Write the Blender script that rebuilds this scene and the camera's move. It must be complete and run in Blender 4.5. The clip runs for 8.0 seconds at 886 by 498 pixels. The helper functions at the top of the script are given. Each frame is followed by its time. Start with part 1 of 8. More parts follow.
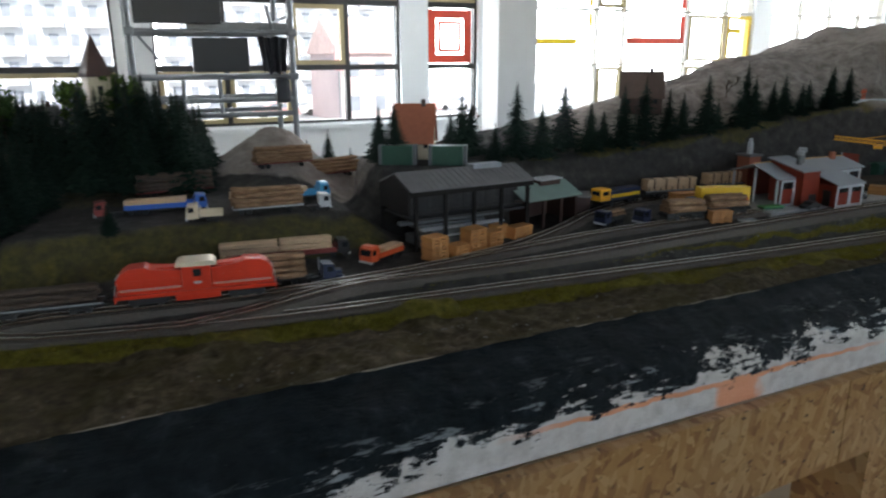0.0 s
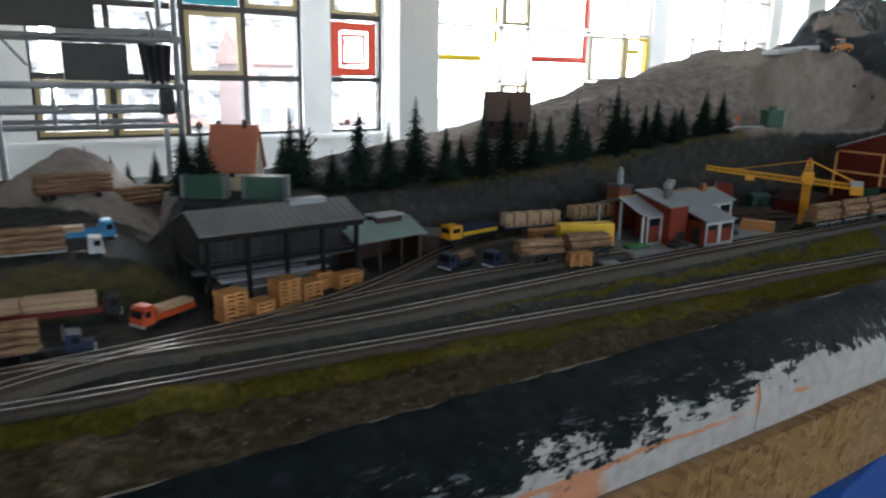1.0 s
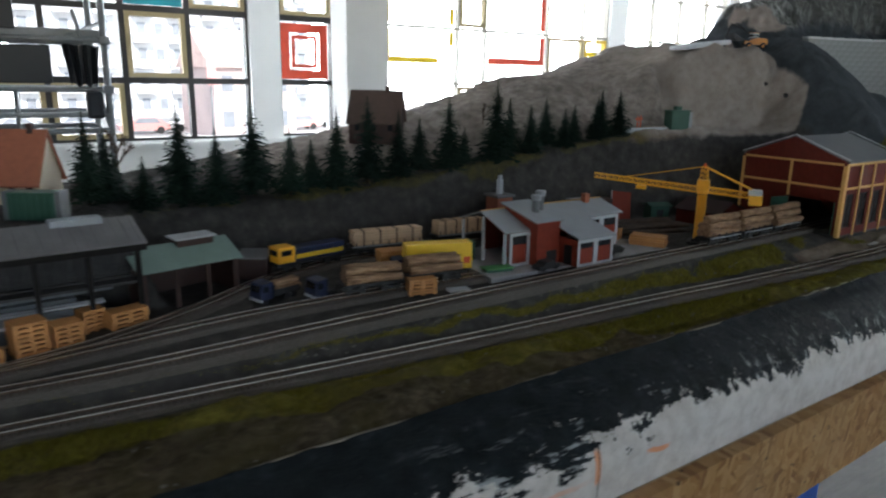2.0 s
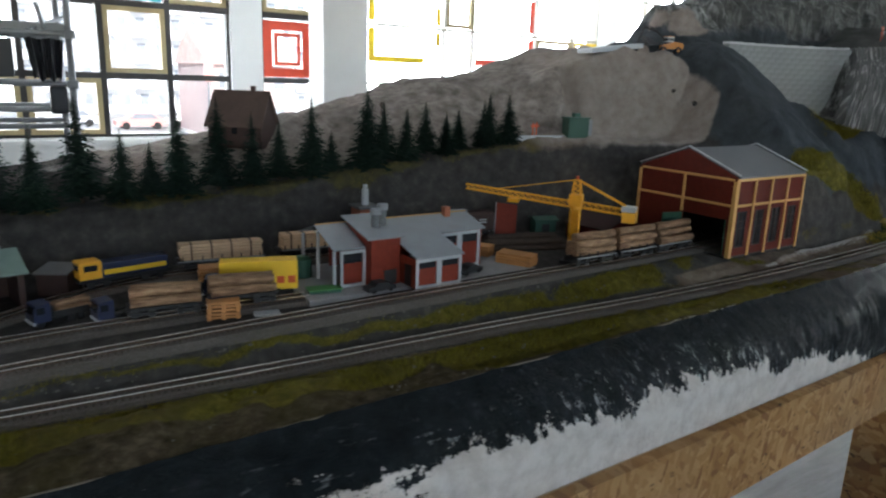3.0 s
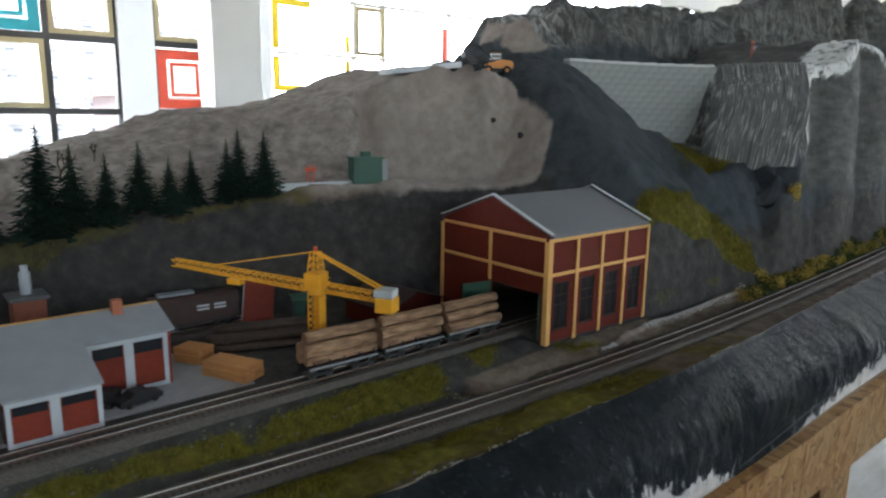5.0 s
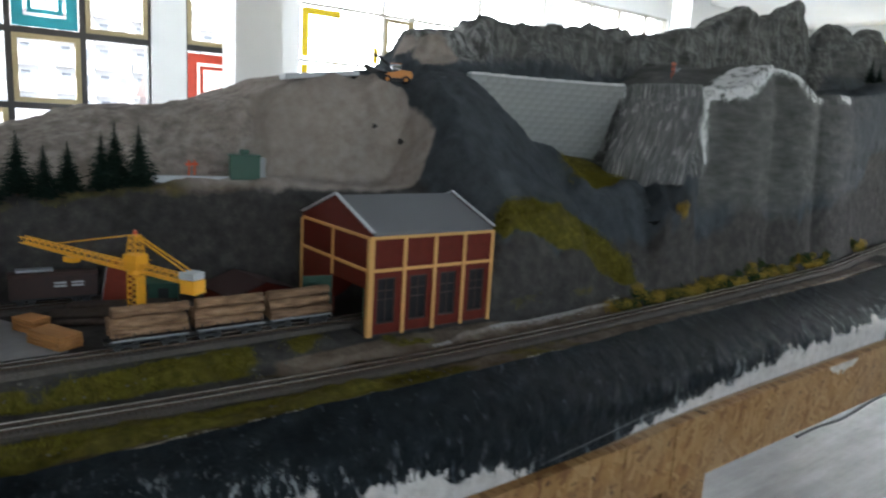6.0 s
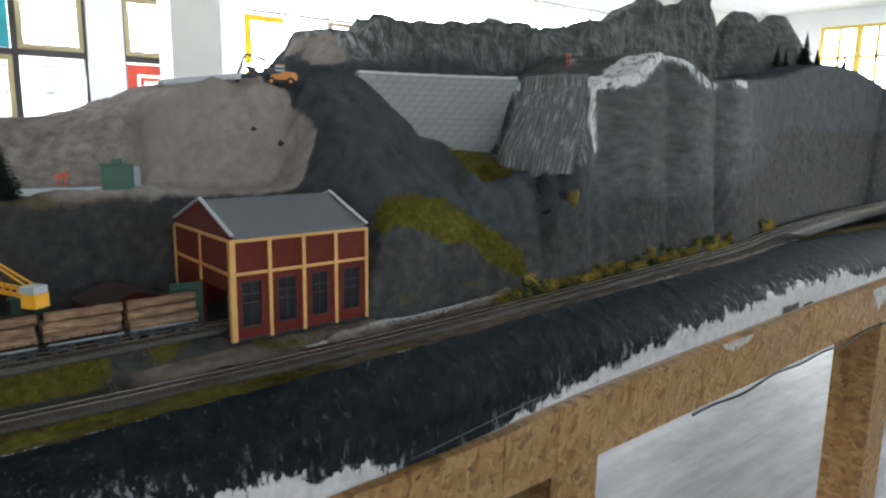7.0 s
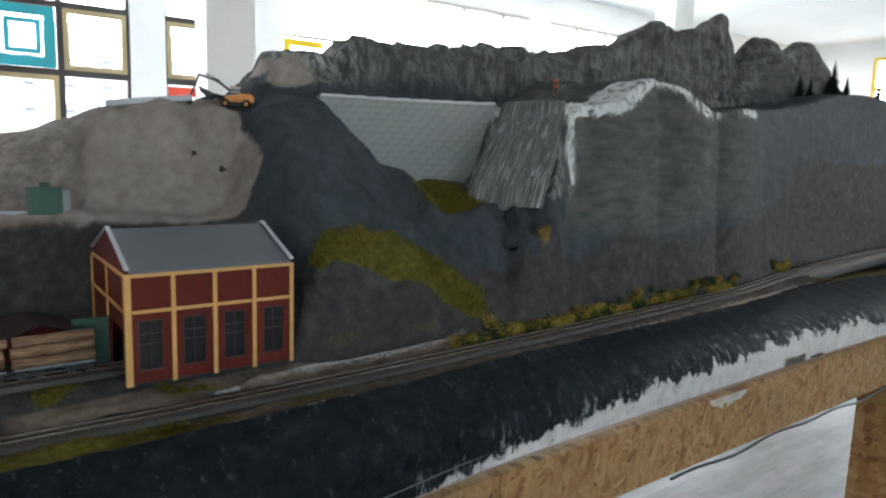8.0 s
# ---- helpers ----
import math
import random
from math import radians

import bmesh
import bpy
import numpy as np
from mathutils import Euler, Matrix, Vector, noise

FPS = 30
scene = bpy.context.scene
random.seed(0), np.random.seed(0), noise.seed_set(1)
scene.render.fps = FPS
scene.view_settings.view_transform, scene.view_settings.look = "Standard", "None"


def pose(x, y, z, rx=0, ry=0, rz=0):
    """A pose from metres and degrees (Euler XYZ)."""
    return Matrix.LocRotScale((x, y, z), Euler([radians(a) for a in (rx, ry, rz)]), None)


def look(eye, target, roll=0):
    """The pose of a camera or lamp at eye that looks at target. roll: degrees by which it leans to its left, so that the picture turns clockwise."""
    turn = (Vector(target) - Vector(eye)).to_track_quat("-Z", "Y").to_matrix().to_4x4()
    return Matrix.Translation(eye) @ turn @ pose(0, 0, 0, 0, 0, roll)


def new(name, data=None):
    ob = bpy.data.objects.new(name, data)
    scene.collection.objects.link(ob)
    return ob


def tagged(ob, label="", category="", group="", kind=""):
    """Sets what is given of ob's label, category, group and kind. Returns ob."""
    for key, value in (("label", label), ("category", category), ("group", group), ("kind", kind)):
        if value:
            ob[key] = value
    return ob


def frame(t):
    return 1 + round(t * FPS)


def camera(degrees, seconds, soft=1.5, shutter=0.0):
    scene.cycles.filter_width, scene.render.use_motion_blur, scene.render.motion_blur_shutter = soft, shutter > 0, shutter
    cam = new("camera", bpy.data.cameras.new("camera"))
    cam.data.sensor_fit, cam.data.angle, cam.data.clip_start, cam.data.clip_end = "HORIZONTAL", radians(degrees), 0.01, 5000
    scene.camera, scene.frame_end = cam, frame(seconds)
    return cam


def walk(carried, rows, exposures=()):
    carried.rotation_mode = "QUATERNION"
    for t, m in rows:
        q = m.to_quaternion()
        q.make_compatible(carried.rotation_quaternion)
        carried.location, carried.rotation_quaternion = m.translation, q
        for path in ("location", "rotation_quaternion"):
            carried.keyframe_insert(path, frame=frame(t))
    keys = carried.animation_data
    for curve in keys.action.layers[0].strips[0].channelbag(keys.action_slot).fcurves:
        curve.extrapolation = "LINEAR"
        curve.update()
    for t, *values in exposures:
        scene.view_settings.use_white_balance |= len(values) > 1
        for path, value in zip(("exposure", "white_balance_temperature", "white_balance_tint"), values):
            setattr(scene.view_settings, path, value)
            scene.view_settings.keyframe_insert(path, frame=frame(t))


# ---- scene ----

cam = camera(65.5, 8.0, soft=2.2, shutter=0.35)
PATH = [
    (0, (0.086, -0.022, 1.436), (0.898, 1.727, 0.906), -0.3),
    (0.5, (0.199, 0.028, 1.438), (1.113, 1.726, 0.911), -0.4),
    (1, (0.332, 0.1, 1.441), (1.362, 1.742, 0.95), 1.1),
    (1.5, (0.457, 0.14, 1.431), (1.556, 1.742, 0.953), 0.3),
    (2, (0.632, 0.141, 1.431), (1.734, 1.74, 0.95), 1.0),
    (2.2, (0.704, 0.127, 1.441), (1.796, 1.732, 0.961), 1.8),
    (3.3, (0.976, 0.081, 1.439), (2.091, 1.671, 0.958), 1.9),
    (3.5, (1.025, 0.098, 1.441), (2.172, 1.661, 0.947), 1.1),
    (4, (1.153, 0.168, 1.442), (2.352, 1.696, 0.962), 0.9),
    (4.5, (1.269, 0.215, 1.458), (2.513, 1.719, 1.023), 0.4),
    (4.7, (1.313, 0.224, 1.455), (2.59, 1.706, 1.037), 0.4),
    (5.8, (1.526, 0.046, 1.446), (2.713, 1.619, 1.101), 3.4),
    (6, (1.567, -0.019, 1.448), (2.756, 1.547, 1.083), 3.4),
    (6.5, (1.631, -0.096, 1.454), (2.878, 1.415, 1.051), 0.7),
    (7, (1.684, -0.111, 1.446), (2.952, 1.394, 1.088), 0.9),
    (7.5, (1.775, -0.112, 1.456), (2.996, 1.44, 1.14), 1.0),
    (8, (1.88, -0.127, 1.455), (3.06, 1.462, 1.164), 1.9),
]
walk(cam, [(t, look(e, g, r)) for t, e, g, r in PATH], [(0.0, 0.74), (1.0, 0.8), (2.0, 0.66), (3.5, 1.1), (4.5, 1.24), (6.0, 0.98), (7.0, 1.32), (8.0, 1.15)])

# ---- light ----
world = bpy.data.worlds.new("sky")
scene.world = world
world.use_nodes = True
sky = world.node_tree.nodes.new("ShaderNodeTexSky")
sky.sky_type = "NISHITA"
sky.sun_disc = False
sky.sun_elevation, sky.sun_rotation = radians(40), radians(190)
sky.air_density, sky.dust_density, sky.ozone_density = 1.0, 0.6, 3.0
bg = world.node_tree.nodes["Background"]
bg.inputs["Strength"].default_value = 0.15
world.node_tree.links.new(sky.outputs["Color"], bg.inputs["Color"])

sun = new("sun", bpy.data.lights.new("sun", "SUN"))
sun.data.energy, sun.data.angle, sun.data.color = 5.0, radians(0.6), (1.0, 0.97, 0.93)
sun.matrix_world = look((-2.8, -16, 13.6), (0, 0, 0))


def window_light(name, x, y, z, w, h, power, target, color=(0.765, 0.895, 1.0)):
    ob = new(name, bpy.data.lights.new(name, "AREA"))
    ob.data.shape, ob.data.size, ob.data.size_y = "RECTANGLE", w, h
    ob.data.energy, ob.data.color = power, color
    ob.matrix_world = look((x, y, z), target)
    return ob


# daylight in the openings of the glazed walls; the south one is added fill
window_light("window_light_north", 9.0, 10.2, 2.3, 11.0, 3.2, 430.0, (9.0, 0.0, 1.6))
window_light("window_light_west", -2.5, 10.2, 2.3, 5.0, 3.2, 6.0, (-2.5, 0.0, 2.2))
window_light("window_light_east", 21.6, 5.0, 2.6, 8.0, 3.0, 70.0, (0.0, 5.0, 2.2))
window_light("window_light_south", 3.0, -6.6, 2.6, 14.0, 2.4, 9.0, (3.0, 10.0, 1.0))


# ---- materials ----
def lin(c):
    return tuple(((v / 12.92) if v <= 0.04045 else ((v + 0.055) / 1.055) ** 2.4) for v in c)


class Nodes:
    """A short hand for building node trees."""

    def __init__(self, name):
        self.mat = bpy.data.materials.new(name)
        self.mat.use_nodes = True
        self.t = self.mat.node_tree
        self.out = self.t.nodes["Material Output"]
        self.b = self.t.nodes["Principled BSDF"]

    def add(self, kind, **inputs):
        n = self.t.nodes.new(kind)
        for k, v in inputs.items():
            self.put(n, k, v)
        return n

    def put(self, n, key, v):
        sock = n.inputs[int(key[1:])] if key[0] == "_" and key[1:].isdigit() else n.inputs[key.replace("_", " ")]
        if isinstance(v, bpy.types.NodeSocket):
            self.t.links.new(v, sock)
        else:
            sock.default_value = v

    def coords(self, stretch=(1, 1, 1)):
        c = self.add("ShaderNodeTexCoord")
        m = self.add("ShaderNodeMapping", Vector=c.outputs["Object"], Scale=stretch)
        return m.outputs["Vector"]

    def noise(self, scale, detail=4.0, rough=0.6, vec=None):
        n = self.add("ShaderNodeTexNoise", Scale=scale, Detail=detail, Roughness=rough)
        if vec is None:
            vec = self.coords()
        self.t.links.new(vec, n.inputs["Vector"])
        return n.outputs["Fac"]

    def ramp(self, fac, *stops):
        n = self.add("ShaderNodeValToRGB", Fac=fac)
        e = n.color_ramp.elements
        while len(e) < len(stops):
            e.new(0.5)
        for el, (p, c) in zip(e, stops):
            el.position, el.color = p, (*c, 1) if len(c) == 3 else c
        return n.outputs["Color"]

    def mix(self, fac, a, b, mode="MIX"):
        n = self.t.nodes.new("ShaderNodeMix")
        n.data_type, n.blend_type = "RGBA", mode
        for s, v in ((n.inputs[0], fac), (n.inputs[6], a), (n.inputs[7], b)):
            if isinstance(v, bpy.types.NodeSocket):
                self.t.links.new(v, s)
            else:
                s.default_value = v if isinstance(v, float) else (*v, 1)
        return n.outputs[2]

    def math(self, op, a, b=0.0):
        n = self.t.nodes.new("ShaderNodeMath")
        n.operation = op
        for s, v in ((n.inputs[0], a), (n.inputs[1], b)):
            if isinstance(v, bpy.types.NodeSocket):
                self.t.links.new(v, s)
            else:
                s.default_value = v
        return n.outputs[0]

    def bump(self, height, strength=0.3, distance=0.002):
        n = self.add("ShaderNodeBump", Height=height, Strength=strength, Distance=distance)
        self.t.links.new(n.outputs["Normal"], self.b.inputs["Normal"])

    def done(self, color=None, rough=None, metal=None, gloss=None):
        if gloss is not None:
            self.b.inputs["Specular IOR Level"].default_value = gloss
        for k, v in (("Base Color", color), ("Roughness", rough), ("Metallic", metal)):
            if v is None:
                continue
            if isinstance(v, bpy.types.NodeSocket):
                self.t.links.new(v, self.b.inputs[k])
            else:
                self.b.inputs[k].default_value = v if isinstance(v, float) else (*v, 1)
        return self.mat


def paint(name, c, rough=0.5, metal=0.0, vary=0.15, scale=40.0, bump=0.08, dist=0.0006, stretch=(1, 1, 1), rand=0.0, gloss=None):
    """A painted, plastic, wooden or mineral surface: a base colour with broad stains, fine grain and faint relief."""
    n = Nodes(name)
    v = n.coords(stretch)
    broad, fine = n.noise(scale, 3.0, 0.55, v), n.noise(scale * 7, 4.0, 0.65, v)
    lo, hi = tuple(x * (1 - vary) for x in c), tuple(min(1, x * (1 + vary)) for x in c)
    col = n.mix(n.math("MULTIPLY", fine, 0.55), n.ramp(broad, (0.3, lo), (0.7, hi)), tuple(x * (1 - 1.3 * vary) for x in c))
    if rand:
        info = n.add("ShaderNodeObjectInfo")
        k = n.math("ADD", n.math("MULTIPLY", info.outputs["Random"], rand), 1.0 - rand / 2)
        hsv = n.add("ShaderNodeHueSaturation", Value=k, Color=col)
        col = hsv.outputs["Color"]
    n.bump(fine, bump, dist)
    r = n.math("ADD", n.math("MULTIPLY", broad, 0.2), rough - 0.1)
    return n.done(col, r, metal, gloss)


M = {}
M["white_wall"] = paint("white_wall", (0.84, 0.84, 0.83), 0.8, vary=0.05, scale=1.2, dist=0.002)
M["ceiling"] = paint("ceiling_paint", (0.82, 0.82, 0.81), 0.9, vary=0.05, scale=0.8)
M["dark_frame"] = paint("dark_window_frame", (0.035, 0.03, 0.03), 0.45, vary=0.2, scale=3.0)
M["tan_frame"] = paint("tan_window_sash", (0.42, 0.33, 0.17), 0.5, vary=0.1, scale=3.0)
M["yellow_frame"] = paint("yellow_window_sash", (0.75, 0.5, 0.05), 0.5, vary=0.1, scale=3.0)
M["steel"] = paint("galvanised_steel", (0.22, 0.23, 0.24), 0.45, 0.6, vary=0.2, scale=5.0)
M["black_panel"] = paint("black_panel", (0.012, 0.014, 0.02), 0.4, vary=0.2, scale=4.0)


def concrete():
    n = Nodes("grey_screed")
    a, b, c = n.noise(0.9, 4.0), n.noise(7.0, 5.0), n.noise(70.0, 3.0)
    col = n.ramp(a, (0.3, (0.05, 0.051, 0.048)), (0.55, (0.09, 0.091, 0.087)), (0.75, (0.135, 0.136, 0.128)))
    col = n.mix(n.math("MULTIPLY", b, 0.6), col, (0.08, 0.082, 0.078))
    wipe = n.noise(5.0, 6.0, 0.7, n.coords((0.22, 1.6, 1)))
    col = n.mix(n.ramp(wipe, (0.42, (0, 0, 0)), (0.62, (0.7, 0.7, 0.7))), col, (0.165, 0.17, 0.168))
    col = n.mix(n.ramp(n.noise(3.1, 6.0, 0.7, n.coords((0.3, 1.9, 1))), (0.55, (0, 0, 0)), (0.7, (0.6, 0.6, 0.6))), col, (0.045, 0.045, 0.044))
    spots = n.ramp(n.noise(4.3, 2.0), (0.66, (0, 0, 0)), (0.72, (1, 1, 1)))
    col = n.mix(n.math("MULTIPLY", spots, 0.5), col, (0.08, 0.08, 0.08))
    n.bump(c, 0.1, 0.002)
    return n.done(col, n.math("ADD", n.math("MULTIPLY", b, 0.4), 0.25))


M["floor"] = concrete()


def osb():
    n = Nodes("oriented_strand_board")
    chips = []
    for turn, sx, sz in ((24, 26, 92), (-38, 30, 105), (78, 34, 110)):
        c = n.add("ShaderNodeTexCoord")
        r = n.add("ShaderNodeVectorRotate", Vector=c.outputs["Object"], Angle=radians(turn))
        r.rotation_type = "Y_AXIS"
        m = n.add("ShaderNodeMapping", Vector=r.outputs["Vector"], Scale=(sx, 40, sz))
        v = n.add("ShaderNodeTexVoronoi", Vector=m.outputs["Vector"], Scale=1.0, Randomness=1.0)
        s = n.add("ShaderNodeSeparateColor", Color=v.outputs["Color"])
        chips.append((s.outputs[0], s.outputs[1]))
    col = None
    for k, (shade, pick) in enumerate(chips):
        tone = n.ramp(shade, (0.0, (0.16, 0.07, 0.022)), (0.25, (0.26, 0.128, 0.042)), (0.6, (0.32, 0.17, 0.06)), (1.0, (0.4, 0.24, 0.1)))
        col = tone if col is None else n.mix(n.ramp(pick, (0.52, (0, 0, 0)), (0.56, (1, 1, 1))), col, tone)
    grain = n.noise(70.0, 4.0, 0.65, n.coords((1, 1, 5)))
    col = n.mix(n.math("MULTIPLY", grain, 0.35), col, (0.22, 0.11, 0.04))
    dark = n.ramp(n.noise(55.0, 2.0, 0.5, n.coords((0.8, 1, 1.6))), (0.66, (0, 0, 0)), (0.70, (1, 1, 1)))
    col = n.mix(n.math("MULTIPLY", dark, 0.85), col, (0.05, 0.022, 0.01))
    stain = n.ramp(n.noise(5.0, 3.0), (0.45, (0, 0, 0)), (0.7, (1, 1, 1)))
    col = n.mix(n.math("MULTIPLY", stain, 0.3), col, (0.3, 0.2, 0.11))
    n.bump(n.math("ADD", chips[0][0], chips[1][0]), 0.3, 0.0012)
    return n.done(col, 0.7, gloss=0.25)


M["osb"] = osb()


def zone_ground():
    """Scenery of the layout; the mesh carries where turf (r), bare plaster (g) and painted rock (b) lie."""
    n = Nodes("scenery_ground")
    z = n.add("ShaderNodeSeparateColor", Color=n.add("ShaderNodeVertexColor").outputs["Color"])
    tone = n.add("ShaderNodeVertexColor")
    tone.layer_name = "tone"
    w = n.add("ShaderNodeSeparateColor", Color=tone.outputs["Color"])
    big, mid, fine = n.noise(9.0, 4.0), n.noise(45.0, 5.0), n.noise(420.0, 4.0, 0.7)
    dirt = n.ramp(mid, (0.3, (0.034, 0.031, 0.029)), (0.55, (0.066, 0.06, 0.056)), (0.75, (0.11, 0.1, 0.09)))
    dirt = n.mix(n.math("MULTIPLY", fine, 0.5), dirt, (0.056, 0.053, 0.051))
    lump = n.noise(60.0, 6.0, 0.7)
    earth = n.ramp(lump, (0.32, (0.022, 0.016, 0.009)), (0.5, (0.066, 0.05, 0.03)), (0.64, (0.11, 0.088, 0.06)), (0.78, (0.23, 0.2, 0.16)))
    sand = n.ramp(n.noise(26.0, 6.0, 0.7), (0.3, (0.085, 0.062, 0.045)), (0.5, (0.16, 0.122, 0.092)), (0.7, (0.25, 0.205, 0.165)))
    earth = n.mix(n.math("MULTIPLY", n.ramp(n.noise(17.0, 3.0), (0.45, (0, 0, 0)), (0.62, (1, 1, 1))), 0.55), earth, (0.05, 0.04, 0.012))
    turf = n.ramp(n.noise(80.0, 4.0, 0.7), (0.28, (0.045, 0.039, 0.006)), (0.5, (0.1, 0.086, 0.014)), (0.75, (0.18, 0.152, 0.028)))
    turf = n.mix(n.math("MULTIPLY", n.ramp(n.noise(24.0, 5.0, 0.65), (0.46, (0, 0, 0)), (0.64, (1, 1, 1))), 0.75), turf, (0.075, 0.06, 0.018))
    beige = n.ramp(mid, (0.25, (0.235, 0.195, 0.17)), (0.6, (0.335, 0.288, 0.255)), (0.8, (0.4, 0.35, 0.312)))
    beige = n.mix(n.math("MULTIPLY", n.ramp(big, (0.4, (0, 0, 0)), (0.65, (1, 1, 1))), 0.4), beige, (0.28, 0.232, 0.202))
    streak = n.noise(20.0, 8.0, 0.72, n.coords((1.5, 1, 1)))
    # blue-grey lift of the rock carries the window haze in its colour
    rock = n.ramp(streak, (0.3, (0.035, 0.04, 0.045)), (0.5, (0.06, 0.068, 0.075)), (0.68, (0.09, 0.1, 0.108)), (0.8, (0.16, 0.168, 0.175)))
    rock = n.mix(n.math("MULTIPLY", fine, 0.5), rock, (0.055, 0.062, 0.068))
    strata = n.noise(22.0, 5.0, 0.6, n.coords((0.7, 0.7, 2.4)))
    pale = n.ramp(strata, (0.3, (0.06, 0.062, 0.058)), (0.52, (0.1, 0.102, 0.096)), (0.72, (0.15, 0.15, 0.142)))
    pale = n.mix(n.math("MULTIPLY", n.noise(150.0, 4.0, 0.7), 0.4), pale, (0.07, 0.07, 0.066))
    rills = n.noise(34.0, 5.0, 0.7, n.coords((1.6, 1.2, 0.28)))
    white = n.math("MULTIPLY", n.ramp(rills, (0.46, (0, 0, 0)), (0.64, (1, 1, 1))), w.outputs[2])
    white = n.math("MAXIMUM", white, n.math("MULTIPLY", n.ramp(w.outputs[2], (0.78, (0, 0, 0)), (0.95, (1, 1, 1))), n.ramp(mid, (0.38, (0, 0, 0)), (0.5, (1, 1, 1)))))

    def edge(s, k=3.0):
        e = n.math("ADD", n.math("MULTIPLY", n.math("SUBTRACT", s, 0.5), k), n.math("ADD", n.math("MULTIPLY", mid, 1.2), -0.1))
        m = n.add("ShaderNodeClamp", Value=e)
        return m.outputs[0]

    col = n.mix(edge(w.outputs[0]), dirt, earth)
    col = n.mix(edge(tone.outputs["Alpha"]), col, sand)
    col = n.mix(edge(z.outputs[2]), col, rock)
    col = n.mix(edge(w.outputs[1], 2.0), col, pale)
    col = n.mix(white, col, (0.62, 0.62, 0.61))
    col = n.mix(edge(z.outputs[1]), col, beige)
    col = n.mix(edge(z.outputs[0]), col, turf)
    n.bump(n.math("ADD", n.math("ADD", mid, n.math("MULTIPLY", streak, 1.4)), n.math("MULTIPLY", fine, 0.35)), 0.7, 0.007)
    return n.done(col, n.math("ADD", n.math("MULTIPLY", fine, 0.3), 0.62), gloss=0.06)


M["ground"] = zone_ground()


def painted_edge():
    """Plaster over foam boards: dark paint above, brushed out raggedly over the bare white below, glue along the joints."""
    n = Nodes("painted_plaster_edge")
    at = n.add("ShaderNodeAttribute")
    at.attribute_name = "drop"
    p = n.add("ShaderNodeSeparateXYZ", Vector=n.coords())
    px, pz = p.outputs[0], p.outputs[2]
    upright = n.add("ShaderNodeMapRange", Value=px, _1=1.15, _2=1.6, _3=0.0, _4=1.0).outputs[0]
    drip = n.noise(15.0, 6.0, 0.7, n.coords((1.0, 1, 0.8)))
    flat_brush = n.noise(46.0, 6.0, 0.75, n.coords((0.42, 1, 1.7)))
    tall_brush = n.noise(40.0, 6.0, 0.76, n.coords((1.25, 1, 0.34)))
    brush = n.add("ShaderNodeMix", Factor=upright, A=flat_brush, B=tall_brush).outputs[0]
    e = n.math("ADD", n.math("ADD", at.outputs["Fac"], 0.5),
               n.math("ADD", n.math("MULTIPLY", n.math("SUBTRACT", drip, 0.5), 4.6), n.math("MULTIPLY", n.math("SUBTRACT", brush, 0.5), n.math("SUBTRACT", 4.6, n.math("MULTIPLY", upright, 3.1)))))
    bare = n.ramp(e, (0.42, (0, 0, 0)), (0.6, (1, 1, 1)))
    fine, mid, lumps = n.noise(260.0, 4.0, 0.7), n.noise(38.0, 5.0), n.noise(24.0, 6.0, 0.65)
    dark = n.ramp(mid, (0.3, (0.004, 0.0058, 0.0068)), (0.6, (0.011, 0.015, 0.018)), (0.8, (0.035, 0.042, 0.048)))
    near = n.add("ShaderNodeMapRange", Value=at.outputs["Fac"], _1=-1.6, _2=0.0, _3=0.0, _4=1.0).outputs[0]
    flat_dab, tall_dab = n.noise(48.0, 6.0, 0.72, n.coords((0.3, 1, 1.9))), n.noise(44.0, 6.0, 0.74, n.coords((1.5, 1, 0.4)))
    dab = n.ramp(n.add("ShaderNodeMix", Factor=upright, A=flat_dab, B=tall_dab).outputs[0], (0.57, (0, 0, 0)), (0.63, (1, 1, 1)))
    # bluish gloss highlights, painted into the dark as upright flecks
    glint = n.ramp(n.noise(75.0, 4.0, 0.65, n.coords((1.5, 1, 0.45))), (0.6, (0, 0, 0)), (0.68, (1, 1, 1)))
    dark = n.mix(n.math("MULTIPLY", n.math("MULTIPLY", glint, upright), 0.5), dark, (0.075, 0.09, 0.105))
    crack_lit = n.math("SUBTRACT", pz, n.math("MULTIPLY", px, 0.1))
    speck = n.ramp(n.noise(95.0, 3.0, 0.6), (0.72, (0, 0, 0)), (0.76, (1, 1, 1)))
    dark = n.mix(n.math("MAXIMUM", n.math("MULTIPLY", dab, near), n.math("MULTIPLY", speck, 0.22)), dark, (0.34, 0.36, 0.36))
    white = n.ramp(mid, (0.3, (0.43, 0.395, 0.36)), (0.6, (0.58, 0.545, 0.51)))
    wob = n.math("MULTIPLY", n.math("SUBTRACT", n.noise(20.0, 4.0, 0.65), 0.5), 0.05)

    def band(v, c, half):
        d = n.math("ABSOLUTE", n.math("SUBTRACT", v, c))
        return n.add("ShaderNodeMapRange", Value=d, _1=half, _2=half * 0.7).outputs[0]

    zw, xw = n.math("ADD", pz, n.math("MULTIPLY", wob, 0.35)), n.math("ADD", px, wob)
    line = n.math("MULTIPLY", band(zw, 1.003, 0.0042), band(xw, 0.80, 0.36))
    patch = n.math("MULTIPLY", band(xw, 0.835, 0.05), band(zw, 0.984, 0.024))
    seam = n.math("MULTIPLY", band(px, 1.165, 0.005), band(zw, 1.015, 0.026))
    daub = n.math("MULTIPLY", band(xw, 1.272, 0.022), band(zw, 1.008, 0.0045))
    glue = n.math("MAXIMUM", n.math("MAXIMUM", line, patch), n.math("MAXIMUM", seam, daub))
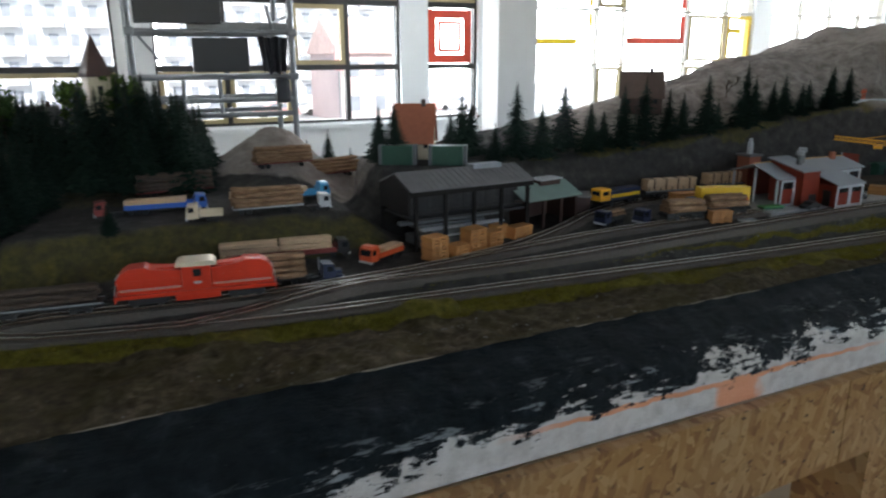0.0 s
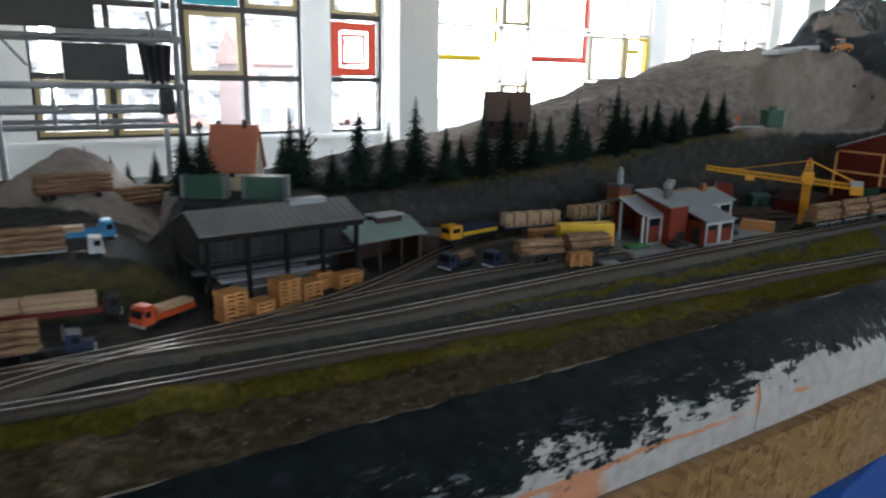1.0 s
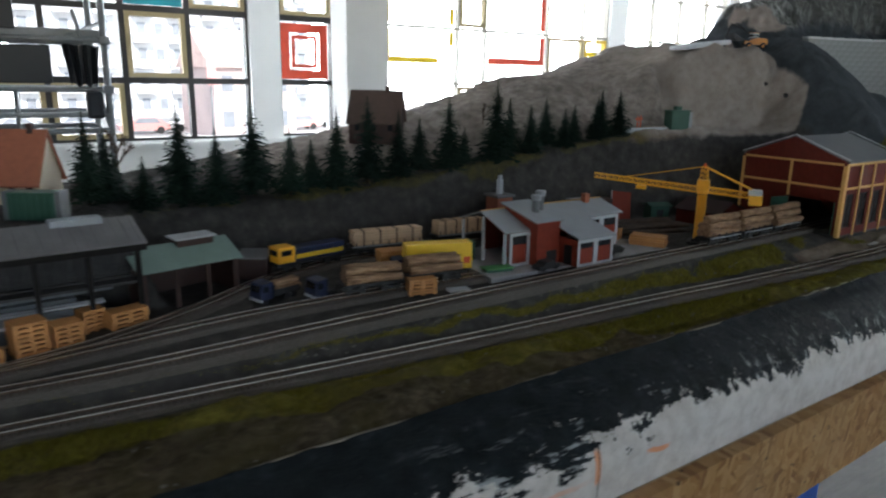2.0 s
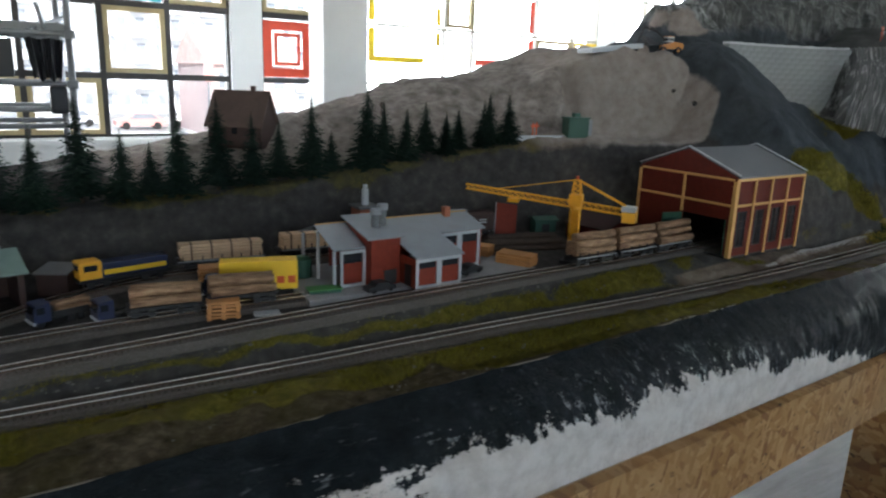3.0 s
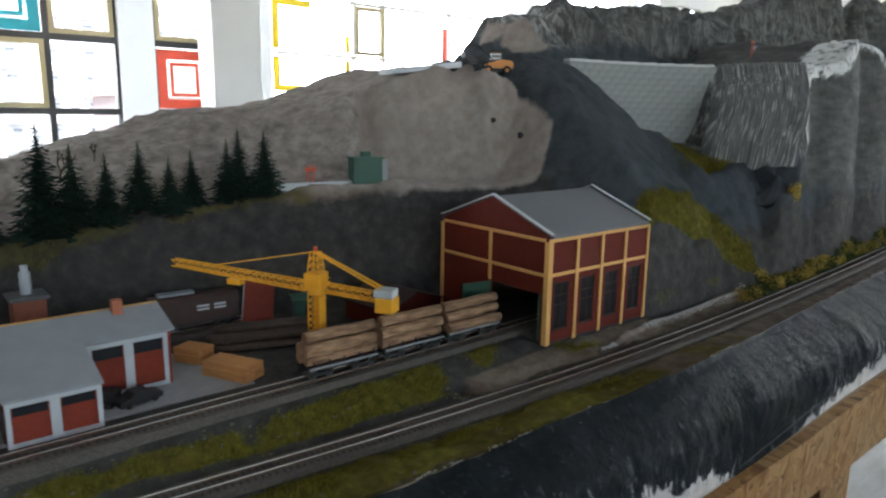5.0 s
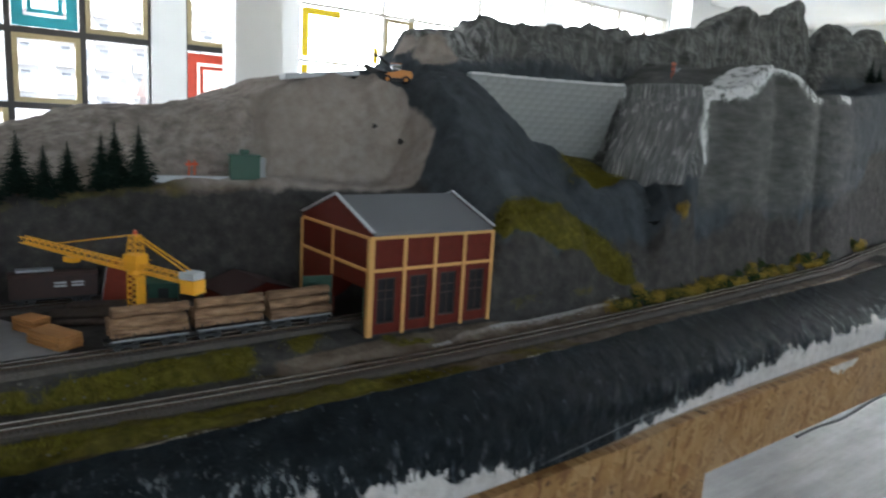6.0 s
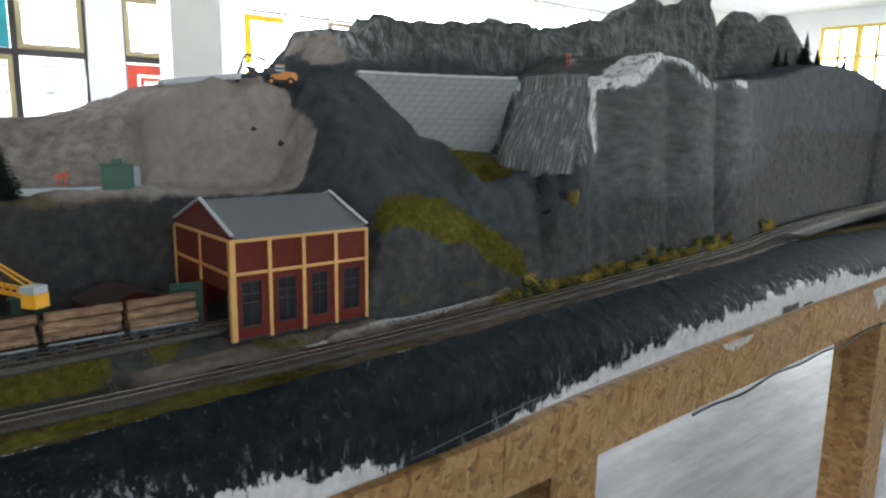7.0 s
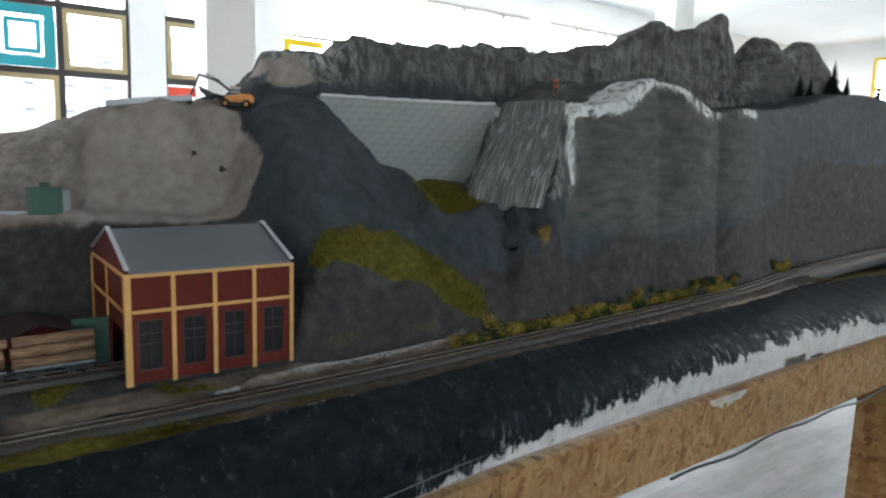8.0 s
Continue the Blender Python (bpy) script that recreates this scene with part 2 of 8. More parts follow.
    white = n.mix(n.math("MULTIPLY", glue, 0.85), white, (0.7, 0.27, 0.12))
    # lit lower lip of a crack, painted as a thin light line
    dark = n.mix(n.math("MULTIPLY", n.math("MULTIPLY", band(crack_lit, 0.756, 0.0011), band(px, 2.38, 0.15)), 0.75), dark, (0.2, 0.2, 0.2))
    # foam holes are not cut: their shade is painted as dark patches
    hollow_shade = n.math("MAXIMUM", n.math("MULTIPLY", band(xw, 3.425, 0.055), band(zw, 1.002, 0.016)), n.math("MULTIPLY", band(xw, 3.53, 0.035), band(zw, 0.999, 0.008)))
    white = n.mix(n.math("MULTIPLY", hollow_shade, 0.9), white, (0.03, 0.022, 0.016))
    white = n.mix(n.math("MULTIPLY", n.math("MAXIMUM", band(px, 1.167, 0.0012), band(px, 2.506, 0.0012)), 0.8), white, (0.08, 0.07, 0.06))
    n.bump(n.math("ADD", n.math("ADD", n.math("MULTIPLY", lumps, 0.6), brush), n.math("MULTIPLY", n.math("ADD", mid, n.math("MULTIPLY", fine, 0.4)), 0.5)), 0.8, 0.007)
    return n.done(n.mix(bare, dark, white), n.ramp(bare, (0.0, (0.5, 0.5, 0.5)), (1.0, (0.75, 0.75, 0.75))), gloss=0.07)


M["edge"] = painted_edge()

# ---- geometry tools ----


def link_mesh(name, verts, faces, material, parent=None, label="", smooth=False):
    me = bpy.data.meshes.new(name)
    me.from_pydata(verts, [], faces)
    me.update()
    if smooth:
        me.polygons.foreach_set("use_smooth", [True] * len(me.polygons))
    ob = new(name, me)
    if material:
        me.materials.append(material)
    if parent:
        ob.parent = parent
    if label:
        ob["label"] = label
    return ob


def part(name, bm, material, parent, label="", smooth=False):
    me = bpy.data.meshes.new(name)
    bmesh.ops.recalc_face_normals(bm, faces=bm.faces)
    bm.to_mesh(me)
    bm.free()
    if smooth:
        me.polygons.foreach_set("use_smooth", [True] * len(me.polygons))
    me.materials.append(material)
    ob = new(name, me)
    ob.parent = parent
    if label:
        ob["label"] = label
    return ob


def thing(name, at, rz=0.0, label="", category="", group="", kind=""):
    ob = new(name)
    ob.empty_display_size = 0.02
    ob.matrix_basis = pose(*at, 0, 0, rz)
    return tagged(ob, label, category, group, kind)


def box(bm, x0, x1, y0, y1, z0, z1, bevel=0.0, m=None):
    vs = bmesh.ops.create_cube(bm, size=1.0)["verts"]
    t = Matrix.Translation(((x0 + x1) / 2, (y0 + y1) / 2, (z0 + z1) / 2)) @ Matrix.Diagonal((x1 - x0, y1 - y0, z1 - z0, 1))
    bmesh.ops.transform(bm, matrix=(m @ t) if m else t, verts=vs)
    if bevel:
        es = list({e for v in vs for e in v.link_edges})
        bmesh.ops.bevel(bm, geom=es, offset=bevel, segments=2, affect="EDGES", profile=0.6)
    return bm


def boxes(*rows, bevel=0.0):
    bm = bmesh.new()
    for r in rows:
        box(bm, *r, bevel=bevel)
    return bm


def rod(bm, a, b, r, r2=None, seg=10):
    a, b = Vector(a), Vector(b)
    d = b - a
    m = Matrix.Translation((a + b) / 2) @ d.to_track_quat("Z", "Y").to_matrix().to_4x4()
    bmesh.ops.create_cone(bm, cap_ends=True, segments=seg, radius1=r, radius2=r if r2 is None else r2, depth=d.length, matrix=m)
    return bm


def rods(*rows, seg=10):
    bm = bmesh.new()
    for r in rows:
        rod(bm, *r, seg=seg)
    return bm


def prism(bm, outline, axis, a, b):
    """An outline of pairs pushed along an axis ('x': pairs are y, z; 'y': x, z; 'z': x, y) from a to b."""
    def at(p, q):
        return {"x": (q, p[0], p[1]), "y": (p[0], q, p[1]), "z": (p[0], p[1], q)}[axis]
    lo = [bm.verts.new(at(p, a)) for p in outline]
    hi = [bm.verts.new(at(p, b)) for p in outline]
    n = len(outline)
    bm.faces.new(lo)
    bm.faces.new(hi[::-1])
    for i in range(n):
        bm.faces.new((lo[i], lo[(i + 1) % n], hi[(i + 1) % n], hi[i]))
    return bm


def ss(a, b, v):
    u = np.clip((v - a) / (b - a), 0, 1)
    return u * u * (3 - 2 * u)


def _lattice(ix, iy, seed):
    h = (ix * 374761393 + iy * 668265263 + seed * 974634777) & 0xFFFFFFFF
    h = ((h ^ (h >> 13)) * 1274126177) & 0xFFFFFFFF
    return ((h ^ (h >> 16)) & 0xFFFF) / 65535.0


def vnoise(x, y, seed=0):
    x, y = np.asarray(x, float), np.asarray(y, float)
    ix, iy = np.floor(x).astype(np.int64), np.floor(y).astype(np.int64)
    u, v = x - ix, y - iy
    u, v = u * u * (3 - 2 * u), v * v * (3 - 2 * v)
    a, b = _lattice(ix, iy, seed), _lattice(ix + 1, iy, seed)
    c, d = _lattice(ix, iy + 1, seed), _lattice(ix + 1, iy + 1, seed)
    return (a + (b - a) * u) * (1 - v) + (c + (d - c) * u) * v


def fbm(x, y, seed=0, octaves=4):
    s, k, w = 0.0, 1.0, 0.5
    for i in range(octaves):
        s = s + w * (vnoise(x * k, y * k, seed + i) - 0.5)
        k, w = k * 2.03, w * 0.5
    return s


def curve(xs, ys):
    """A smooth line through a few stations."""
    xs, ys = np.array(xs, float), np.array(ys, float)
    d = np.gradient(ys, xs)

    def f(x):
        x = np.clip(np.asarray(x, float), xs[0], xs[-1])
        i = np.clip(np.searchsorted(xs, x, side="right") - 1, 0, len(xs) - 2)
        h = xs[i + 1] - xs[i]
        u = (x - xs[i]) / h
        return ((2 * u**3 - 3 * u**2 + 1) * ys[i] + (u**3 - 2 * u**2 + u) * h * d[i]
                + (-2 * u**3 + 3 * u**2) * ys[i + 1] + (u**3 - u**2) * h * d[i + 1])
    return f


# ---- plan of the layout ----
TRACK_Z = curve([-1.2, 0.3, 0.6, 2.0, 2.7, 5.8], [1.062, 1.074, 1.078, 1.098, 1.111, 1.103])
YARD_Z = curve([-1.2, 0.0, 0.5, 1.4, 2.07, 2.6], [1.076, 1.080, 1.086, 1.122, 1.130, 1.134])
A_Y = curve([-1.2, -0.5, -0.11, 0.17, 0.65, 1.18, 1.5, 1.8, 2.1, 2.5, 2.8, 3.2, 3.5, 3.87, 4.22, 4.85, 5.8],
            [1.22, 1.10, 1.014, 0.949, 0.893, 0.839, 0.814, 0.783, 0.763, 0.756, 0.764, 0.785, 0.808, 0.872, 0.925, 1.0, 1.05])
B_Y = curve([0.3, 0.55, 0.77, 0.93, 1.12, 1.3, 1.6, 2.08, 2.26], [1.012, 0.978, 0.951, 0.939, 0.924, 0.911, 0.899, 0.893, 0.893])
C_Y = curve([-1.0, 0.03, 0.27, 0.47, 0.71, 0.9, 1.1, 1.29], [1.16, 1.039, 1.011, 1.018, 1.034, 1.036, 1.015, 0.985])
D_Y = curve([0.62, 0.75, 0.88, 1.0, 1.12, 1.3, 1.55, 1.9], [1.035, 1.062, 1.115, 1.178, 1.205, 1.19, 1.175, 1.165])
BRINK_Y = curve([-1.2, 0.2, 0.6, 0.9, 1.25, 1.6, 1.9, 2.2, 2.5, 2.9, 3.4, 4.0, 4.3, 5.8], [0.705, 0.702, 0.697, 0.701, 0.695, 0.690, 0.682, 0.666, 0.682, 0.705, 0.733, 0.772, 0.74, 0.72])
BRINK_Z = curve([-1.2, 0.2, 0.6, 0.9, 1.25, 1.6, 1.9, 2.2, 2.5, 2.9, 3.4, 4.0, 5.8], [1.062, 1.073, 1.081, 1.081, 1.088, 1.093, 1.100, 1.112, 1.112, 1.112, 1.110, 1.108, 1.10])
OSB_TOP = curve([-1.2, 0.5, 1.2, 1.6, 2.0, 2.25, 2.6, 3.1, 5.8], [0.955, 0.963, 0.963, 0.966, 0.964, 0.968, 0.985, 0.993, 0.988])
FOOT_Y = curve([-1.2, 0.55, 0.8, 1.2, 1.6, 1.9, 2.07, 2.3, 2.5, 2.65, 2.84, 3.2, 3.6, 3.9, 4.3, 5.8],
               [1.30, 1.30, 1.27, 1.255, 1.225, 1.155, 1.075, 0.93, 0.83, 0.80, 0.80, 0.825, 0.845, 0.92, 1.02, 1.1])
CREST_Y = curve([-1.2, 0.55, 0.95, 1.2, 1.44, 1.55, 1.85, 2.06, 2.31, 2.42, 2.6], [1.42, 1.40, 1.37, 1.35, 1.315, 1.295, 1.23, 1.185, 1.085, 1.10, 1.12])
CREST_Z = curve([-1.2, 0.55, 0.95, 1.2, 1.44, 1.55, 1.85, 2.06, 2.31, 2.6], [1.20, 1.20, 1.208, 1.222, 1.245, 1.262, 1.308, 1.324, 1.326, 1.34])
RIDGE_Z = curve([-1.2, 0.7, 0.95, 1.2, 1.43, 1.6, 1.87, 2.0, 2.1, 2.2, 2.45, 2.6], [1.22, 1.225, 1.245, 1.285, 1.333, 1.366, 1.436, 1.450, 1.482, 1.514, 1.53, 1.54])
FACE_Y = curve([2.55, 2.66, 2.75, 2.84, 2.90, 2.97, 3.2, 3.45, 3.65, 3.9, 4.3, 5.8], [0.97, 0.93, 0.92, 0.89, 0.865, 0.86, 0.865, 0.875, 0.89, 0.94, 1.02, 1.08])
TOP_Z = curve([2.5, 2.9, 3.05, 3.18, 3.3, 3.42, 3.6, 3.9, 4.2, 4.4, 4.9, 5.4, 5.8], [1.55, 1.552, 1.565, 1.625, 1.61, 1.572, 1.578, 1.60, 1.635, 1.672, 1.70, 1.64, 1.5])
REAR_Z = curve([2.5, 2.7, 2.95, 3.18, 3.47, 3.62, 3.78, 3.95, 4.12, 4.24, 4.28, 5.8], [1.66, 1.695, 1.715, 1.735, 1.757, 1.80, 1.86, 1.87, 1.905, 1.88, 1.66, 1.5])


CRUST_Y = curve([2.05, 2.12, 2.2, 2.29, 2.36, 2.42, 2.55, 2.66], [0.797, 0.797, 0.799, 0.806, 0.812, 0.815, 0.816, 0.808])
MOUND_Z = curve([2.2, 2.3, 2.36, 2.42, 2.51, 2.585, 2.68, 2.76, 2.9], [1.27, 1.29, 1.295, 1.291, 1.272, 1.233, 1.172, 1.128, 1.116])


def height(x, y):
    """Height of the scenery over the plan."""
    x, y = np.broadcast_arrays(np.asarray(x, float), np.asarray(y, float))
    za, zy = TRACK_Z(x), YARD_Z(x)
    ya, yb = A_Y(x), np.where(x < 0.5, C_Y(x), B_Y(x))
    yard = ss(ya + 0.022, yb - 0.02, y) * ss(2.75, 2.4, x)
    z = za + (zy - za) * yard
    z = np.where(y < ya - 0.03, BRINK_Z(x) + (za - BRINK_Z(x)) * ss(BRINK_Y(x), ya - 0.035, y), z)
    z = z + 0.006 * np.exp(-((y - (ya - 0.06)) / 0.02) ** 2) * ss(2.2, 1.6, x)
    # terrace of the upper timber yard with its bank
    terr = ss(0.60, 0.44, x) * ss(1.15, 1.235, y)
    z = z + (1.162 - zy) * terr
    # wooded hill and pale hump behind it
    z = z + 0.10 * ss(1.46, 1.75, y) * ss(0.30, 0.02, x)
    z = z + 0.108 * np.exp(-np.where(x < 0.45, ((x - 0.45) / 0.17) ** 2, np.abs((x - 0.45) / 0.30) ** 1.5) - ((y - 1.76 - 0.15 * (x - 0.45)) / 0.15) ** 2)
    # slope behind the yard, up to the row of firs
    west = ss(0.50, 0.59, x - 0.14 * ss(1.42, 1.62, y))
    foot, crest, cz = FOOT_Y(x), CREST_Y(x), CREST_Z(x)
    u = np.clip((y - foot) / np.maximum(crest - foot, 0.02), 0, 1)
    slope = z + (cz - z) * (u * u * (3 - 2 * u)) * west
    # pale hill above the ledge
    led = crest + 0.075 * ss(1.7, 1.95, x)
    v = np.clip((y - led) / np.maximum(1.49 - 0.16 * ss(1.95, 2.15, x) - led, 0.05), 0, 1)
    steep = 1 + 2.2 * ss(1.8, 2.15, x)
    hill = slope + (RIDGE_Z(x) - cz) * (1 - (1 - v) ** steep) * west
    hill = hill + 0.02 * np.exp(-((x - 2.2) / 0.09) ** 2) * ss(0, 0.2, v) * ss(0.9, 0.5, v)
    hill = hill - 0.06 * np.exp(-((x - (2.075 + 0.3 * (y - 1.25))) / 0.017) ** 2) * ss(0, 0.12, v) * ss(0.95, 0.4, v)
    hill = hill - 0.25 * ss(1.6, 2.2, y) * west
    # level spot for the containers behind the saw shed
    pad = ss(0.54, 0.58, x) * ss(0.85, 0.80, x) * ss(1.262, 1.282, y + 0.6 * (x - 0.66)) * ss(1.50, 1.46, y)
    hill = hill + np.maximum(1.222 - hill, 0) * pad
    # rock massif to the east
    # the cliff stands in broad folds with creases between them
    face = FACE_Y(x) + (0.014 - 0.03 * np.abs(np.sin(np.pi * (x - 2.955 + 0.04 * fbm(x * 3, y * 0, 71)) / 0.265)) ** 0.7) * ss(2.95, 3.0, x) * ss(3.9, 3.3, x)
    lo = np.maximum(np.minimum(FOOT_Y(x), face - 0.05), np.where(x > 2.7, ya + 0.05, 0))
    mound = za + (MOUND_Z(x) - za) * ss(0.828, 0.872, y + 0.012 * fbm(x * 18, y * 5, 15)) * ss(2.9, 2.78, x) + 0.05 * ss(lo - 0.02, np.maximum(face, lo + 0.01), y)
    shelf = 1.328 + 0.04 * ss(0.93, 1.16, y) + 0.022 * ss(2.70, 2.77, x)
    lean = 0.06 * ss(1.0, 1.16, y)
    valley = ss(2.585 - lean, 2.675 - lean, x) * ss(2.90, 2.83, x)
    w = np.clip((y - lo) / np.maximum(face - lo, 0.02), 0, 1)
    low = mound + (shelf - mound) * w**1.1
    dam_y = 1.20 - 0.30 * np.clip(x - 2.60, 0, 0.3)
    rise = ss(dam_y, dam_y + 0.03, y)
    gorge = low + (TOP_Z(x) - 0.012 - low) * rise
    dark = mound + (1.55 - mound) * ss(0.86, 1.21, y + 0.05 * fbm(x * 9, y * 3, 5))
    wall = mound + (TOP_Z(x) - mound) * ss(face - 0.035, face + 0.012, y)
    east = dark * (1 - ss(2.58, 2.63, x + 0.25 * (y - 1.1))) + wall * ss(2.58, 2.63, x + 0.25 * (y - 1.1))
    east = east * (1 - valley) + np.minimum(gorge, east + 1) * valley
    # spur that pours down beside the dam
    spur = 1.345 + 0.205 * ss(-0.10, 0.03, x - 2.922 + 0.07 * (y - 0.97))
    sp = ss(2.765, 2.80, x - 0.55 * (y - 0.85)) * ss(2.93, 2.87, x - 0.3 * (y - 0.85)) * ss(0.815, 0.84, y)
    east = east * (1 - sp) + np.maximum(spur, mound) * sp
    # knob, rear ridge and the two peaks
    knob = 1.525 + 0.14 * np.exp(-(np.abs((x - 2.562) / 0.128) ** 2.5) - np.abs((y - 1.375) / 0.11) ** 2.6)
    east = np.maximum(east, np.where((x > 2.36) & (y > np.where(x > 2.5, 1.212, 1.15)), knob, 0))
    rear = REAR_Z(x) * ss(2.585, 2.665, x) + 1.4 * (1 - ss(2.585, 2.665, x))
    ridge = TOP_Z(x) + (rear - TOP_Z(x)) * ss(1.25, 1.36, y + 0.05 * fbm(x * 8, y * 2, 11)) - 0.5 * ss(1.42, 1.75, y)
    east = np.where(y > 1.22, np.maximum(np.where(y < 1.38, east, east - 0.4 * ss(1.4, 1.7, y)), ridge), east)
    for px, py, pz, r in ((4.385, 1.30, 1.885, 0.215), (4.68, 1.30, 1.90, 0.26)):
        d = np.hypot((x - px) / r, (y - py) / 0.13)
        east = np.where(y > face + 0.03, np.maximum(east, 1.58 + (pz - 1.58) * np.exp(-(d**2.6)) - 0.5 * (d > 1.8)), east)
    side = ss(2.30, 2.40, x)
    out = hill * (1 - side) + east * side
    # level stand of the excavator, and the ridge of spoil before the engine shed
    stand = ss(2.25, 2.30, x) * ss(2.47, 2.42, x) * ss(1.16, 1.20, y) * ss(1.30, 1.27, y)
    out = out + (1.519 - out) * stand
    out = out + 0.007 * np.exp(-(((y - CRUST_Y(x)) / 0.007) ** 2)) * ss(2.26, 2.34, x) * ss(2.64, 2.58, x)
    # cutting under the bridge
    gap = ss(3.96, 4.03, x) * ss(5.4, 5.2, x) * ss(0.79, 0.81, y) * ss(ya + 0.075, ya + 0.05, y)
    return out - (out - 1.03) * gap


def foot_band(x, y, z, n):
    """Where the foot of the rock takes the dirt colour, higher towards the bridge."""
    top = 1.25 + 0.20 * ss(3.4, 4.3, x)
    return ss(top + 0.03, top - 0.03, z + 0.12 * n) * (x > 2.3) * ss(FACE_Y(x) + 0.10, FACE_Y(x) + 0.05, y)


def zones(x, y, z):
    """Where turf, bare plaster and painted rock lie."""
    n1, n2 = fbm(x * 14, y * 14, 21), fbm(x * 40, y * 40, 31)
    ya = A_Y(x)
    yb = np.where(x < 0.5, C_Y(x), B_Y(x))
    turf = ss(0.031, 0.021, np.abs(y - (ya - 0.062)) + 0.05 * n1) * ss(0.025, 0.034, np.abs(y - ya)) * ss(2.55, 2.0, x + 0.8 * n1)
    mid = ss(ya + 0.034, ya + 0.044, y + 0.03 * n1) * ss(yb - 0.028, yb - 0.040, y + 0.03 * n1) * ss(2.0, 1.8, x + n1) * ss(0.45, 0.6, x)
    # bank turf halved: shade of the front-facing slope is put into the colour
    bank = ss(1.15, 1.17, y + 0.05 * n1) * ss(1.25, 1.21, y + 0.05 * n1) * ss(0.60, 0.5, x) * 0.52
    fringe = ss(0.012, 0.005, np.abs(y - CREST_Y(x) + 0.006) + 0.04 * n1) * ss(0.7, 1.0, x) * ss(2.0, 1.9, x) * 0.5
    moss = ss(-0.045, -0.03, z - MOUND_Z(x) + 0.06 * n1 + 0.02 * n2) * ss(0.05, 0.03, z - MOUND_Z(x) + 0.03 * n2) * ss(2.29, 2.33, x) * ss(2.72, 2.67, x) * ss(0.905, 0.885, y + 0.03 * n1) * (z > 1.15)
    moss = np.maximum(moss, 0.5 * ss(0.006, 0.002, np.abs(y - 0.846) + 0.02 * n1) * ss(2.34, 2.4, x) * ss(2.66, 2.6, x) * (z < 1.15))
    glen = ss(2.62, 2.66, x) * ss(2.82, 2.78, x) * ss(0.93, 0.95, y) * (z < 1.40)
    wood = 0.42 * ss(0.30, 0.22, x + 0.2 * n1) * ss(1.42, 1.5, y + 0.1 * n1) * (z < 1.215)
    far = ss(3.85, 3.98, x) * ss(ya - 0.05, ya - 0.07, y + 0.02 * n1)
    grass = np.clip(far + turf + mid + bank + fringe + moss + glen + wood, 0, 1)
    ledge = CREST_Y(x)
    ledge = ledge - 0.035 * ss(1.82, 1.95, x)
    plaster = ss(ledge + 0.005, ledge + 0.03, y + 0.02 * n1) * ss(1.0, 1.15, x + 0.2 * n1) * ss(2.372, 2.354, x + 0.02 * n1 + 0.10 * np.clip(z - 1.45, 0, 1) + 0.2 * np.clip(1.42 - z, 0, 1))
    hump = ss(1.0, 0.8, np.hypot((x - 0.50) / 0.30, (y - 1.76) / 0.25) + 0.3 * n1)
    hump = np.maximum(hump, 0.55 * ss(1.0, 0.6, np.hypot((x - 0.60) / 0.12, (y - 1.50) / 0.17) + 0.4 * n1))
    plaster = np.clip(plaster * (0.62 + 0.38 * ss(2.06, 2.10, x - 0.3 * (y - 1.25))) + hump, 0, 1)
    gyps = ss(1.145, 1.135, z) * ss(0.007, 0.003, np.abs(y - CRUST_Y(x)) + 0.02 * n1) * ss(2.1, 2.25, x) * ss(2.64, 2.58, x) * 0.6
    gyps = np.maximum(gyps, 0.8 * ss(0.062, 0.03, np.hypot(x - 2.515, (z - 1.60) * 1.2) + 0.10 * n1) * (y > 1.2) * (y < 1.42) * ss(1.56, 1.585, z))
    rock = ss(2.30, 2.36, x + 0.05 * n1) * ss(0.80, 0.86, y + 0.04 * n1) * (1 - 0.85 * foot_band(x, y, z, n1))
    return grass, np.clip(plaster + gyps, 0, 1), np.clip(rock, 0, 1)


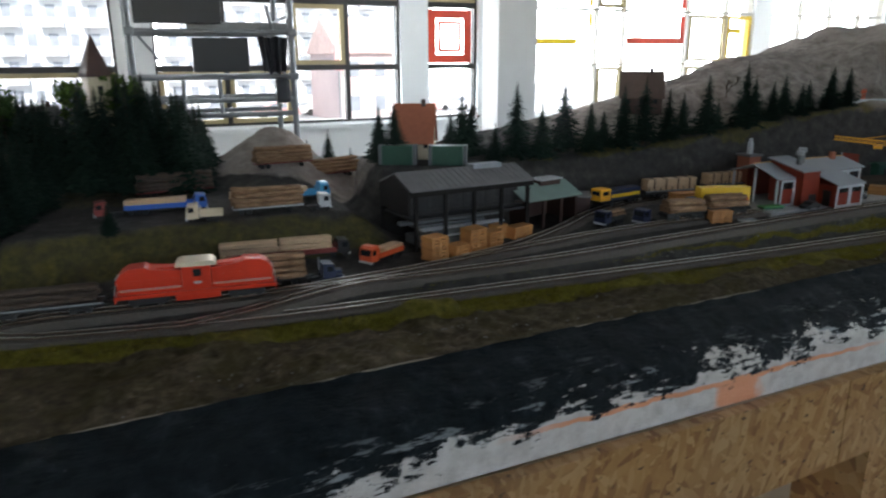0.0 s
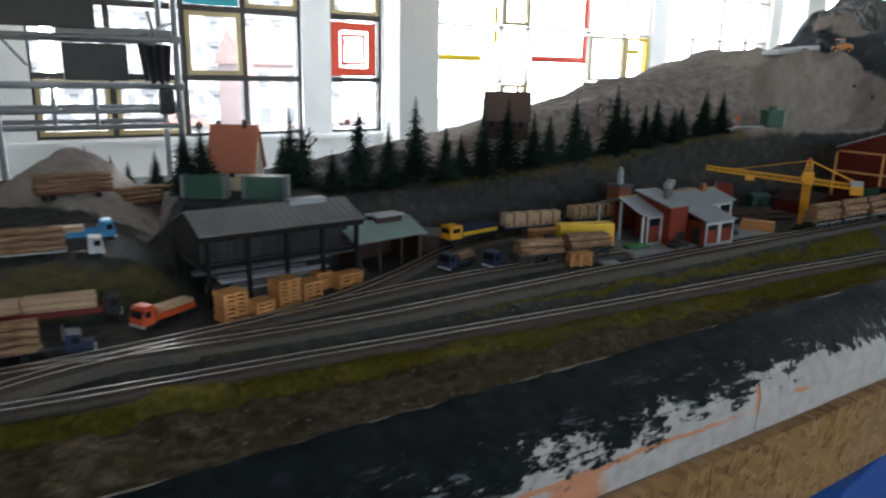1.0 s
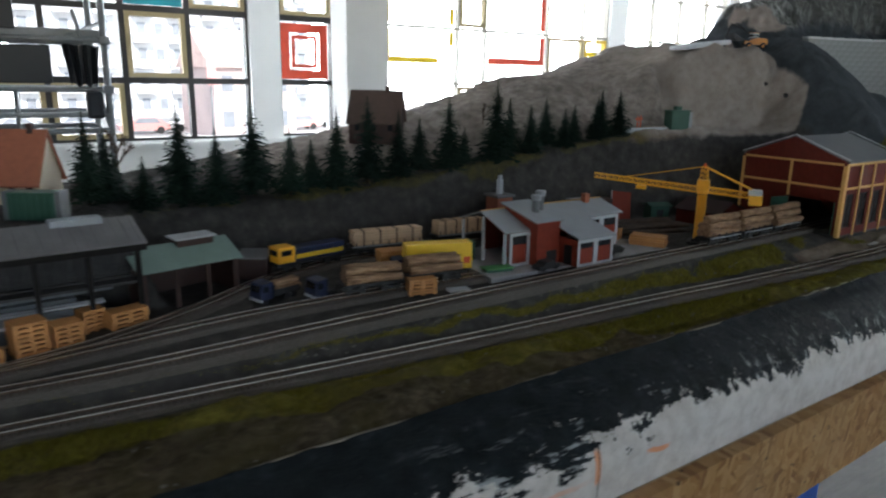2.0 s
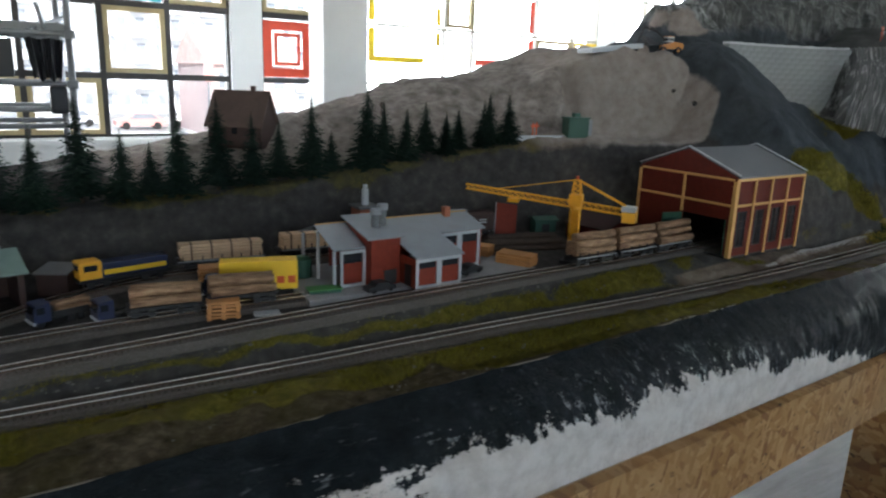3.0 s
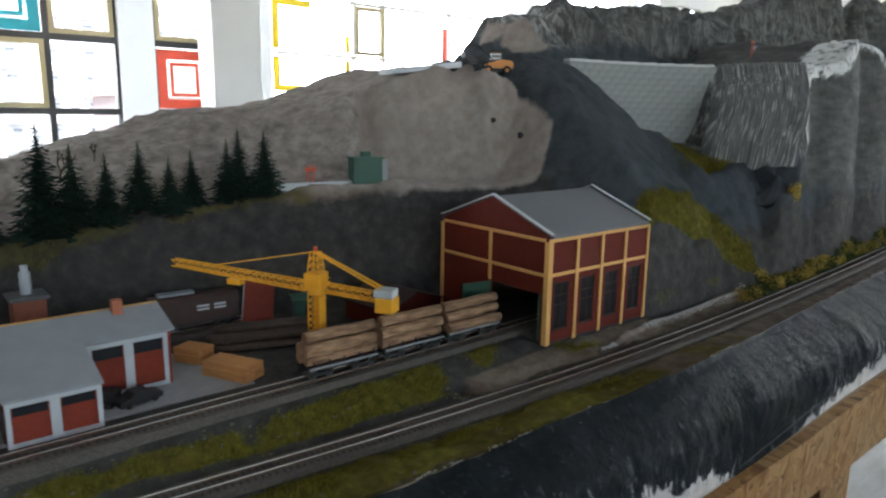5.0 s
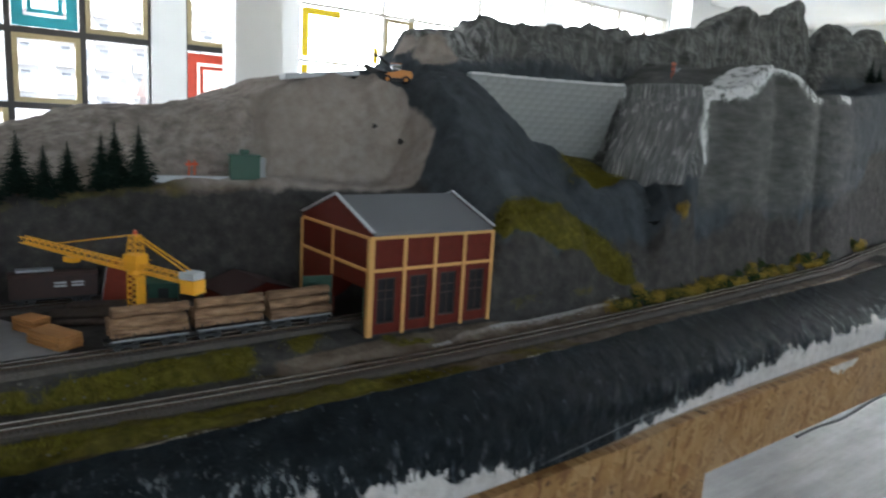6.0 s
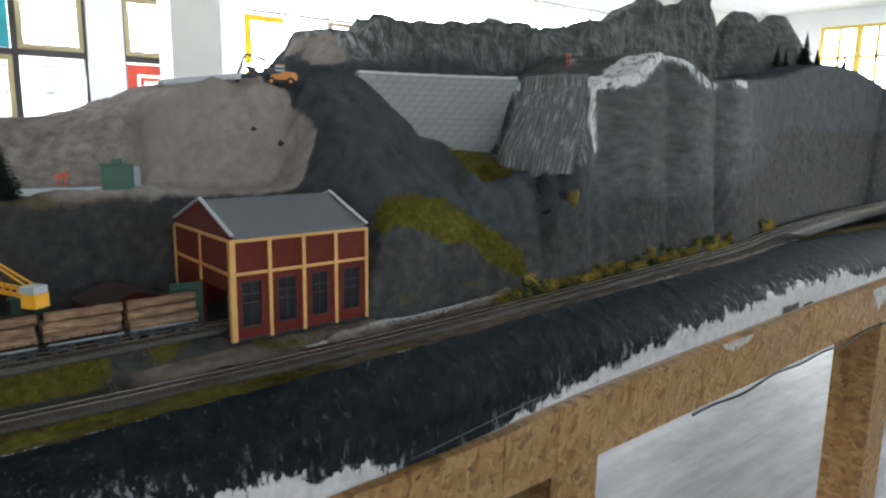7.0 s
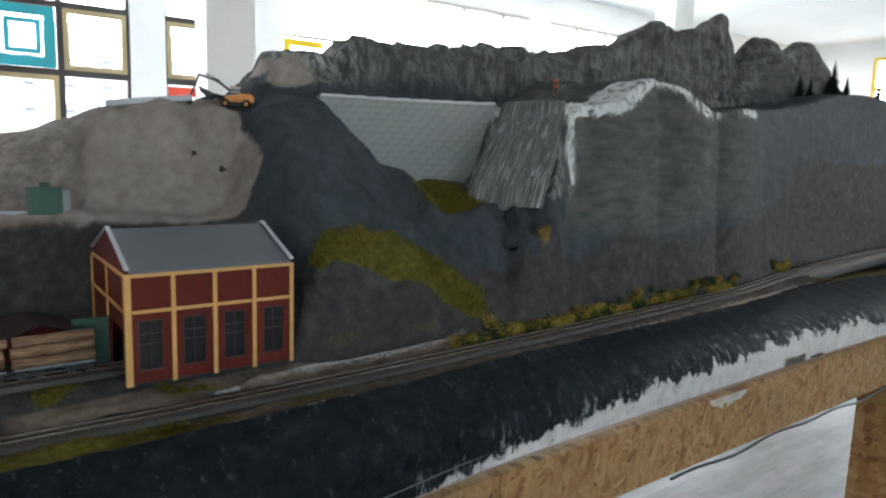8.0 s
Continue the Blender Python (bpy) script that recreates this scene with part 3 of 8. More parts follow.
def tones(x, y, z):
    """Where bare earth, pale cliff and white plaster streaks lie, with painted-in ridge light and knob glints."""
    n1, n3 = fbm(x * 14, y * 14 + z * 9, 21), fbm(x * 7, z * 7, 51)
    ya, face = A_Y(x), FACE_Y(x)
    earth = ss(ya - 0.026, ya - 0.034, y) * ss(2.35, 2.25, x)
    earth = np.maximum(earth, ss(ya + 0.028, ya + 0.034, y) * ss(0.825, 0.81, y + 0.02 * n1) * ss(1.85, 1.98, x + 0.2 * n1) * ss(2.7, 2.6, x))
    pale = ss(2.90, 2.93, x) * ss(1.215, 1.33, z + 0.10 * n3 + 0.05 * n1) * ss(1.25, 1.2, y) * ss(4.3, 3.2, x + 0.3 * n3)
    pale = np.maximum(pale, ss(4.0, 4.2, x) * ss(1.40, 1.46, z + 0.1 * n3) * 0.35)
    rim = ss(TOP_Z(x) - 0.028, TOP_Z(x) - 0.012, z + 0.05 * n1) * ss(face + 0.10, face + 0.07, y) * ss(2.93, 2.96, x)
    rim = rim * np.maximum(ss(3.36, 3.30, x), 0.65 * ss(0.02, 0.08, fbm(x * 5, y * 3, 91)))
    back = ss(1.575, 1.63, z) * ss(1.2, 1.24, y) * ss(2.4, 2.5, x) * 0.2
    # knob: white plaster streaks, with its gloss glints painted in
    knob = ss(0.13, 0.09, np.hypot(x - 2.58, (y - 1.37) * 0.8)) * ss(1.56, 1.60, z) * 0.35
    sx = x - 0.33 * (y - 0.85)
    cap = ss(1.525, 1.54, z + 0.04 * n1) * ss(2.84, 2.88, x) * ss(3.05, 3.0, x) * ss(0.80, 0.84, y) * ss(1.13, 1.10, y)
    fall = ss(2.735, 2.76, sx) * ss(2.945, 2.925, sx) * ss(1.355, 1.375, z) * ss(1.12, 1.08, y) * ss(0.80, 0.82, y)
    # peaks and rear ridge paled: top light and window haze painted in
    pale = np.maximum(pale, 0.9 * ss(1.66, 1.72, z) * ss(3.9, 4.0, x))
    pale = np.maximum(np.maximum(pale, fall * 0.9), 0.8 * ss(1.575, 1.63, z) * ss(1.2, 1.24, y) * ss(2.4, 2.5, x))
    seam = ss(0.022, 0.008, np.abs(sx - 2.932) + 0.03 * n1) * ss(1.36, 1.40, z) * (y < 1.0)
    rim = np.maximum(np.maximum(np.maximum(rim * ss(3.95, 3.85, x), 0.3 * fall), 0.62 * seam), 0.8 * cap)
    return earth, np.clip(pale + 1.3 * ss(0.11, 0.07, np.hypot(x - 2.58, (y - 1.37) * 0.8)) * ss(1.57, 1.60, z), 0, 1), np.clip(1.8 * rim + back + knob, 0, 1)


# ---- the scenery sheet ----
XS = np.arange(-0.9, 6.4, 0.0088)
ROWS_Y = 330


def scenery():
    cols = []
    for x in XS:
        y0 = float(BRINK_Y(x))
        y = np.linspace(y0, 2.15, 1500)
        z = height(np.full_like(y, x), y)
        s = np.concatenate([[0], np.cumsum(np.hypot(np.diff(y), np.diff(z)))])
        q = np.interp(np.linspace(0, s[-1], ROWS_Y), s, y)
        cols.append(np.stack([np.full(ROWS_Y, x), q, np.interp(q, y, z)], 1))
    P = np.array(cols)
    x, y, z = P[..., 0], P[..., 1], P[..., 2]
    grass, plaster, rock = zones(x, y, z)
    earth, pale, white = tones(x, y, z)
    du, dv = np.gradient(P, axis=0), np.gradient(P, axis=1)
    nrm = np.cross(du, dv)
    nrm /= np.maximum(np.linalg.norm(nrm, axis=2, keepdims=True), 1e-9)
    u = y * 1.0 + z * 0.9
    ledges = np.maximum(ss(1.56, 1.62, z) * ss(1.2, 1.24, y) * np.where(x > 4.15, 0.15, np.where(x < 2.66, 0.35, 1.0)), 0.2 * ss(1.64, 1.70, z) * (x > 3.95))
    amp = 0.004 + (0.014 + 0.024 * ledges) * rock * (x > 2.3) + 0.022 * earth * (x < 2.3) + 0.012 * plaster + 0.006 * grass + 0.01 * ss(0.0, 0.06, y - FOOT_Y(x))
    keep = np.ones_like(x)
    for f, a, b in ((A_Y, -2, 9), (B_Y, 0.3, 2.3), (C_Y, -2, 1.3), (D_Y, 0.62, 1.9)):
        keep *= np.where((x > a) & (x < b), ss(0.02, 0.05, np.abs(y - f(x))), 1)
    yardy = ss(0.02, -0.02, y - FOOT_Y(x)) * ss(2.4, 2.3, x)
    keep *= 1 - 0.85 * yardy * ss(A_Y(x) + 0.03, B_Y(x), y)
    keep *= 1 - 0.85 * ss(2.44, 2.5, x) * ss(2.95, 2.9, x) * ss(0.96, 1.02, y) * ss(1.24, 1.2, y)
    keep *= ss(0.0, 0.03, y - BRINK_Y(x))
    d = fbm(x * 11, u * 11, 3, 5) * amp * 1.5 + (np.abs(fbm(x * 30, u * 12, 8, 4)) - 0.1) * amp * 0.8
    # the cliff is smoother, with fine level layers; a dark cleft opens under the spur
    cliff = ss(2.93, 2.98, x) * ss(FACE_Y(x) + 0.06, FACE_Y(x) + 0.03, y) * ss(1.14, 1.2, z)
    layered = (fbm(x * 9, z * 9, 3, 4) * 1.3 + (np.abs(fbm(x * 10, z * 36, 8, 4)) - 0.1) * 0.9) * 0.0085
    d = d * (1 - cliff) + layered * cliff
    P = P + nrm * (d * keep)[..., None]
    cleft = ss(2.788, 2.803, x) * ss(2.852, 2.838, x) * ss(1.285, 1.31, z) * ss(1.383, 1.37, z) * ss(0.92, 0.89, y) * ss(0.79, 0.81, y)
    P[..., 1] += 0.045 * cleft
    n, m = len(XS), ROWS_Y
    idx = np.arange(n * m).reshape(n, m)
    faces = np.stack([idx[:-1, :-1], idx[1:, :-1], idx[1:, 1:], idx[:-1, 1:]], -1).reshape(-1, 4)
    ob = link_mesh("ground", P.reshape(-1, 3).tolist(), faces.tolist(), M["ground"], smooth=True)
    a = ob.data.color_attributes.new("zone", "FLOAT_COLOR", "POINT")
    rgba = np.stack([grass, plaster, rock, np.ones_like(rock)], -1).reshape(-1)
    a.data.foreach_set("color", rgba.astype(np.float32))
    a = ob.data.color_attributes.new("tone", "FLOAT_COLOR", "POINT")
    ns, ny = fbm(x * 16, y * 16, 81), A_Y(x)
    sand = ss(ny + 0.024, ny + 0.034, y + 0.02 * ns) * ss(0.835, 0.822, y + 0.02 * ns) * ss(1.86, 1.98, x + 0.15 * ns) * ss(2.66, 2.58, x)
    sand = np.maximum(sand, 0.55 * ss(ny - 0.026, ny - 0.034, y + 0.01 * ns) * ss(1.9, 2.1, x + 0.2 * ns) * ss(3.9, 3.7, x))
    ledge = CREST_Y(x)
    sand = np.maximum(sand, ss(ledge - 0.03, ledge - 0.005, y + 0.02 * ns) * ss(ledge + 0.07, ledge + 0.05, y) * ss(1.8, 1.95, x) * ss(2.34, 2.30, x))
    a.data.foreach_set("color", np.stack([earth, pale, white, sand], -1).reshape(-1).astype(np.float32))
    return tagged(ob, "model railway scenery of turf, gravel, pale plaster and grey rock", "scenery", kind="structure")


scenery()


def plaster_edge():
    xs = np.arange(-0.9, 6.4, 0.0075)
    m = 46
    v = np.linspace(0, 1, m)
    X = np.repeat(xs[:, None], m, 1)
    zt, zb, yb = BRINK_Z(xs)[:, None], OSB_TOP(xs)[:, None] + 0.002, BRINK_Y(xs)[:, None]
    Z = zt + (zb - zt) * v
    # rounded lip, then a slope that steepens to the upright foam
    Y = yb + (0.604 - yb) * (1 - (1 - np.clip(v / 0.66, 0, 1)) ** 2.6)
    swell = np.sin(np.clip(v, 0.0, 0.92) / 0.92 * np.pi)
    Y = Y + (fbm(X * 16, Z * 22, 41, 5) * 0.014 + fbm(X * 45, Z * 7, 47, 4) * 0.007 * ss(1.5, 1.9, X)) * swell + fbm(X * 60, Z * 40, 47, 3) * 0.004 * np.sin(v * np.pi)
    Z = Z + (fbm(X * 30, X * 0, 43, 4) * 0.006 + np.abs(fbm(X * 9, X * 0, 44, 3)) * 0.008 * ss(1.5, 1.9, X)) * (1 - v) ** 6
    P = np.stack([X, Y, Z + 0.003 * (v == 0)], -1)
    n = len(xs)
    idx = np.arange(n * m).reshape(n, m)
    faces = np.stack([idx[:-1, 1:], idx[1:, 1:], idx[1:, :-1], idx[:-1, :-1]], -1).reshape(-1, 4)
    ob = link_mesh("trim", P.reshape(-1, 3).tolist(), faces.tolist(), M["edge"], smooth=True)
    a = ob.data.attributes.new("drop", "FLOAT", "POINT")
    bare = curve([-1.2, 0.0, 0.22, 0.46, 0.63, 0.83, 1.07, 1.41, 1.6, 1.78, 1.95, 2.12, 2.22, 2.42, 2.5, 2.72, 3.13, 3.69, 4.1, 4.5, 5.8],
                 [0.955, 0.965, 0.992, 1.011, 1.02, 1.015, 1.033, 1.043, 1.038, 1.044, 1.02, 1.0, 0.965, 0.972, 0.995, 1.018, 1.046, 1.046, 1.02, 0.97, 0.96])
    val = (bare(X) - P[..., 2]) / 0.03
    a.data.foreach_set("value", val.reshape(-1).astype(np.float32))
    return tagged(ob, "front edge of dark-painted plaster over bare white foam board", "edging", kind="structure")


plaster_edge()

# ---- the hall ----
WALL_Y, HALL_W, HALL_E, HALL_S, HALL_H = 10.37, -9.0, 22.0, -7.0, 4.6


def glass():
    n = Nodes("window_glass")
    n.b.inputs["Transmission Weight"].default_value = 1.0
    n.b.inputs["IOR"].default_value = 1.05
    return n.done((0.97, 0.98, 0.98), 0.0)


M["glass"] = glass()
# frames washed out by window glare: the paleness is painted in
M["glare_frame"] = paint("glare_window_frame", (0.55, 0.52, 0.45), 0.5, vary=0.1, scale=3.0)
M["red_tape"] = paint("red_window_paint", (0.75, 0.07, 0.03), 0.4, vary=0.12, scale=6.0)
M["cyan_tape"] = paint("turquoise_window_paint", (0.01, 0.42, 0.5), 0.4, vary=0.12, scale=6.0)
M["yellow_tape"] = paint("yellow_window_paint", (0.85, 0.6, 0.02), 0.4, vary=0.1, scale=6.0)


def slab(name, rows, material, label, category):
    return tagged(part(name, boxes(*rows), material, None), label, category, kind="structure")


slab("floor", [(HALL_W, HALL_E, HALL_S, WALL_Y, -0.1, 0.0)], M["floor"], "worn grey cement screed floor of the hall", "floor")
slab("ceiling", [(HALL_W, HALL_E, HALL_S, WALL_Y, HALL_H, HALL_H + 0.1)], M["ceiling"], "plain white painted ceiling", "ceiling")
slab("wall_west", [(HALL_W - 0.2, HALL_W, HALL_S, WALL_Y, 0, HALL_H)], M["white_wall"], "plain white plastered wall", "wall")
# unseen wall; its open strip is added to brighten the front faces
slab("wall_south", [(HALL_W, HALL_E, HALL_S - 0.2, HALL_S, 0, 1.3), (HALL_W, HALL_E, HALL_S - 0.2, HALL_S, 3.8, HALL_H),
                    (HALL_W, -4.0, HALL_S - 0.2, HALL_S, 1.3, 3.8), (10.0, HALL_E, HALL_S - 0.2, HALL_S, 1.3, 3.8)],
     M["white_wall"], "unseen white plastered wall with a strip left open for fill light", "wall")
Z_ROWS = (0.53, 1.335, 2.265, 3.13, 4.05)
SPANS = [(-8.6, -7.4), (-7.4, -6.2), (-5.6, -4.4), (-4.4, -3.2), (-2.9, -1.4), (-1.4, 0.16), (0.62, 1.55), (1.55, 2.48), (2.48, 3.32), (3.32, 4.16), (4.62, 5.50),
         (6.35, 7.90), (7.90, 8.50), (8.50, 9.98), (9.98, 10.95), (10.95, 11.6), (12.1, 13.0), (13.0, 13.9), (13.9, 14.8), (14.8, 15.5), (15.9, 16.7),
         (16.7, 17.6), (17.6, 18.4), (18.4, 19.3), (19.8, 20.7), (20.7, 21.6)]
piers, last = [], HALL_W
for a, b in SPANS + [(HALL_E, HALL_E)]:
    if a - last > 0.05:
        piers.append((last, a, WALL_Y - 0.12, WALL_Y + 0.25, Z_ROWS[0], Z_ROWS[-1]))
    last = b
slab("wall_north", [(HALL_W, HALL_E, WALL_Y - 0.12, WALL_Y + 0.25, 0, Z_ROWS[0]), (HALL_W, HALL_E, WALL_Y - 0.12, WALL_Y + 0.25, Z_ROWS[-1], HALL_H)] + piers,
     M["white_wall"], "white rendered window wall with low parapet and piers", "wall")
slab("baseboard", [(HALL_W, HALL_E, WALL_Y - 0.2, WALL_Y - 0.122, 0.45, 0.51)], M["white_wall"], "white window board under the glazing", "window board")

SASH = {(2.48, 1): "tan_frame", (3.32, 2): "tan_frame", (1.55, 0): "tan_frame", (0.62, 0): "tan_frame", (-1.4, 0): "tan_frame", (4.62, 2): "tan_frame",
        (9.98, 1): "tan_frame", (9.98, 0): "tan_frame", (7.90, 0): "tan_frame", (7.90, 2): "tan_frame", (10.95, 1): "yellow_frame"}


def ring(bm, x0, x1, z0, z1, w, y0, y1):
    for r in ((x0, x1, z0, z0 + w), (x0, x1, z1 - w, z1), (x0, x0 + w, z0 + w, z1 - w), (x1 - w, x1, z0 + w, z1 - w)):
        box(bm, r[0], r[1], y0, y1, r[2], r[3])
    return bm


def window(i, a, b):
    w = thing("window_%d" % i, (a, WALL_Y, 0), 0, "tall window with dark metal frame and bright daylight behind", "window", kind="structure")
    # right-hand frames drawn thinner and paler to imitate window glare
    d, h = b - a, 0.035 if a < 6.0 else 0.018
    bm = bmesh.new()
    for x in (0, d):
        box(bm, x - (h if x else 0), x + (0 if x else h), -0.05, 0.06, Z_ROWS[0], Z_ROWS[-1])
    for z in Z_ROWS:
        box(bm, h, d - h, -0.05, 0.06, max(z - 1.15 * h, Z_ROWS[0]), min(z + 1.15 * h, Z_ROWS[-1]))
    part("window_frame", bm, M["dark_frame"] if a < 6.0 else M["glare_frame"], w)
    for r in range(4):
        z0, z1 = Z_ROWS[r] + 0.042, Z_ROWS[r + 1] - 0.042
        key = SASH.get((a, r))
        inset = 0.0
        if key:
            part("sash", ring(bmesh.new(), h + 0.002, d - h - 0.002, z0, z1, 0.06, -0.062, 0.03), M[key], w, "tan painted opening sash" if key[0] == "t" else "yellow painted opening sash")
            inset = 0.06
        p = part("pane", boxes((h + inset, d - h - inset, 0.0, 0.006, z0 + inset, z1 - inset)), M["glass"], w)
        p.visible_shadow = False
    return w


WINDOWS = [window(i + 1, a, b) for i, (a, b) in enumerate(SPANS)]


def painted_square(win, z0, z1, x0, x1, material, label, inner=True):
    d = -0.012
    bm = ring(bmesh.new(), x0, x1, z0, z1, 0.13, d, -0.002)
    if inner:
        ring(bm, x0 + 0.17, x1 - 0.17, z0 + 0.17, z1 - 0.17, 0.05, d, -0.002)
    part("painted_border", bm, material, win, label)


painted_square(WINDOWS[10], 1.385, 2.195, 0.05, 0.80, M["red_tape"], "red painted square border on the glass")
painted_square(WINDOWS[8], 2.315, 3.085, 0.05, 0.79, M["cyan_tape"], "turquoise painted square border on the glass")
# stretches of these borders lost to window glare are left out
part("painted_border", boxes((0.07, 0.19, -0.012, -0.002, 1.68, 2.21), (0.19, 1.15, -0.012, -0.002, 1.68, 1.78), (0.07, 0.19, -0.012, -0.002, 2.32, 3.08), (0.19, 0.75, -0.012, -0.002, 2.97, 3.08),
                             (1.38, 1.47, -0.012, -0.002, 1.98, 2.21), (1.38, 1.47, -0.012, -0.002, 2.32, 2.6)), M["yellow_tape"], WINDOWS[11], "yellow painted stripes on the glass")
part("painted_border", boxes((0.08, 1.32, -0.012, -0.002, 1.69, 1.81), (1.32, 1.43, -0.012, -0.002, 1.69, 2.21), (1.32, 1.43, -0.012, -0.002, 2.32, 2.9)), M["red_tape"], WINDOWS[13], "red painted stripes on the glass")
part("painted_border", boxes((0.05, 0.4, -0.012, -0.002, 1.9, 2.0)), M["yellow_tape"], WINDOWS[15], "yellow painted stripe on the glass")

# gable wall with tall timber windows
E_SPANS = [(-5.5, -4.2), (-3.6, -2.3), (-1.7, -0.4), (0.2, 1.5), (2.1, 3.4), (4.6, 5.6), (6.35, 7.25), (7.25, 8.2)]
rows, last = [], HALL_S
for a, b in E_SPANS + [(WALL_Y, WALL_Y)]:
    if a - last > 0.05:
        rows.append((HALL_E, HALL_E + 0.25, last, a, 1.2, 4.15))
    last = b
slab("wall_east", rows + [(HALL_E, HALL_E + 0.25, HALL_S, WALL_Y, 0, 1.2), (HALL_E, HALL_E + 0.25, HALL_S, WALL_Y, 4.15, HALL_H)], M["white_wall"], "white rendered gable wall with window openings", "wall")
for i, (a, b) in enumerate(E_SPANS):
    w = thing("window_%d" % (len(SPANS) + 1 + i), (HALL_E, a, 0), 0, "ochre timber window with crossbars and daylight", "window", kind="structure")
    d = b - a
    part("window_frame", boxes((-0.06, 0.06, 0, 0.07, 1.2, 4.15), (-0.06, 0.06, d - 0.07, d, 1.2, 4.15), (-0.06, 0.06, 0.07, d - 0.07, 1.2, 1.28), (-0.06, 0.06, 0.07, d - 0.07, 4.07, 4.15),
                               (-0.05, 0.05, 0.07, d - 0.07, 2.55, 2.63), (-0.05, 0.05, 0.07, d - 0.07, 3.3, 3.38), (-0.05, 0.05, d / 2 - 0.035, d / 2 + 0.035, 1.28, 4.07)), M["yellow_frame"], w)
    p = part("pane", boxes((0.0, 0.006, 0.07, d - 0.07, 1.28, 4.07)), M["glass"], w)
    p.visible_shadow = False


def column(x0, x1, y0, y1):
    ob = part("wall_column", boxes((x0, x1, y0, y1, 0, HALL_H), bevel=0.012), M["white_wall"], None)
    return tagged(ob, "square white plastered column standing before the windows", "column", kind="structure")


column(4.30, 4.84, 7.45, 7.86)
column(12.3, 12.84, 7.45, 7.86)
column(-3.7, -3.16, 7.45, 7.86)

# ---- the street outside ----
M["asphalt"] = paint("street_asphalt", (0.22, 0.22, 0.22), 0.85, vary=0.2, scale=0.6)
M["render_white"] = paint("pale_facade", (0.55, 0.56, 0.57), 0.85, vary=0.08, scale=0.5)
M["render_pink"] = paint("pink_facade", (0.5, 0.4, 0.38), 0.85, vary=0.08, scale=0.5)
# outdoor reds here and below are paled: overexposure put into the colour
M["roof_red"] = paint("red_tile_roof", (0.52, 0.38, 0.34), 0.8, vary=0.2, scale=2.0)
M["facade_glass"] = paint("facade_windows", (0.24, 0.26, 0.29), 0.2, vary=0.2, scale=0.8)


def backdrop_glow():
    n = Nodes("bright_overcast")
    n.b.inputs["Emission Color"].default_value = (0.93, 0.96, 1.0, 1)
    n.b.inputs["Emission Strength"].default_value = 9.0
    return n.done((0.8, 0.8, 0.8), 1.0)


M["haze"] = backdrop_glow()
slab("road", [(-90, 140, WALL_Y + 0.3, 138, -3.9, -3.8)], M["asphalt"], "grey asphalt street outside the hall", "road")
tagged(part("backdrop", boxes((-160, 220, 140, 140.5, -8, 90), (150, 150.5, -60, 140, -8, 90)), M["haze"], None), "bright white overcast sky beyond the street", "sky", kind="structure")


def town_house(x, y, w, floors, material, roofed, label, rz=0):
    h = floors * 2.9
    t = thing("apartment_building", (x, y, -3.8), rz, label, "building", "buildings across the street")
    part("wall", boxes((0, w, 0, 10, 0, h)), material, t)
    if roofed:
        part("roof", prism(bmesh.new(), [(-0.4, h), (10.4, h), (5, h + 3.2)], "x", -0.3, w + 0.3), M["roof_red"], t, "red tiled pitched roof")
    else:
        part("roof", boxes((-0.2, w + 0.2, -0.2, 10.2, h, h + 0.4)), M["render_white"], t)
    n = max(2, int(w / 1.9))
    for f in range(floors):
        for i in range(n):
            x0 = (i + 0.5) * w / n - 0.45
            part("window", boxes((x0, x0 + 0.9, -0.06, 0.02, f * 2.9 + 1.0, f * 2.9 + 2.3)), M["facade_glass"], t)
        if not roofed and f:
            for i in range(0, n, 2):
                x0 = (i + 0.5) * w / n - 1.1
                part("balcony", boxes((x0, x0 + 2.2, -1.1, -0.061, f * 2.9, f * 2.9 + 0.95)), M["render_white"], t)
    return t


town_house(-26, 86, 30, 7, M["render_white"], False, "pale apartment block with rows of balconies")
town_house(6, 90, 34, 6, M["render_white"], False, "long grey apartment block with rows of balconies")
town_house(17.6, 58, 7, 2, M["render_pink"], True, "pink house with a red tiled roof")
M["sign_red"] = paint("red_shop_sign", (0.6, 0.3, 0.28), 0.5, vary=0.1, scale=1.0)
sg = thing("shop_sign", (17.3, 57.2, -3.8), 0, "tall red sign on a pole before the pink house", "sign")
part("pole", rods(((0, 0.3, 0), (0, 0.3, 5.0), 0.08)), M["steel"], sg)
part("board", boxes((-0.35, 0.35, 0.0, 0.22, 4.4, 7.3)), M["sign_red"], sg)
M["car_red"] = paint("red_car_paint", (0.6, 0.3, 0.28), 0.3, vary=0.05)
M["car_white"] = paint("white_car_paint", (0.7, 0.7, 0.7), 0.3, vary=0.05)
M["car_grey"] = paint("grey_car_paint", (0.5, 0.52, 0.55), 0.3, vary=0.05)
M["tyre"] = paint("black_rubber", (0.015, 0.015, 0.015), 0.8)


def parked_car(x, y, material, label):
    c = thing("parked_car", (x, y, -3.8), 0, label, "car", "cars parked along the street")
    bm = prism(bmesh.new(), [(0, 0.3), (0, 0.75), (0.9, 0.9), (1.5, 1.42), (3.1, 1.45), (3.8, 0.95), (4.2, 0.85), (4.25, 0.3)], "y", 0, 1.7)
    part("body", bm, material, c)
    part("side_window", prism(bmesh.new(), [(1.15, 0.92), (1.6, 1.36), (3.0, 1.38), (3.5, 0.95)], "y", -0.02, 0.01), M["facade_glass"], c)
    for wx in (0.8, 3.4):
        for wy in (-0.03, 1.53):
            part("wheel", rods(((wx, wy, 0.32), (wx, wy + 0.2, 0.32), 0.32), seg=14), M["tyre"], c)


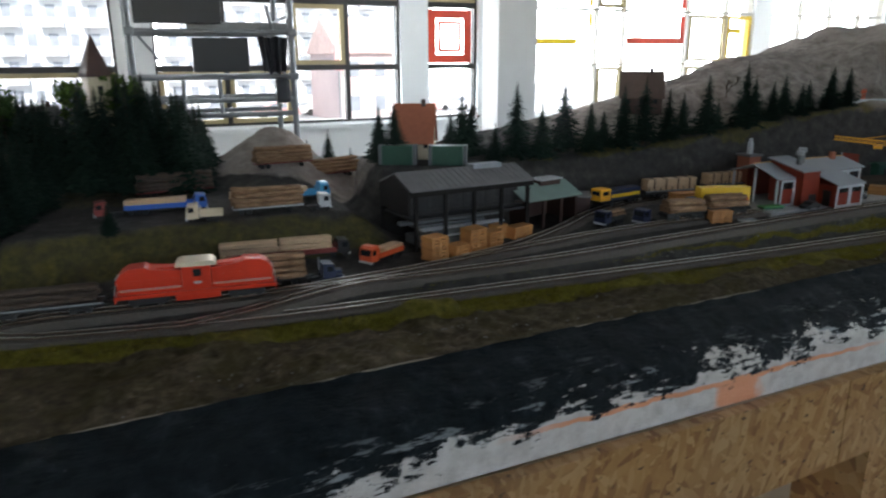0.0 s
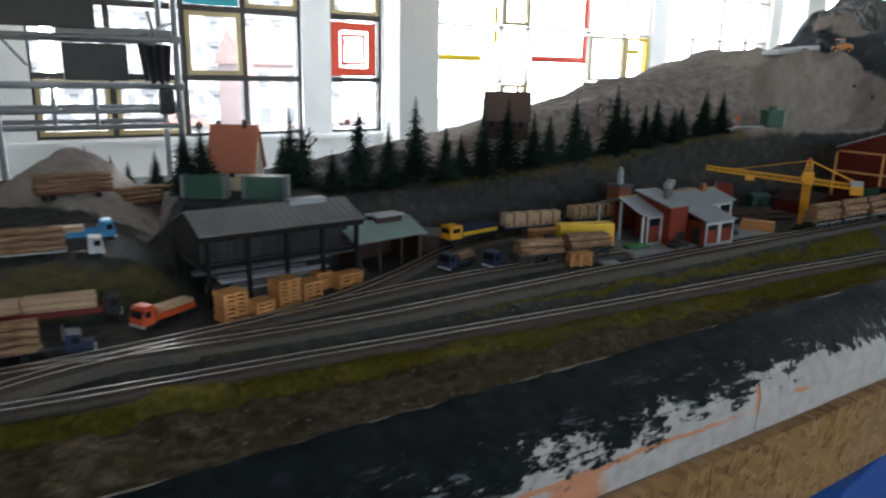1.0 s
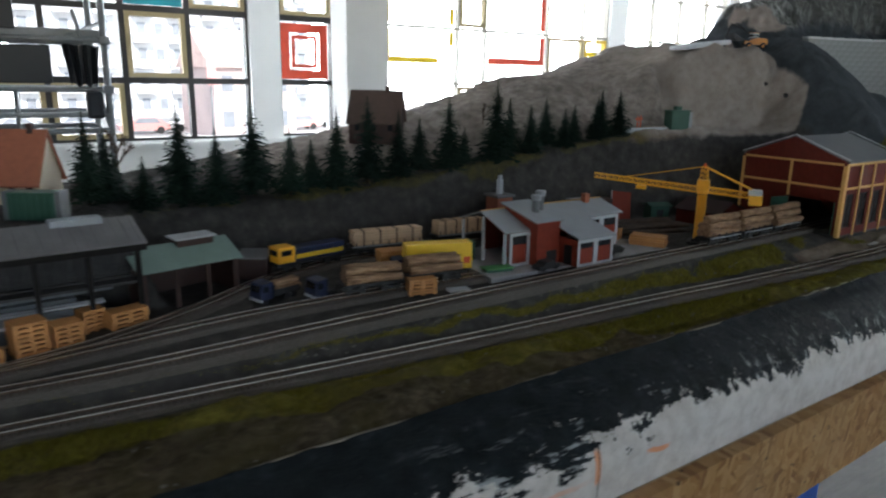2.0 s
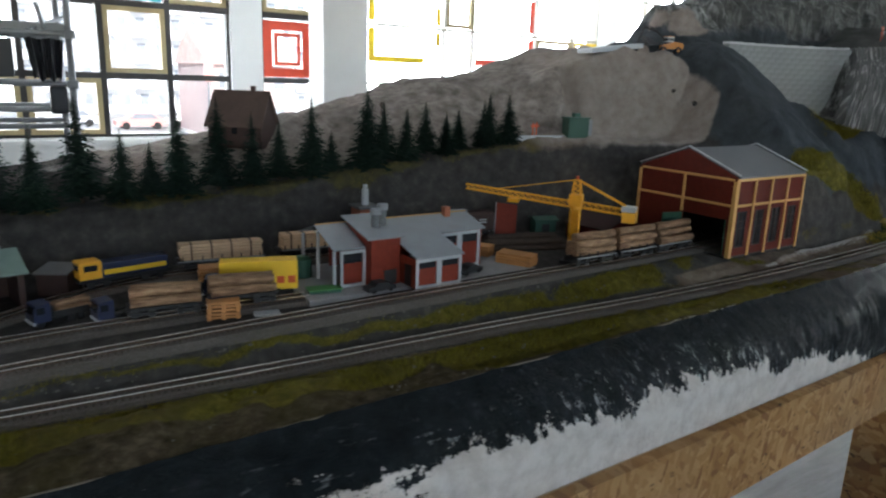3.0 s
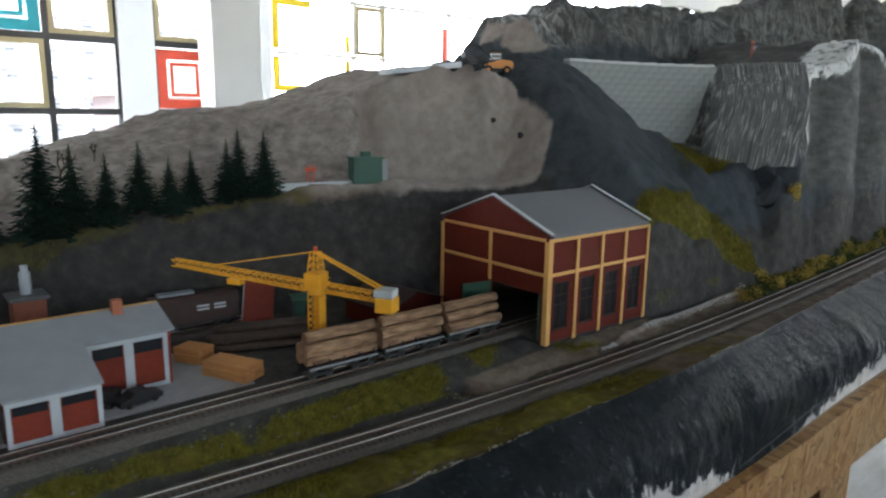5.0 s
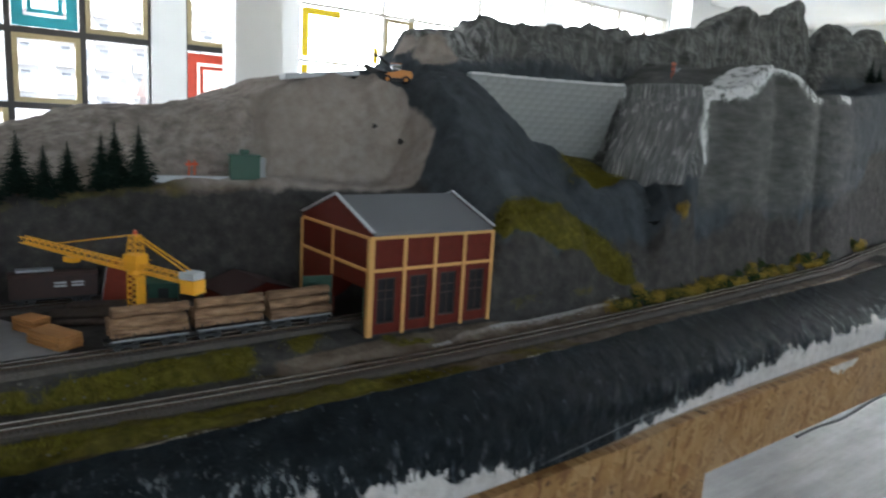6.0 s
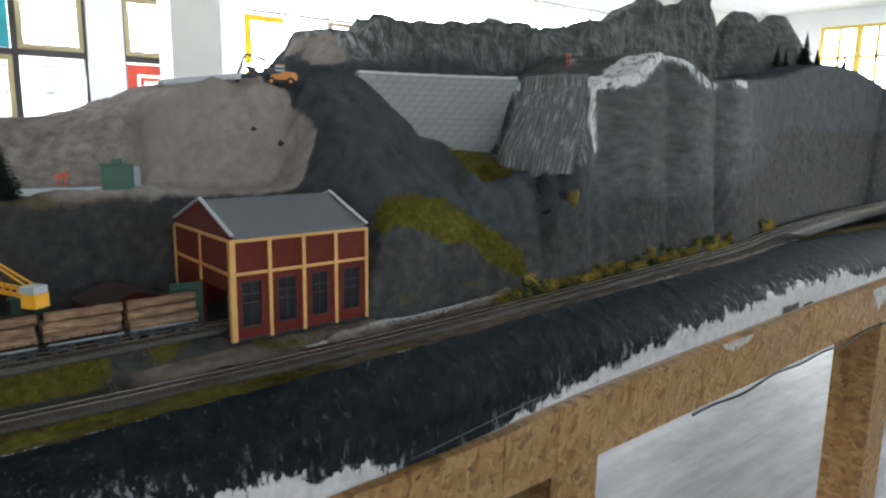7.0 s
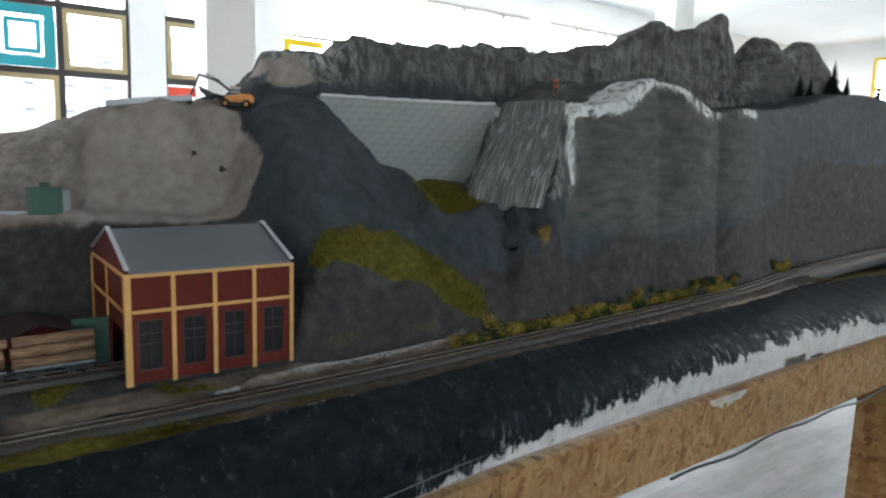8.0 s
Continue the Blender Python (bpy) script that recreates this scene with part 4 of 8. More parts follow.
for i in range(9):
    parked_car(-3 + i * 4.9, 66 + (i % 3) * 2.1, M[("car_red", "car_white", "car_grey")[i % 3]], ("red", "white", "grey")[i % 3] + " car parked on the asphalt street")

# ---- scaffold with hung panels ----


def scaffold(x0, x1, y):
    t = thing("scaffold_tower", (x0, y, 0), 0, "grey steel scaffold tower with black panels hung on it", "scaffold")
    d = x1 - x0
    for x in (0, d):
        for yy in (0.0, 0.75):
            part("post", rods(((x, yy, 0), (x, yy, 3.6), 0.03)), M["steel"], t)
    for z in (0.93, 1.07, 1.285, 1.70, 2.7):
        part("rail", rods(((0, 0, z), (d, 0, z), 0.024)), M["steel"], t)
        part("rail", rods(((0, 0.75, z), (d, 0.75, z), 0.024)), M["steel"], t)
    part("brace", rods(((d, 0, 0.9), (d - 0.22, 0.05, 1.95), 0.018)), M["steel"], t)
    part("brace", rods(((d - 0.3, 0, 1.72), (d + 0.02, 0.3, 1.86), 0.018)), M["steel"], t)
    part("brace", rods(((0.05, 0.75, 1.75), (0.28, 0.75, 1.45), 0.014)), M["steel"], t)
    for x in (0.42, 0.75):
        part("rail", rods(((x, 0, 0.9), (x, 0, 1.285), 0.02)), M["steel"], t)
    for x, z in ((0.0, 1.70), (d, 1.70), (0.0, 1.285), (d, 1.285)):
        part("coupler", boxes((x - 0.045, x + 0.045, -0.045, 0.045, z - 0.035, z + 0.035), bevel=0.012), M["steel"], t)
    part("platform", boxes((0.5, d - 0.02, 0.05, 0.7, 1.72, 1.79), bevel=0.008), M["steel"], t)
    part("panel", boxes((0.05, 0.80, -0.08, -0.03, 1.765, 2.62), bevel=0.01), M["black_panel"], t, "black display panel")
    part("panel", boxes((0.52, 1.03, -0.08, -0.03, 1.335, 1.645), bevel=0.01), M["black_panel"], t, "black display panel")
    bm = bmesh.new()
    n = 12
    top = [bm.verts.new((1.12 + 0.29 * i / n, -0.05 + 0.018 * math.sin(i * 2.1), 1.655 + 0.006 * math.sin(i))) for i in range(n + 1)]
    low = [bm.verts.new((1.17 + 0.2 * i / n, -0.05 + 0.03 * math.sin(i * 1.9 + 1), 1.32 + 0.02 * math.sin(i * 1.3))) for i in range(n + 1)]
    for i in range(n):
        bm.faces.new((top[i], top[i + 1], low[i + 1], low[i]))
    bmesh.ops.solidify(bm, geom=bm.faces[:], thickness=0.006)
    part("cloth", bm, M["black_panel"], t, "dark cloth hung over the rail")
    part("bag", boxes((1.27, 1.41, -0.06, 0.04, 1.03, 1.27), bevel=0.035), M["black_panel"], t, "dark bag hung from the rail")
    return t


scaffold(0.26, 1.72, 7.0)

# ---- the table ----
M["ply"] = paint("plywood", (0.34, 0.24, 0.13), 0.7, vary=0.15, scale=8.0)
OSB_LOW = curve([-1.2, 0.8, 1.2, 1.9, 2.6, 5.6], [0.79, 0.80, 0.83, 0.865, 0.866, 0.868])


def layout_table():
    t = thing("layout_table", (0, 0, 0), 0, "table frame of raw strand board carrying the model railway", "table")
    cuts = [-0.92, -0.1, 1.05, 2.40, 2.528, 3.55, 4.7, 6.4]
    for a, b in zip(cuts, cuts[1:]):
        a, b = a + 0.0012, b - 0.0012
        bm = prism(bmesh.new(), [(a, float(OSB_LOW(a))), (b, float(OSB_LOW(b))), (b, float(OSB_TOP(b))), (a, float(OSB_TOP(a)))], "y", 0.584, 0.602)
        part("apron_board", bm, M["osb"], t)
    part("tabletop", boxes((-0.9, 6.38, 0.604, 2.13, 0.915, 0.932)), M["ply"], t)
    part("apron_board", boxes((-0.92, 6.4, 2.13, 2.148, 0.80, 0.95)), M["osb"], t)
    for x0, x1 in ((-0.62, -0.49), (1.16, 1.29), (2.537, 2.665), (4.11, 4.27), (6.22, 6.35)):
        for y0 in (0.603, 1.95):
            bm = boxes((x0, x1, y0, y0 + 0.018, 0.0, 0.914), (x0, x0 + 0.018, y0 + 0.018, y0 + 0.13, 0.0, 0.914))
            part("leg", bm, M["osb"], t)
    return t


layout_table()


def glue_smear(x0, x1, z0, z1, seed):
    """A thin smear of white plaster run down over the strand board."""
    bm = bmesh.new()
    rn = random.Random(seed)
    n = 26
    top = [(x0 + (x1 - x0) * i / n, z1 + rn.uniform(-0.002, 0.0)) for i in range(n + 1)]
    low = [(x, z1 - (z1 - z0) * math.sin(math.pi * (i + 0.4) / (n + 0.8)) ** 0.6 * rn.uniform(0.45, 1.0)) for i, (x, z) in enumerate(top)]
    prism(bm, top + low[::-1], "y", 0.5826, 0.5838)
    ob = thing("plaster_smear", (0, 0, 0), 0, "white plaster smeared over the strand board apron", "plaster", kind="structure")
    part("smear", bm, paint("smeared_plaster", (0.5, 0.45, 0.39), 0.85, vary=0.3, scale=50), ob)


glue_smear(3.06, 3.19, 0.962, 0.989, 3)
glue_smear(3.93, 4.08, 0.905, 0.985, 4)
M["blue"] = paint("blue_plastic", (0.01, 0.1, 0.42), 0.4, vary=0.1)
M["black"] = paint("black_fabric", (0.012, 0.012, 0.013), 0.8, vary=0.2)
M["cardboard"] = paint("brown_cardboard", (0.36, 0.24, 0.13), 0.85, vary=0.1, scale=10)
M["cable"] = paint("black_cable", (0.01, 0.01, 0.01), 0.5)


def storage_crate(at, rz, w, d, h, material, label):
    t = thing("storage_crate", at, rz, label, "crate")
    part("body", boxes((0, w, 0, d, 0, h), bevel=0.01), material, t)
    part("lid", boxes((-0.008, w + 0.008, -0.008, d + 0.008, h + 0.001, h + 0.03), bevel=0.008), material, t)
    return t


storage_crate((1.86, 0.80, 0), 8, 0.42, 0.36, 0.5, M["blue"], "blue plastic storage crate stacked under the table")
storage_crate((1.75, 1.25, 0), -5, 0.5, 0.4, 0.66, M["black"], "black storage crate standing under the table")
bx = thing("cardboard_box", (1.36, 0.95, 0), 12, "open brown cardboard box under the table", "box")
part("body", boxes((0, 0.3, 0, 0.3, 0, 0.5), bevel=0.004), M["cardboard"], bx)
part("flap", prism(bmesh.new(), [(0.0, 0.502), (0.02, 0.502), (-0.08, 0.62), (-0.09, 0.61)], "y", 0.01, 0.29), M["cardboard"], bx)


def hung_cable():
    t = thing("power_cable", (0, 0, 0), 0, "thin black cable clipped along the strand board", "cable")
    line = [(2.95 + i * 0.03, 0.58, float(OSB_LOW(2.95 + i * 0.03)) - 0.006 + 0.004 * math.sin(i * 0.65) - 0.003 * math.sin(i * 0.31), 0.0, 1.0) for i in range(48)]
    sweep("lead", line, [(0.0028 * math.cos(k), 0.0028 * math.sin(k)) for k in [i * math.pi / 4 for i in range(8)]], M["cable"], t)


# ---- tracks ----


def rail_metal():
    n = Nodes("rail_metal")
    geo = n.add("ShaderNodeNewGeometry")
    up = n.add("ShaderNodeSeparateXYZ", Vector=geo.outputs["True Normal"])
    top = n.ramp(up.outputs[2], (0.75, (0, 0, 0)), (0.9, (1, 1, 1)))
    rust = n.ramp(n.noise(200.0, 3.0), (0.3, (0.06, 0.035, 0.02)), (0.7, (0.13, 0.09, 0.06)))
    return n.done(n.mix(top, rust, (0.8, 0.78, 0.75)), n.ramp(top, (0, (0.75,) * 3), (1, (0.42,) * 3)), n.math("MULTIPLY", top, 0.95))


M["rail"] = rail_metal()
M["sleeper"] = paint("dark_sleeper", (0.05, 0.036, 0.028), 0.8, vary=0.3, scale=300)


def ballast():
    n = Nodes("ballast_grit")
    v = n.add("ShaderNodeTexVoronoi", Vector=n.coords(), Scale=900.0)
    g = n.add("ShaderNodeSeparateColor", Color=v.outputs["Color"])
    col = n.ramp(g.outputs[0], (0.1, (0.06, 0.051, 0.043)), (0.5, (0.092, 0.079, 0.067)), (0.9, (0.135, 0.118, 0.1)))
    col = n.mix(n.math("MULTIPLY", n.noise(14.0, 4.0), 0.8), col, (0.075, 0.064, 0.054))
    n.bump(v.outputs["Distance"], 0.5, 0.0008)
    return n.done(col, 0.9)


M["ballast"] = ballast()


def sweep(name, line, section, material, parent, label=""):
    """A section of (across, up) pairs drawn along a line of (x, y, z, ax, ay) stations with their across direction."""
    k = len(section)
    verts = [(x + ax * s, y + ay * s, z + u) for x, y, z, ax, ay in line for s, u in section]
    faces = []
    for i in range(len(line) - 1):
        for j in range(k):
            a, b = i * k + j, i * k + (j + 1) % k
            faces.append((a, b, b + k, a + k))
    faces += [tuple(range(k))[::-1], tuple((len(line) - 1) * k + j for j in range(k))]
    return link_mesh(name, verts, faces, material, parent, label)


def rail_track(y_of, x0, x1, lift, label):
    t = thing("rail_track", (0, 0, 0), 0, label, "track", "model railway tracks")
    xs = np.arange(x0, x1, 0.012)
    ys = y_of(xs)
    zs = np.array([float(np.max(height(np.full(3, x), np.array([y - 0.016, y, y + 0.016])))) for x, y in zip(xs, ys)])
    if y_of is A_Y:
        zs = zs + (TRACK_Z(xs) - zs) * ss(2.4, 2.6, xs)
    k = np.ones(9) / 9
    zs = np.convolve(np.pad(zs, 4, mode="edge"), k, "valid") + lift
    dx, dy = np.gradient(xs), np.gradient(ys)
    ln = np.hypot(dx, dy)
    line = [(float(x), float(y), float(z), float(-b / l), float(a / l)) for x, y, z, a, b, l in zip(xs, ys, zs, dx, dy, ln)]
    sweep("ballast_bed", line, [(-0.030, -0.008), (-0.0205, 0.0022), (-0.013, 0.0028), (0.013, 0.0028), (0.0205, 0.0022), (0.030, -0.008)], M["ballast"], t)
    for s in (-0.00825, 0.00825):
        sweep("rail", line, [(s - 0.0011, 0.0034), (s - 0.0005, 0.0042), (s - 0.0011, 0.0062), (s + 0.0011, 0.0062), (s + 0.0005, 0.0042), (s + 0.0011, 0.0034)], M["rail"], t, "worn steel rail with bright running edge")
    vs, fs = [], []
    d = np.concatenate([[0], np.cumsum(np.hypot(np.diff(xs), np.diff(ys)))])
    for q in np.arange(0.004, d[-1], 0.0072):
        i = min(int(np.searchsorted(d, q)), len(line) - 1)
        x, y, z, ax, ay = line[i]
        u = q - d[i]
        x, y = x + ay * u, y - ax * u
        b = len(vs)
        for s in (-0.0145, 0.0145):
            for w in (-0.0014, 0.0014):
                for h in (0.002, 0.0036):
                    vs.append((x + ax * s + ay * w, y + ay * s - ax * w, z + h))
        fs += [(b, b + 1, b + 3, b + 2), (b + 4, b + 6, b + 7, b + 5), (b, b + 4, b + 5, b + 1), (b + 2, b + 3, b + 7, b + 6), (b + 1, b + 5, b + 7, b + 3)]
    sl = link_mesh("sleeper_bed", vs, fs, M["sleeper"], t, "dark sleepers half sunk in grit")
    sl["kind"] = "stuff"
    return t


xs = np.arange(-0.88, 2.16, 0.012)
strip = [(float(x), float(BRINK_Y(x)) + 0.001, float(BRINK_Z(x)) - 0.001 + 0.0012 * math.sin(x * 23), 0.0, 1.0) for x in xs]
ob = sweep("trim_strip", strip, [(-0.0016, -0.006), (-0.0016, 0.003), (0.0012, 0.003), (0.0012, -0.006)], paint("pale_board_edge", (0.2, 0.165, 0.125), 0.7, vary=0.25, scale=30), None)
tagged(ob, "thin pale board edge along the scenery brink", "edging", kind="structure")
rail_track(A_Y, -0.85, 6.3, 0.002, "front main line on brown gravel ballast")
rail_track(B_Y, 0.30, 2.27, 0.003, "siding that runs through the yard into the engine shed")
rail_track(C_Y, -0.85, 1.30, 0.0035, "yard track in dark gravel beside the main line")
rail_track(D_Y, 0.62, 1.82, 0.0025, "rusty rear siding along the foot of the slope")
bridge = thing("rail_bridge", (0, 0, 0), 0, "brown girder bridge carrying the track over a cutting", "bridge")
bx = np.arange(3.94, 5.4, 0.02)
by, bz = A_Y(bx), TRACK_Z(bx)
bl = [(float(x), float(y), float(z), 0.0, 1.0) for x, y, z in zip(bx, by, bz)]
M["bridge_deck"] = paint("weathered_bridge_deck", (0.15, 0.125, 0.1), 0.8, vary=0.2, scale=40)
M["bridge_steel"] = paint("dark_bridge_girder", (0.03, 0.028, 0.026), 0.6, vary=0.3, scale=60)
sweep("deck", bl, [(-0.036, -0.014), (-0.036, 0.0), (0.036, 0.0), (0.036, -0.014)], M["bridge_deck"], bridge, "weathered brown deck")
for k in (-0.034, 0.030):
    sweep("girder", bl, [(k, -0.036), (k, -0.0145), (k + 0.004, -0.0145), (k + 0.004, -0.036)], M["bridge_steel"], bridge, "dark steel girder")
X_Y = curve([0.14, 0.26, 0.36, 0.48], [0.951, 0.962, 0.985, 1.0])
rail_track(X_Y, 0.14, 0.49, 0.0042, "short crossover between two tracks")
hung_cable()

# ---- model rolling stock, lorries and timber ----
M["loco_red"] = paint("red_loco_paint", (0.6, 0.034, 0.008), 0.42, vary=0.08, scale=60, gloss=0.3)
M["cream"] = paint("cream_paint", (0.62, 0.52, 0.36), 0.5, vary=0.06, scale=60)
M["model_black"] = paint("matt_black_plastic", (0.014, 0.014, 0.015), 0.55, vary=0.2, scale=120)
M["wheel_dark"] = paint("dark_wheel_steel", (0.05, 0.048, 0.046), 0.5, 0.3, vary=0.2, scale=90)
M["model_grey"] = paint("grey_plastic", (0.26, 0.27, 0.28), 0.5, vary=0.1, scale=90)
M["light_grey"] = paint("light_grey_plastic", (0.42, 0.44, 0.46), 0.55, vary=0.06, scale=60)
M["off_white"] = paint("off_white_plastic", (0.52, 0.53, 0.54), 0.55, vary=0.05, scale=60)
M["truck_blue"] = paint("bright_blue_paint", (0.02, 0.12, 0.5), 0.4, vary=0.06, scale=60)
M["navy"] = paint("navy_paint", (0.012, 0.02, 0.06), 0.4, vary=0.1, scale=60)
M["sky_blue"] = paint("light_blue_paint", (0.03, 0.28, 0.55), 0.4, vary=0.06, scale=60)
M["truck_red"] = paint("orange_red_paint", (0.62, 0.085, 0.02), 0.4, vary=0.06, scale=60)
M["dark_red"] = paint("dark_red_paint", (0.2, 0.02, 0.015), 0.45, vary=0.1, scale=60)
M["lorry_yellow"] = paint("yellow_paint", (0.78, 0.47, 0.02), 0.42, vary=0.05, scale=60)
M["crane_yellow"] = paint("crane_yellow_paint", (0.82, 0.38, 0.02), 0.45, vary=0.06, scale=80)
M["plank"] = paint("sawn_pine", (0.64, 0.43, 0.26), 0.65, vary=0.16, scale=60, stretch=(1, 6, 6), rand=0.25)
M["orange_wood"] = paint("orange_pallet_wood", (0.52, 0.235, 0.075), 0.6, vary=0.14, scale=70, rand=0.2)
M["brick_red"] = paint("red_brick_plastic", (0.2, 0.03, 0.015), 0.6, vary=0.16, scale=160, gloss=0.2)
M["brown"] = paint("dark_brown_plastic", (0.05, 0.022, 0.016), 0.65, vary=0.2, scale=90)
M["green"] = paint("dark_green_plastic", (0.016, 0.075, 0.046), 0.5, vary=0.1, scale=60)
M["roof_grey"] = paint("grey_roof_sheet", (0.25, 0.265, 0.285), 0.55, vary=0.1, scale=40)
M["roof_dark"] = paint("weathered_roof_sheet", (0.15, 0.145, 0.145), 0.6, vary=0.18, scale=40)
M["roof_green"] = paint("grey_green_roof", (0.17, 0.24, 0.21), 0.6, vary=0.12, scale=40)
M["shiny"] = paint("bare_bright_metal", (0.6, 0.61, 0.62), 0.28, 0.9, vary=0.1, scale=90)
M["smoked"] = paint("smoked_glazing", (0.02, 0.022, 0.026), 0.15, vary=0.1, scale=60)
M["terracotta"] = paint("terracotta_roof", (0.36, 0.115, 0.06), 0.7, vary=0.14, scale=120)


def bark():
    n = Nodes("log_bark")
    v = n.coords((0.4, 3, 3))
    a, b = n.noise(90.0, 4.0, 0.65, v), n.noise(500.0, 3.0, 0.6, v)
    col = n.ramp(a, (0.28, (0.06, 0.03, 0.016)), (0.5, (0.26, 0.145, 0.075)), (0.72, (0.48, 0.31, 0.18)))
    rnd = n.add("ShaderNodeObjectInfo")
    col = n.mix(n.math("MULTIPLY", rnd.outputs["Random"], 0.45), col, (0.17, 0.095, 0.055))
    n.bump(b, 0.5, 0.0008)
    return n.done(col, 0.8)


M["bark"] = bark()
M["dark_bark"] = paint("dark_log_bark", (0.075, 0.05, 0.036), 0.85, vary=0.35, scale=120, bump=0.5, dist=0.001, rand=0.4)
RNG = random.Random(7)


def on_ground(x, y, lift=0.0):
    return float(height(np.array([x]), np.array([y]))[0]) + lift


def wheel_mesh(r, w):
    bm = rods(((0, -w / 2, 0), (0, w / 2, 0), r), seg=14)
    rod(bm, (0, -w / 2 - 0.0004, 0), (0, w / 2 + 0.0004, 0), r * 0.45, seg=10)
    me = bpy.data.meshes.new("wheel")
    bm.to_mesh(me)
    bm.free()
    return me


WHEELS = {}


def wheel(parent, x, y, z, r, w, material):
    key = (r, w, material.name)
    if key not in WHEELS:
        WHEELS[key] = wheel_mesh(r, w)
        WHEELS[key].materials.append(material)
    ob = new("wheel", WHEELS[key])
    ob.parent = parent
    ob.matrix_basis = pose(x, y, z)
    return ob


def log_mesh(length, r, seed):
    rg = random.Random(seed)
    bm = bmesh.new()
    n, seg = 7, 9
    rings = []
    for i in range(n):
        u = i / (n - 1)
        rr = r * (1.05 - 0.18 * u) * (1 + rg.uniform(-0.06, 0.06))
        dy, dz = rg.uniform(-0.1, 0.1) * r, rg.uniform(-0.1, 0.1) * r
        rings.append([bm.verts.new(((u - 0.5) * length, dy + rr * math.cos(a), dz + rr * math.sin(a))) for a in [2 * math.pi * k / seg for k in range(seg)]])
    for a, b in zip(rings, rings[1:]):
        for k in range(seg):
            bm.faces.new((a[k], a[(k + 1) % seg], b[(k + 1) % seg], b[k]))
    bm.faces.new(rings[0][::-1])
    bm.faces.new(rings[-1])
    me = bpy.data.meshes.new("log")
    bmesh.ops.recalc_face_normals(bm, faces=bm.faces)
    bm.to_mesh(me)
    bm.free()
    me.materials.append(M["bark"])
    me.polygons.foreach_set("use_smooth", [len(p.vertices) == 4 for p in me.polygons])
    return me


LOGS = {}


def log_load(at, rz, length, r, rows, label, tilt=0.0, group="loads of logs", dark=False):
    """Logs heaped row on row, each a little out of line."""
    t = thing("log_load", at, rz, label, "logs", group)
    t.matrix_basis = pose(*at, 0, tilt, rz)
    z = r
    for k, count in enumerate(rows):
        for i in range(count):
            key = (round(length, 3), round(r, 4), (i + 3 * k) % 4, dark)
            if key not in LOGS:
                LOGS[key] = log_mesh(length, r, len(LOGS) + 5)
                LOGS[key].materials[0] = M["dark_bark"] if dark else M["bark"]
            ob = new("log", LOGS[key])
            ob.parent = t
            ob.matrix_basis = pose(RNG.uniform(-0.03, 0.03) * length, (i - (count - 1) / 2) * 2.02 * r, z + RNG.uniform(-0.04, 0.06) * r, RNG.uniform(0, 360), RNG.uniform(-0.8, 0.8), RNG.uniform(-1.4, 1.4))
        z += 1.74 * r
    return t


def plank_pack(at, rz, lx, ly, lz, nx, nz, material, label, name="plank_stack", group="stacks of sawn timber", category="timber", straps=False):
    """A strapped pack of sawn boards: courses of boards with gaps, on bearers."""
    t = thing(name, at, rz, label, category, group)
    h = lz / nz
    me = None
    w = ly / nx
    bm = boxes((-lx / 2, lx / 2, -w / 2 + 0.0003, w / 2 - 0.0003, 0.0003, h * 0.84), bevel=0.0)
    me = bpy.data.meshes.new("board")
    bm.to_mesh(me)
    bm.free()
    me.materials.append(material)
    for k in range(nz):
        for i in range(nx):
            ob = new("board", me)
            ob.parent = t
            ob.matrix_basis = pose(RNG.uniform(-0.012, 0.012) * lx, (i + 0.5) * w - ly / 2, k * h, 0, 0, 0)
    for x in (-0.36 * lx, -0.12 * lx, 0.12 * lx, 0.36 * lx) if straps else ():
        part("strap", boxes((x - 0.0012, x + 0.0012, -ly / 2 - 0.0006, ly / 2 + 0.0006, 0.0, lz + 0.0004)), M["brown"], t, "dark strap")
    return t


def crate_stack(at, rz, lx, ly, layers, h, label):
    """Flat crates piled up, with slats and open joints between the layers."""
    t = thing("crate_stack", at, rz, label, "crates", "crates by the track")
    k = lx * 0.13
    o = [(-lx / 2, 0), (-lx / 2 + k, 0), (-lx / 2 + k, h * 0.4), (-k / 2, h * 0.4), (-k / 2, 0), (k / 2, 0), (k / 2, h * 0.4), (lx / 2 - k, h * 0.4), (lx / 2 - k, 0), (lx / 2, 0), (lx / 2, h * 0.97), (-lx / 2, h * 0.97)]
    bm = prism(bmesh.new(), o, "y", -ly / 2, ly / 2)
    bmesh.ops.recalc_face_normals(bm, faces=bm.faces)
    me = bpy.data.meshes.new("crate")
    bm.to_mesh(me)
    bm.free()
    me.materials.append(M["orange_wood"])
    for k in range(layers):
        ob = new("crate", me)
        ob.parent = t
        ob.matrix_basis = pose(RNG.uniform(-1, 1) * 0.0008, RNG.uniform(-1, 1) * 0.0008, k * h, 0, 0, RNG.uniform(-1.5, 1.5))
    return t


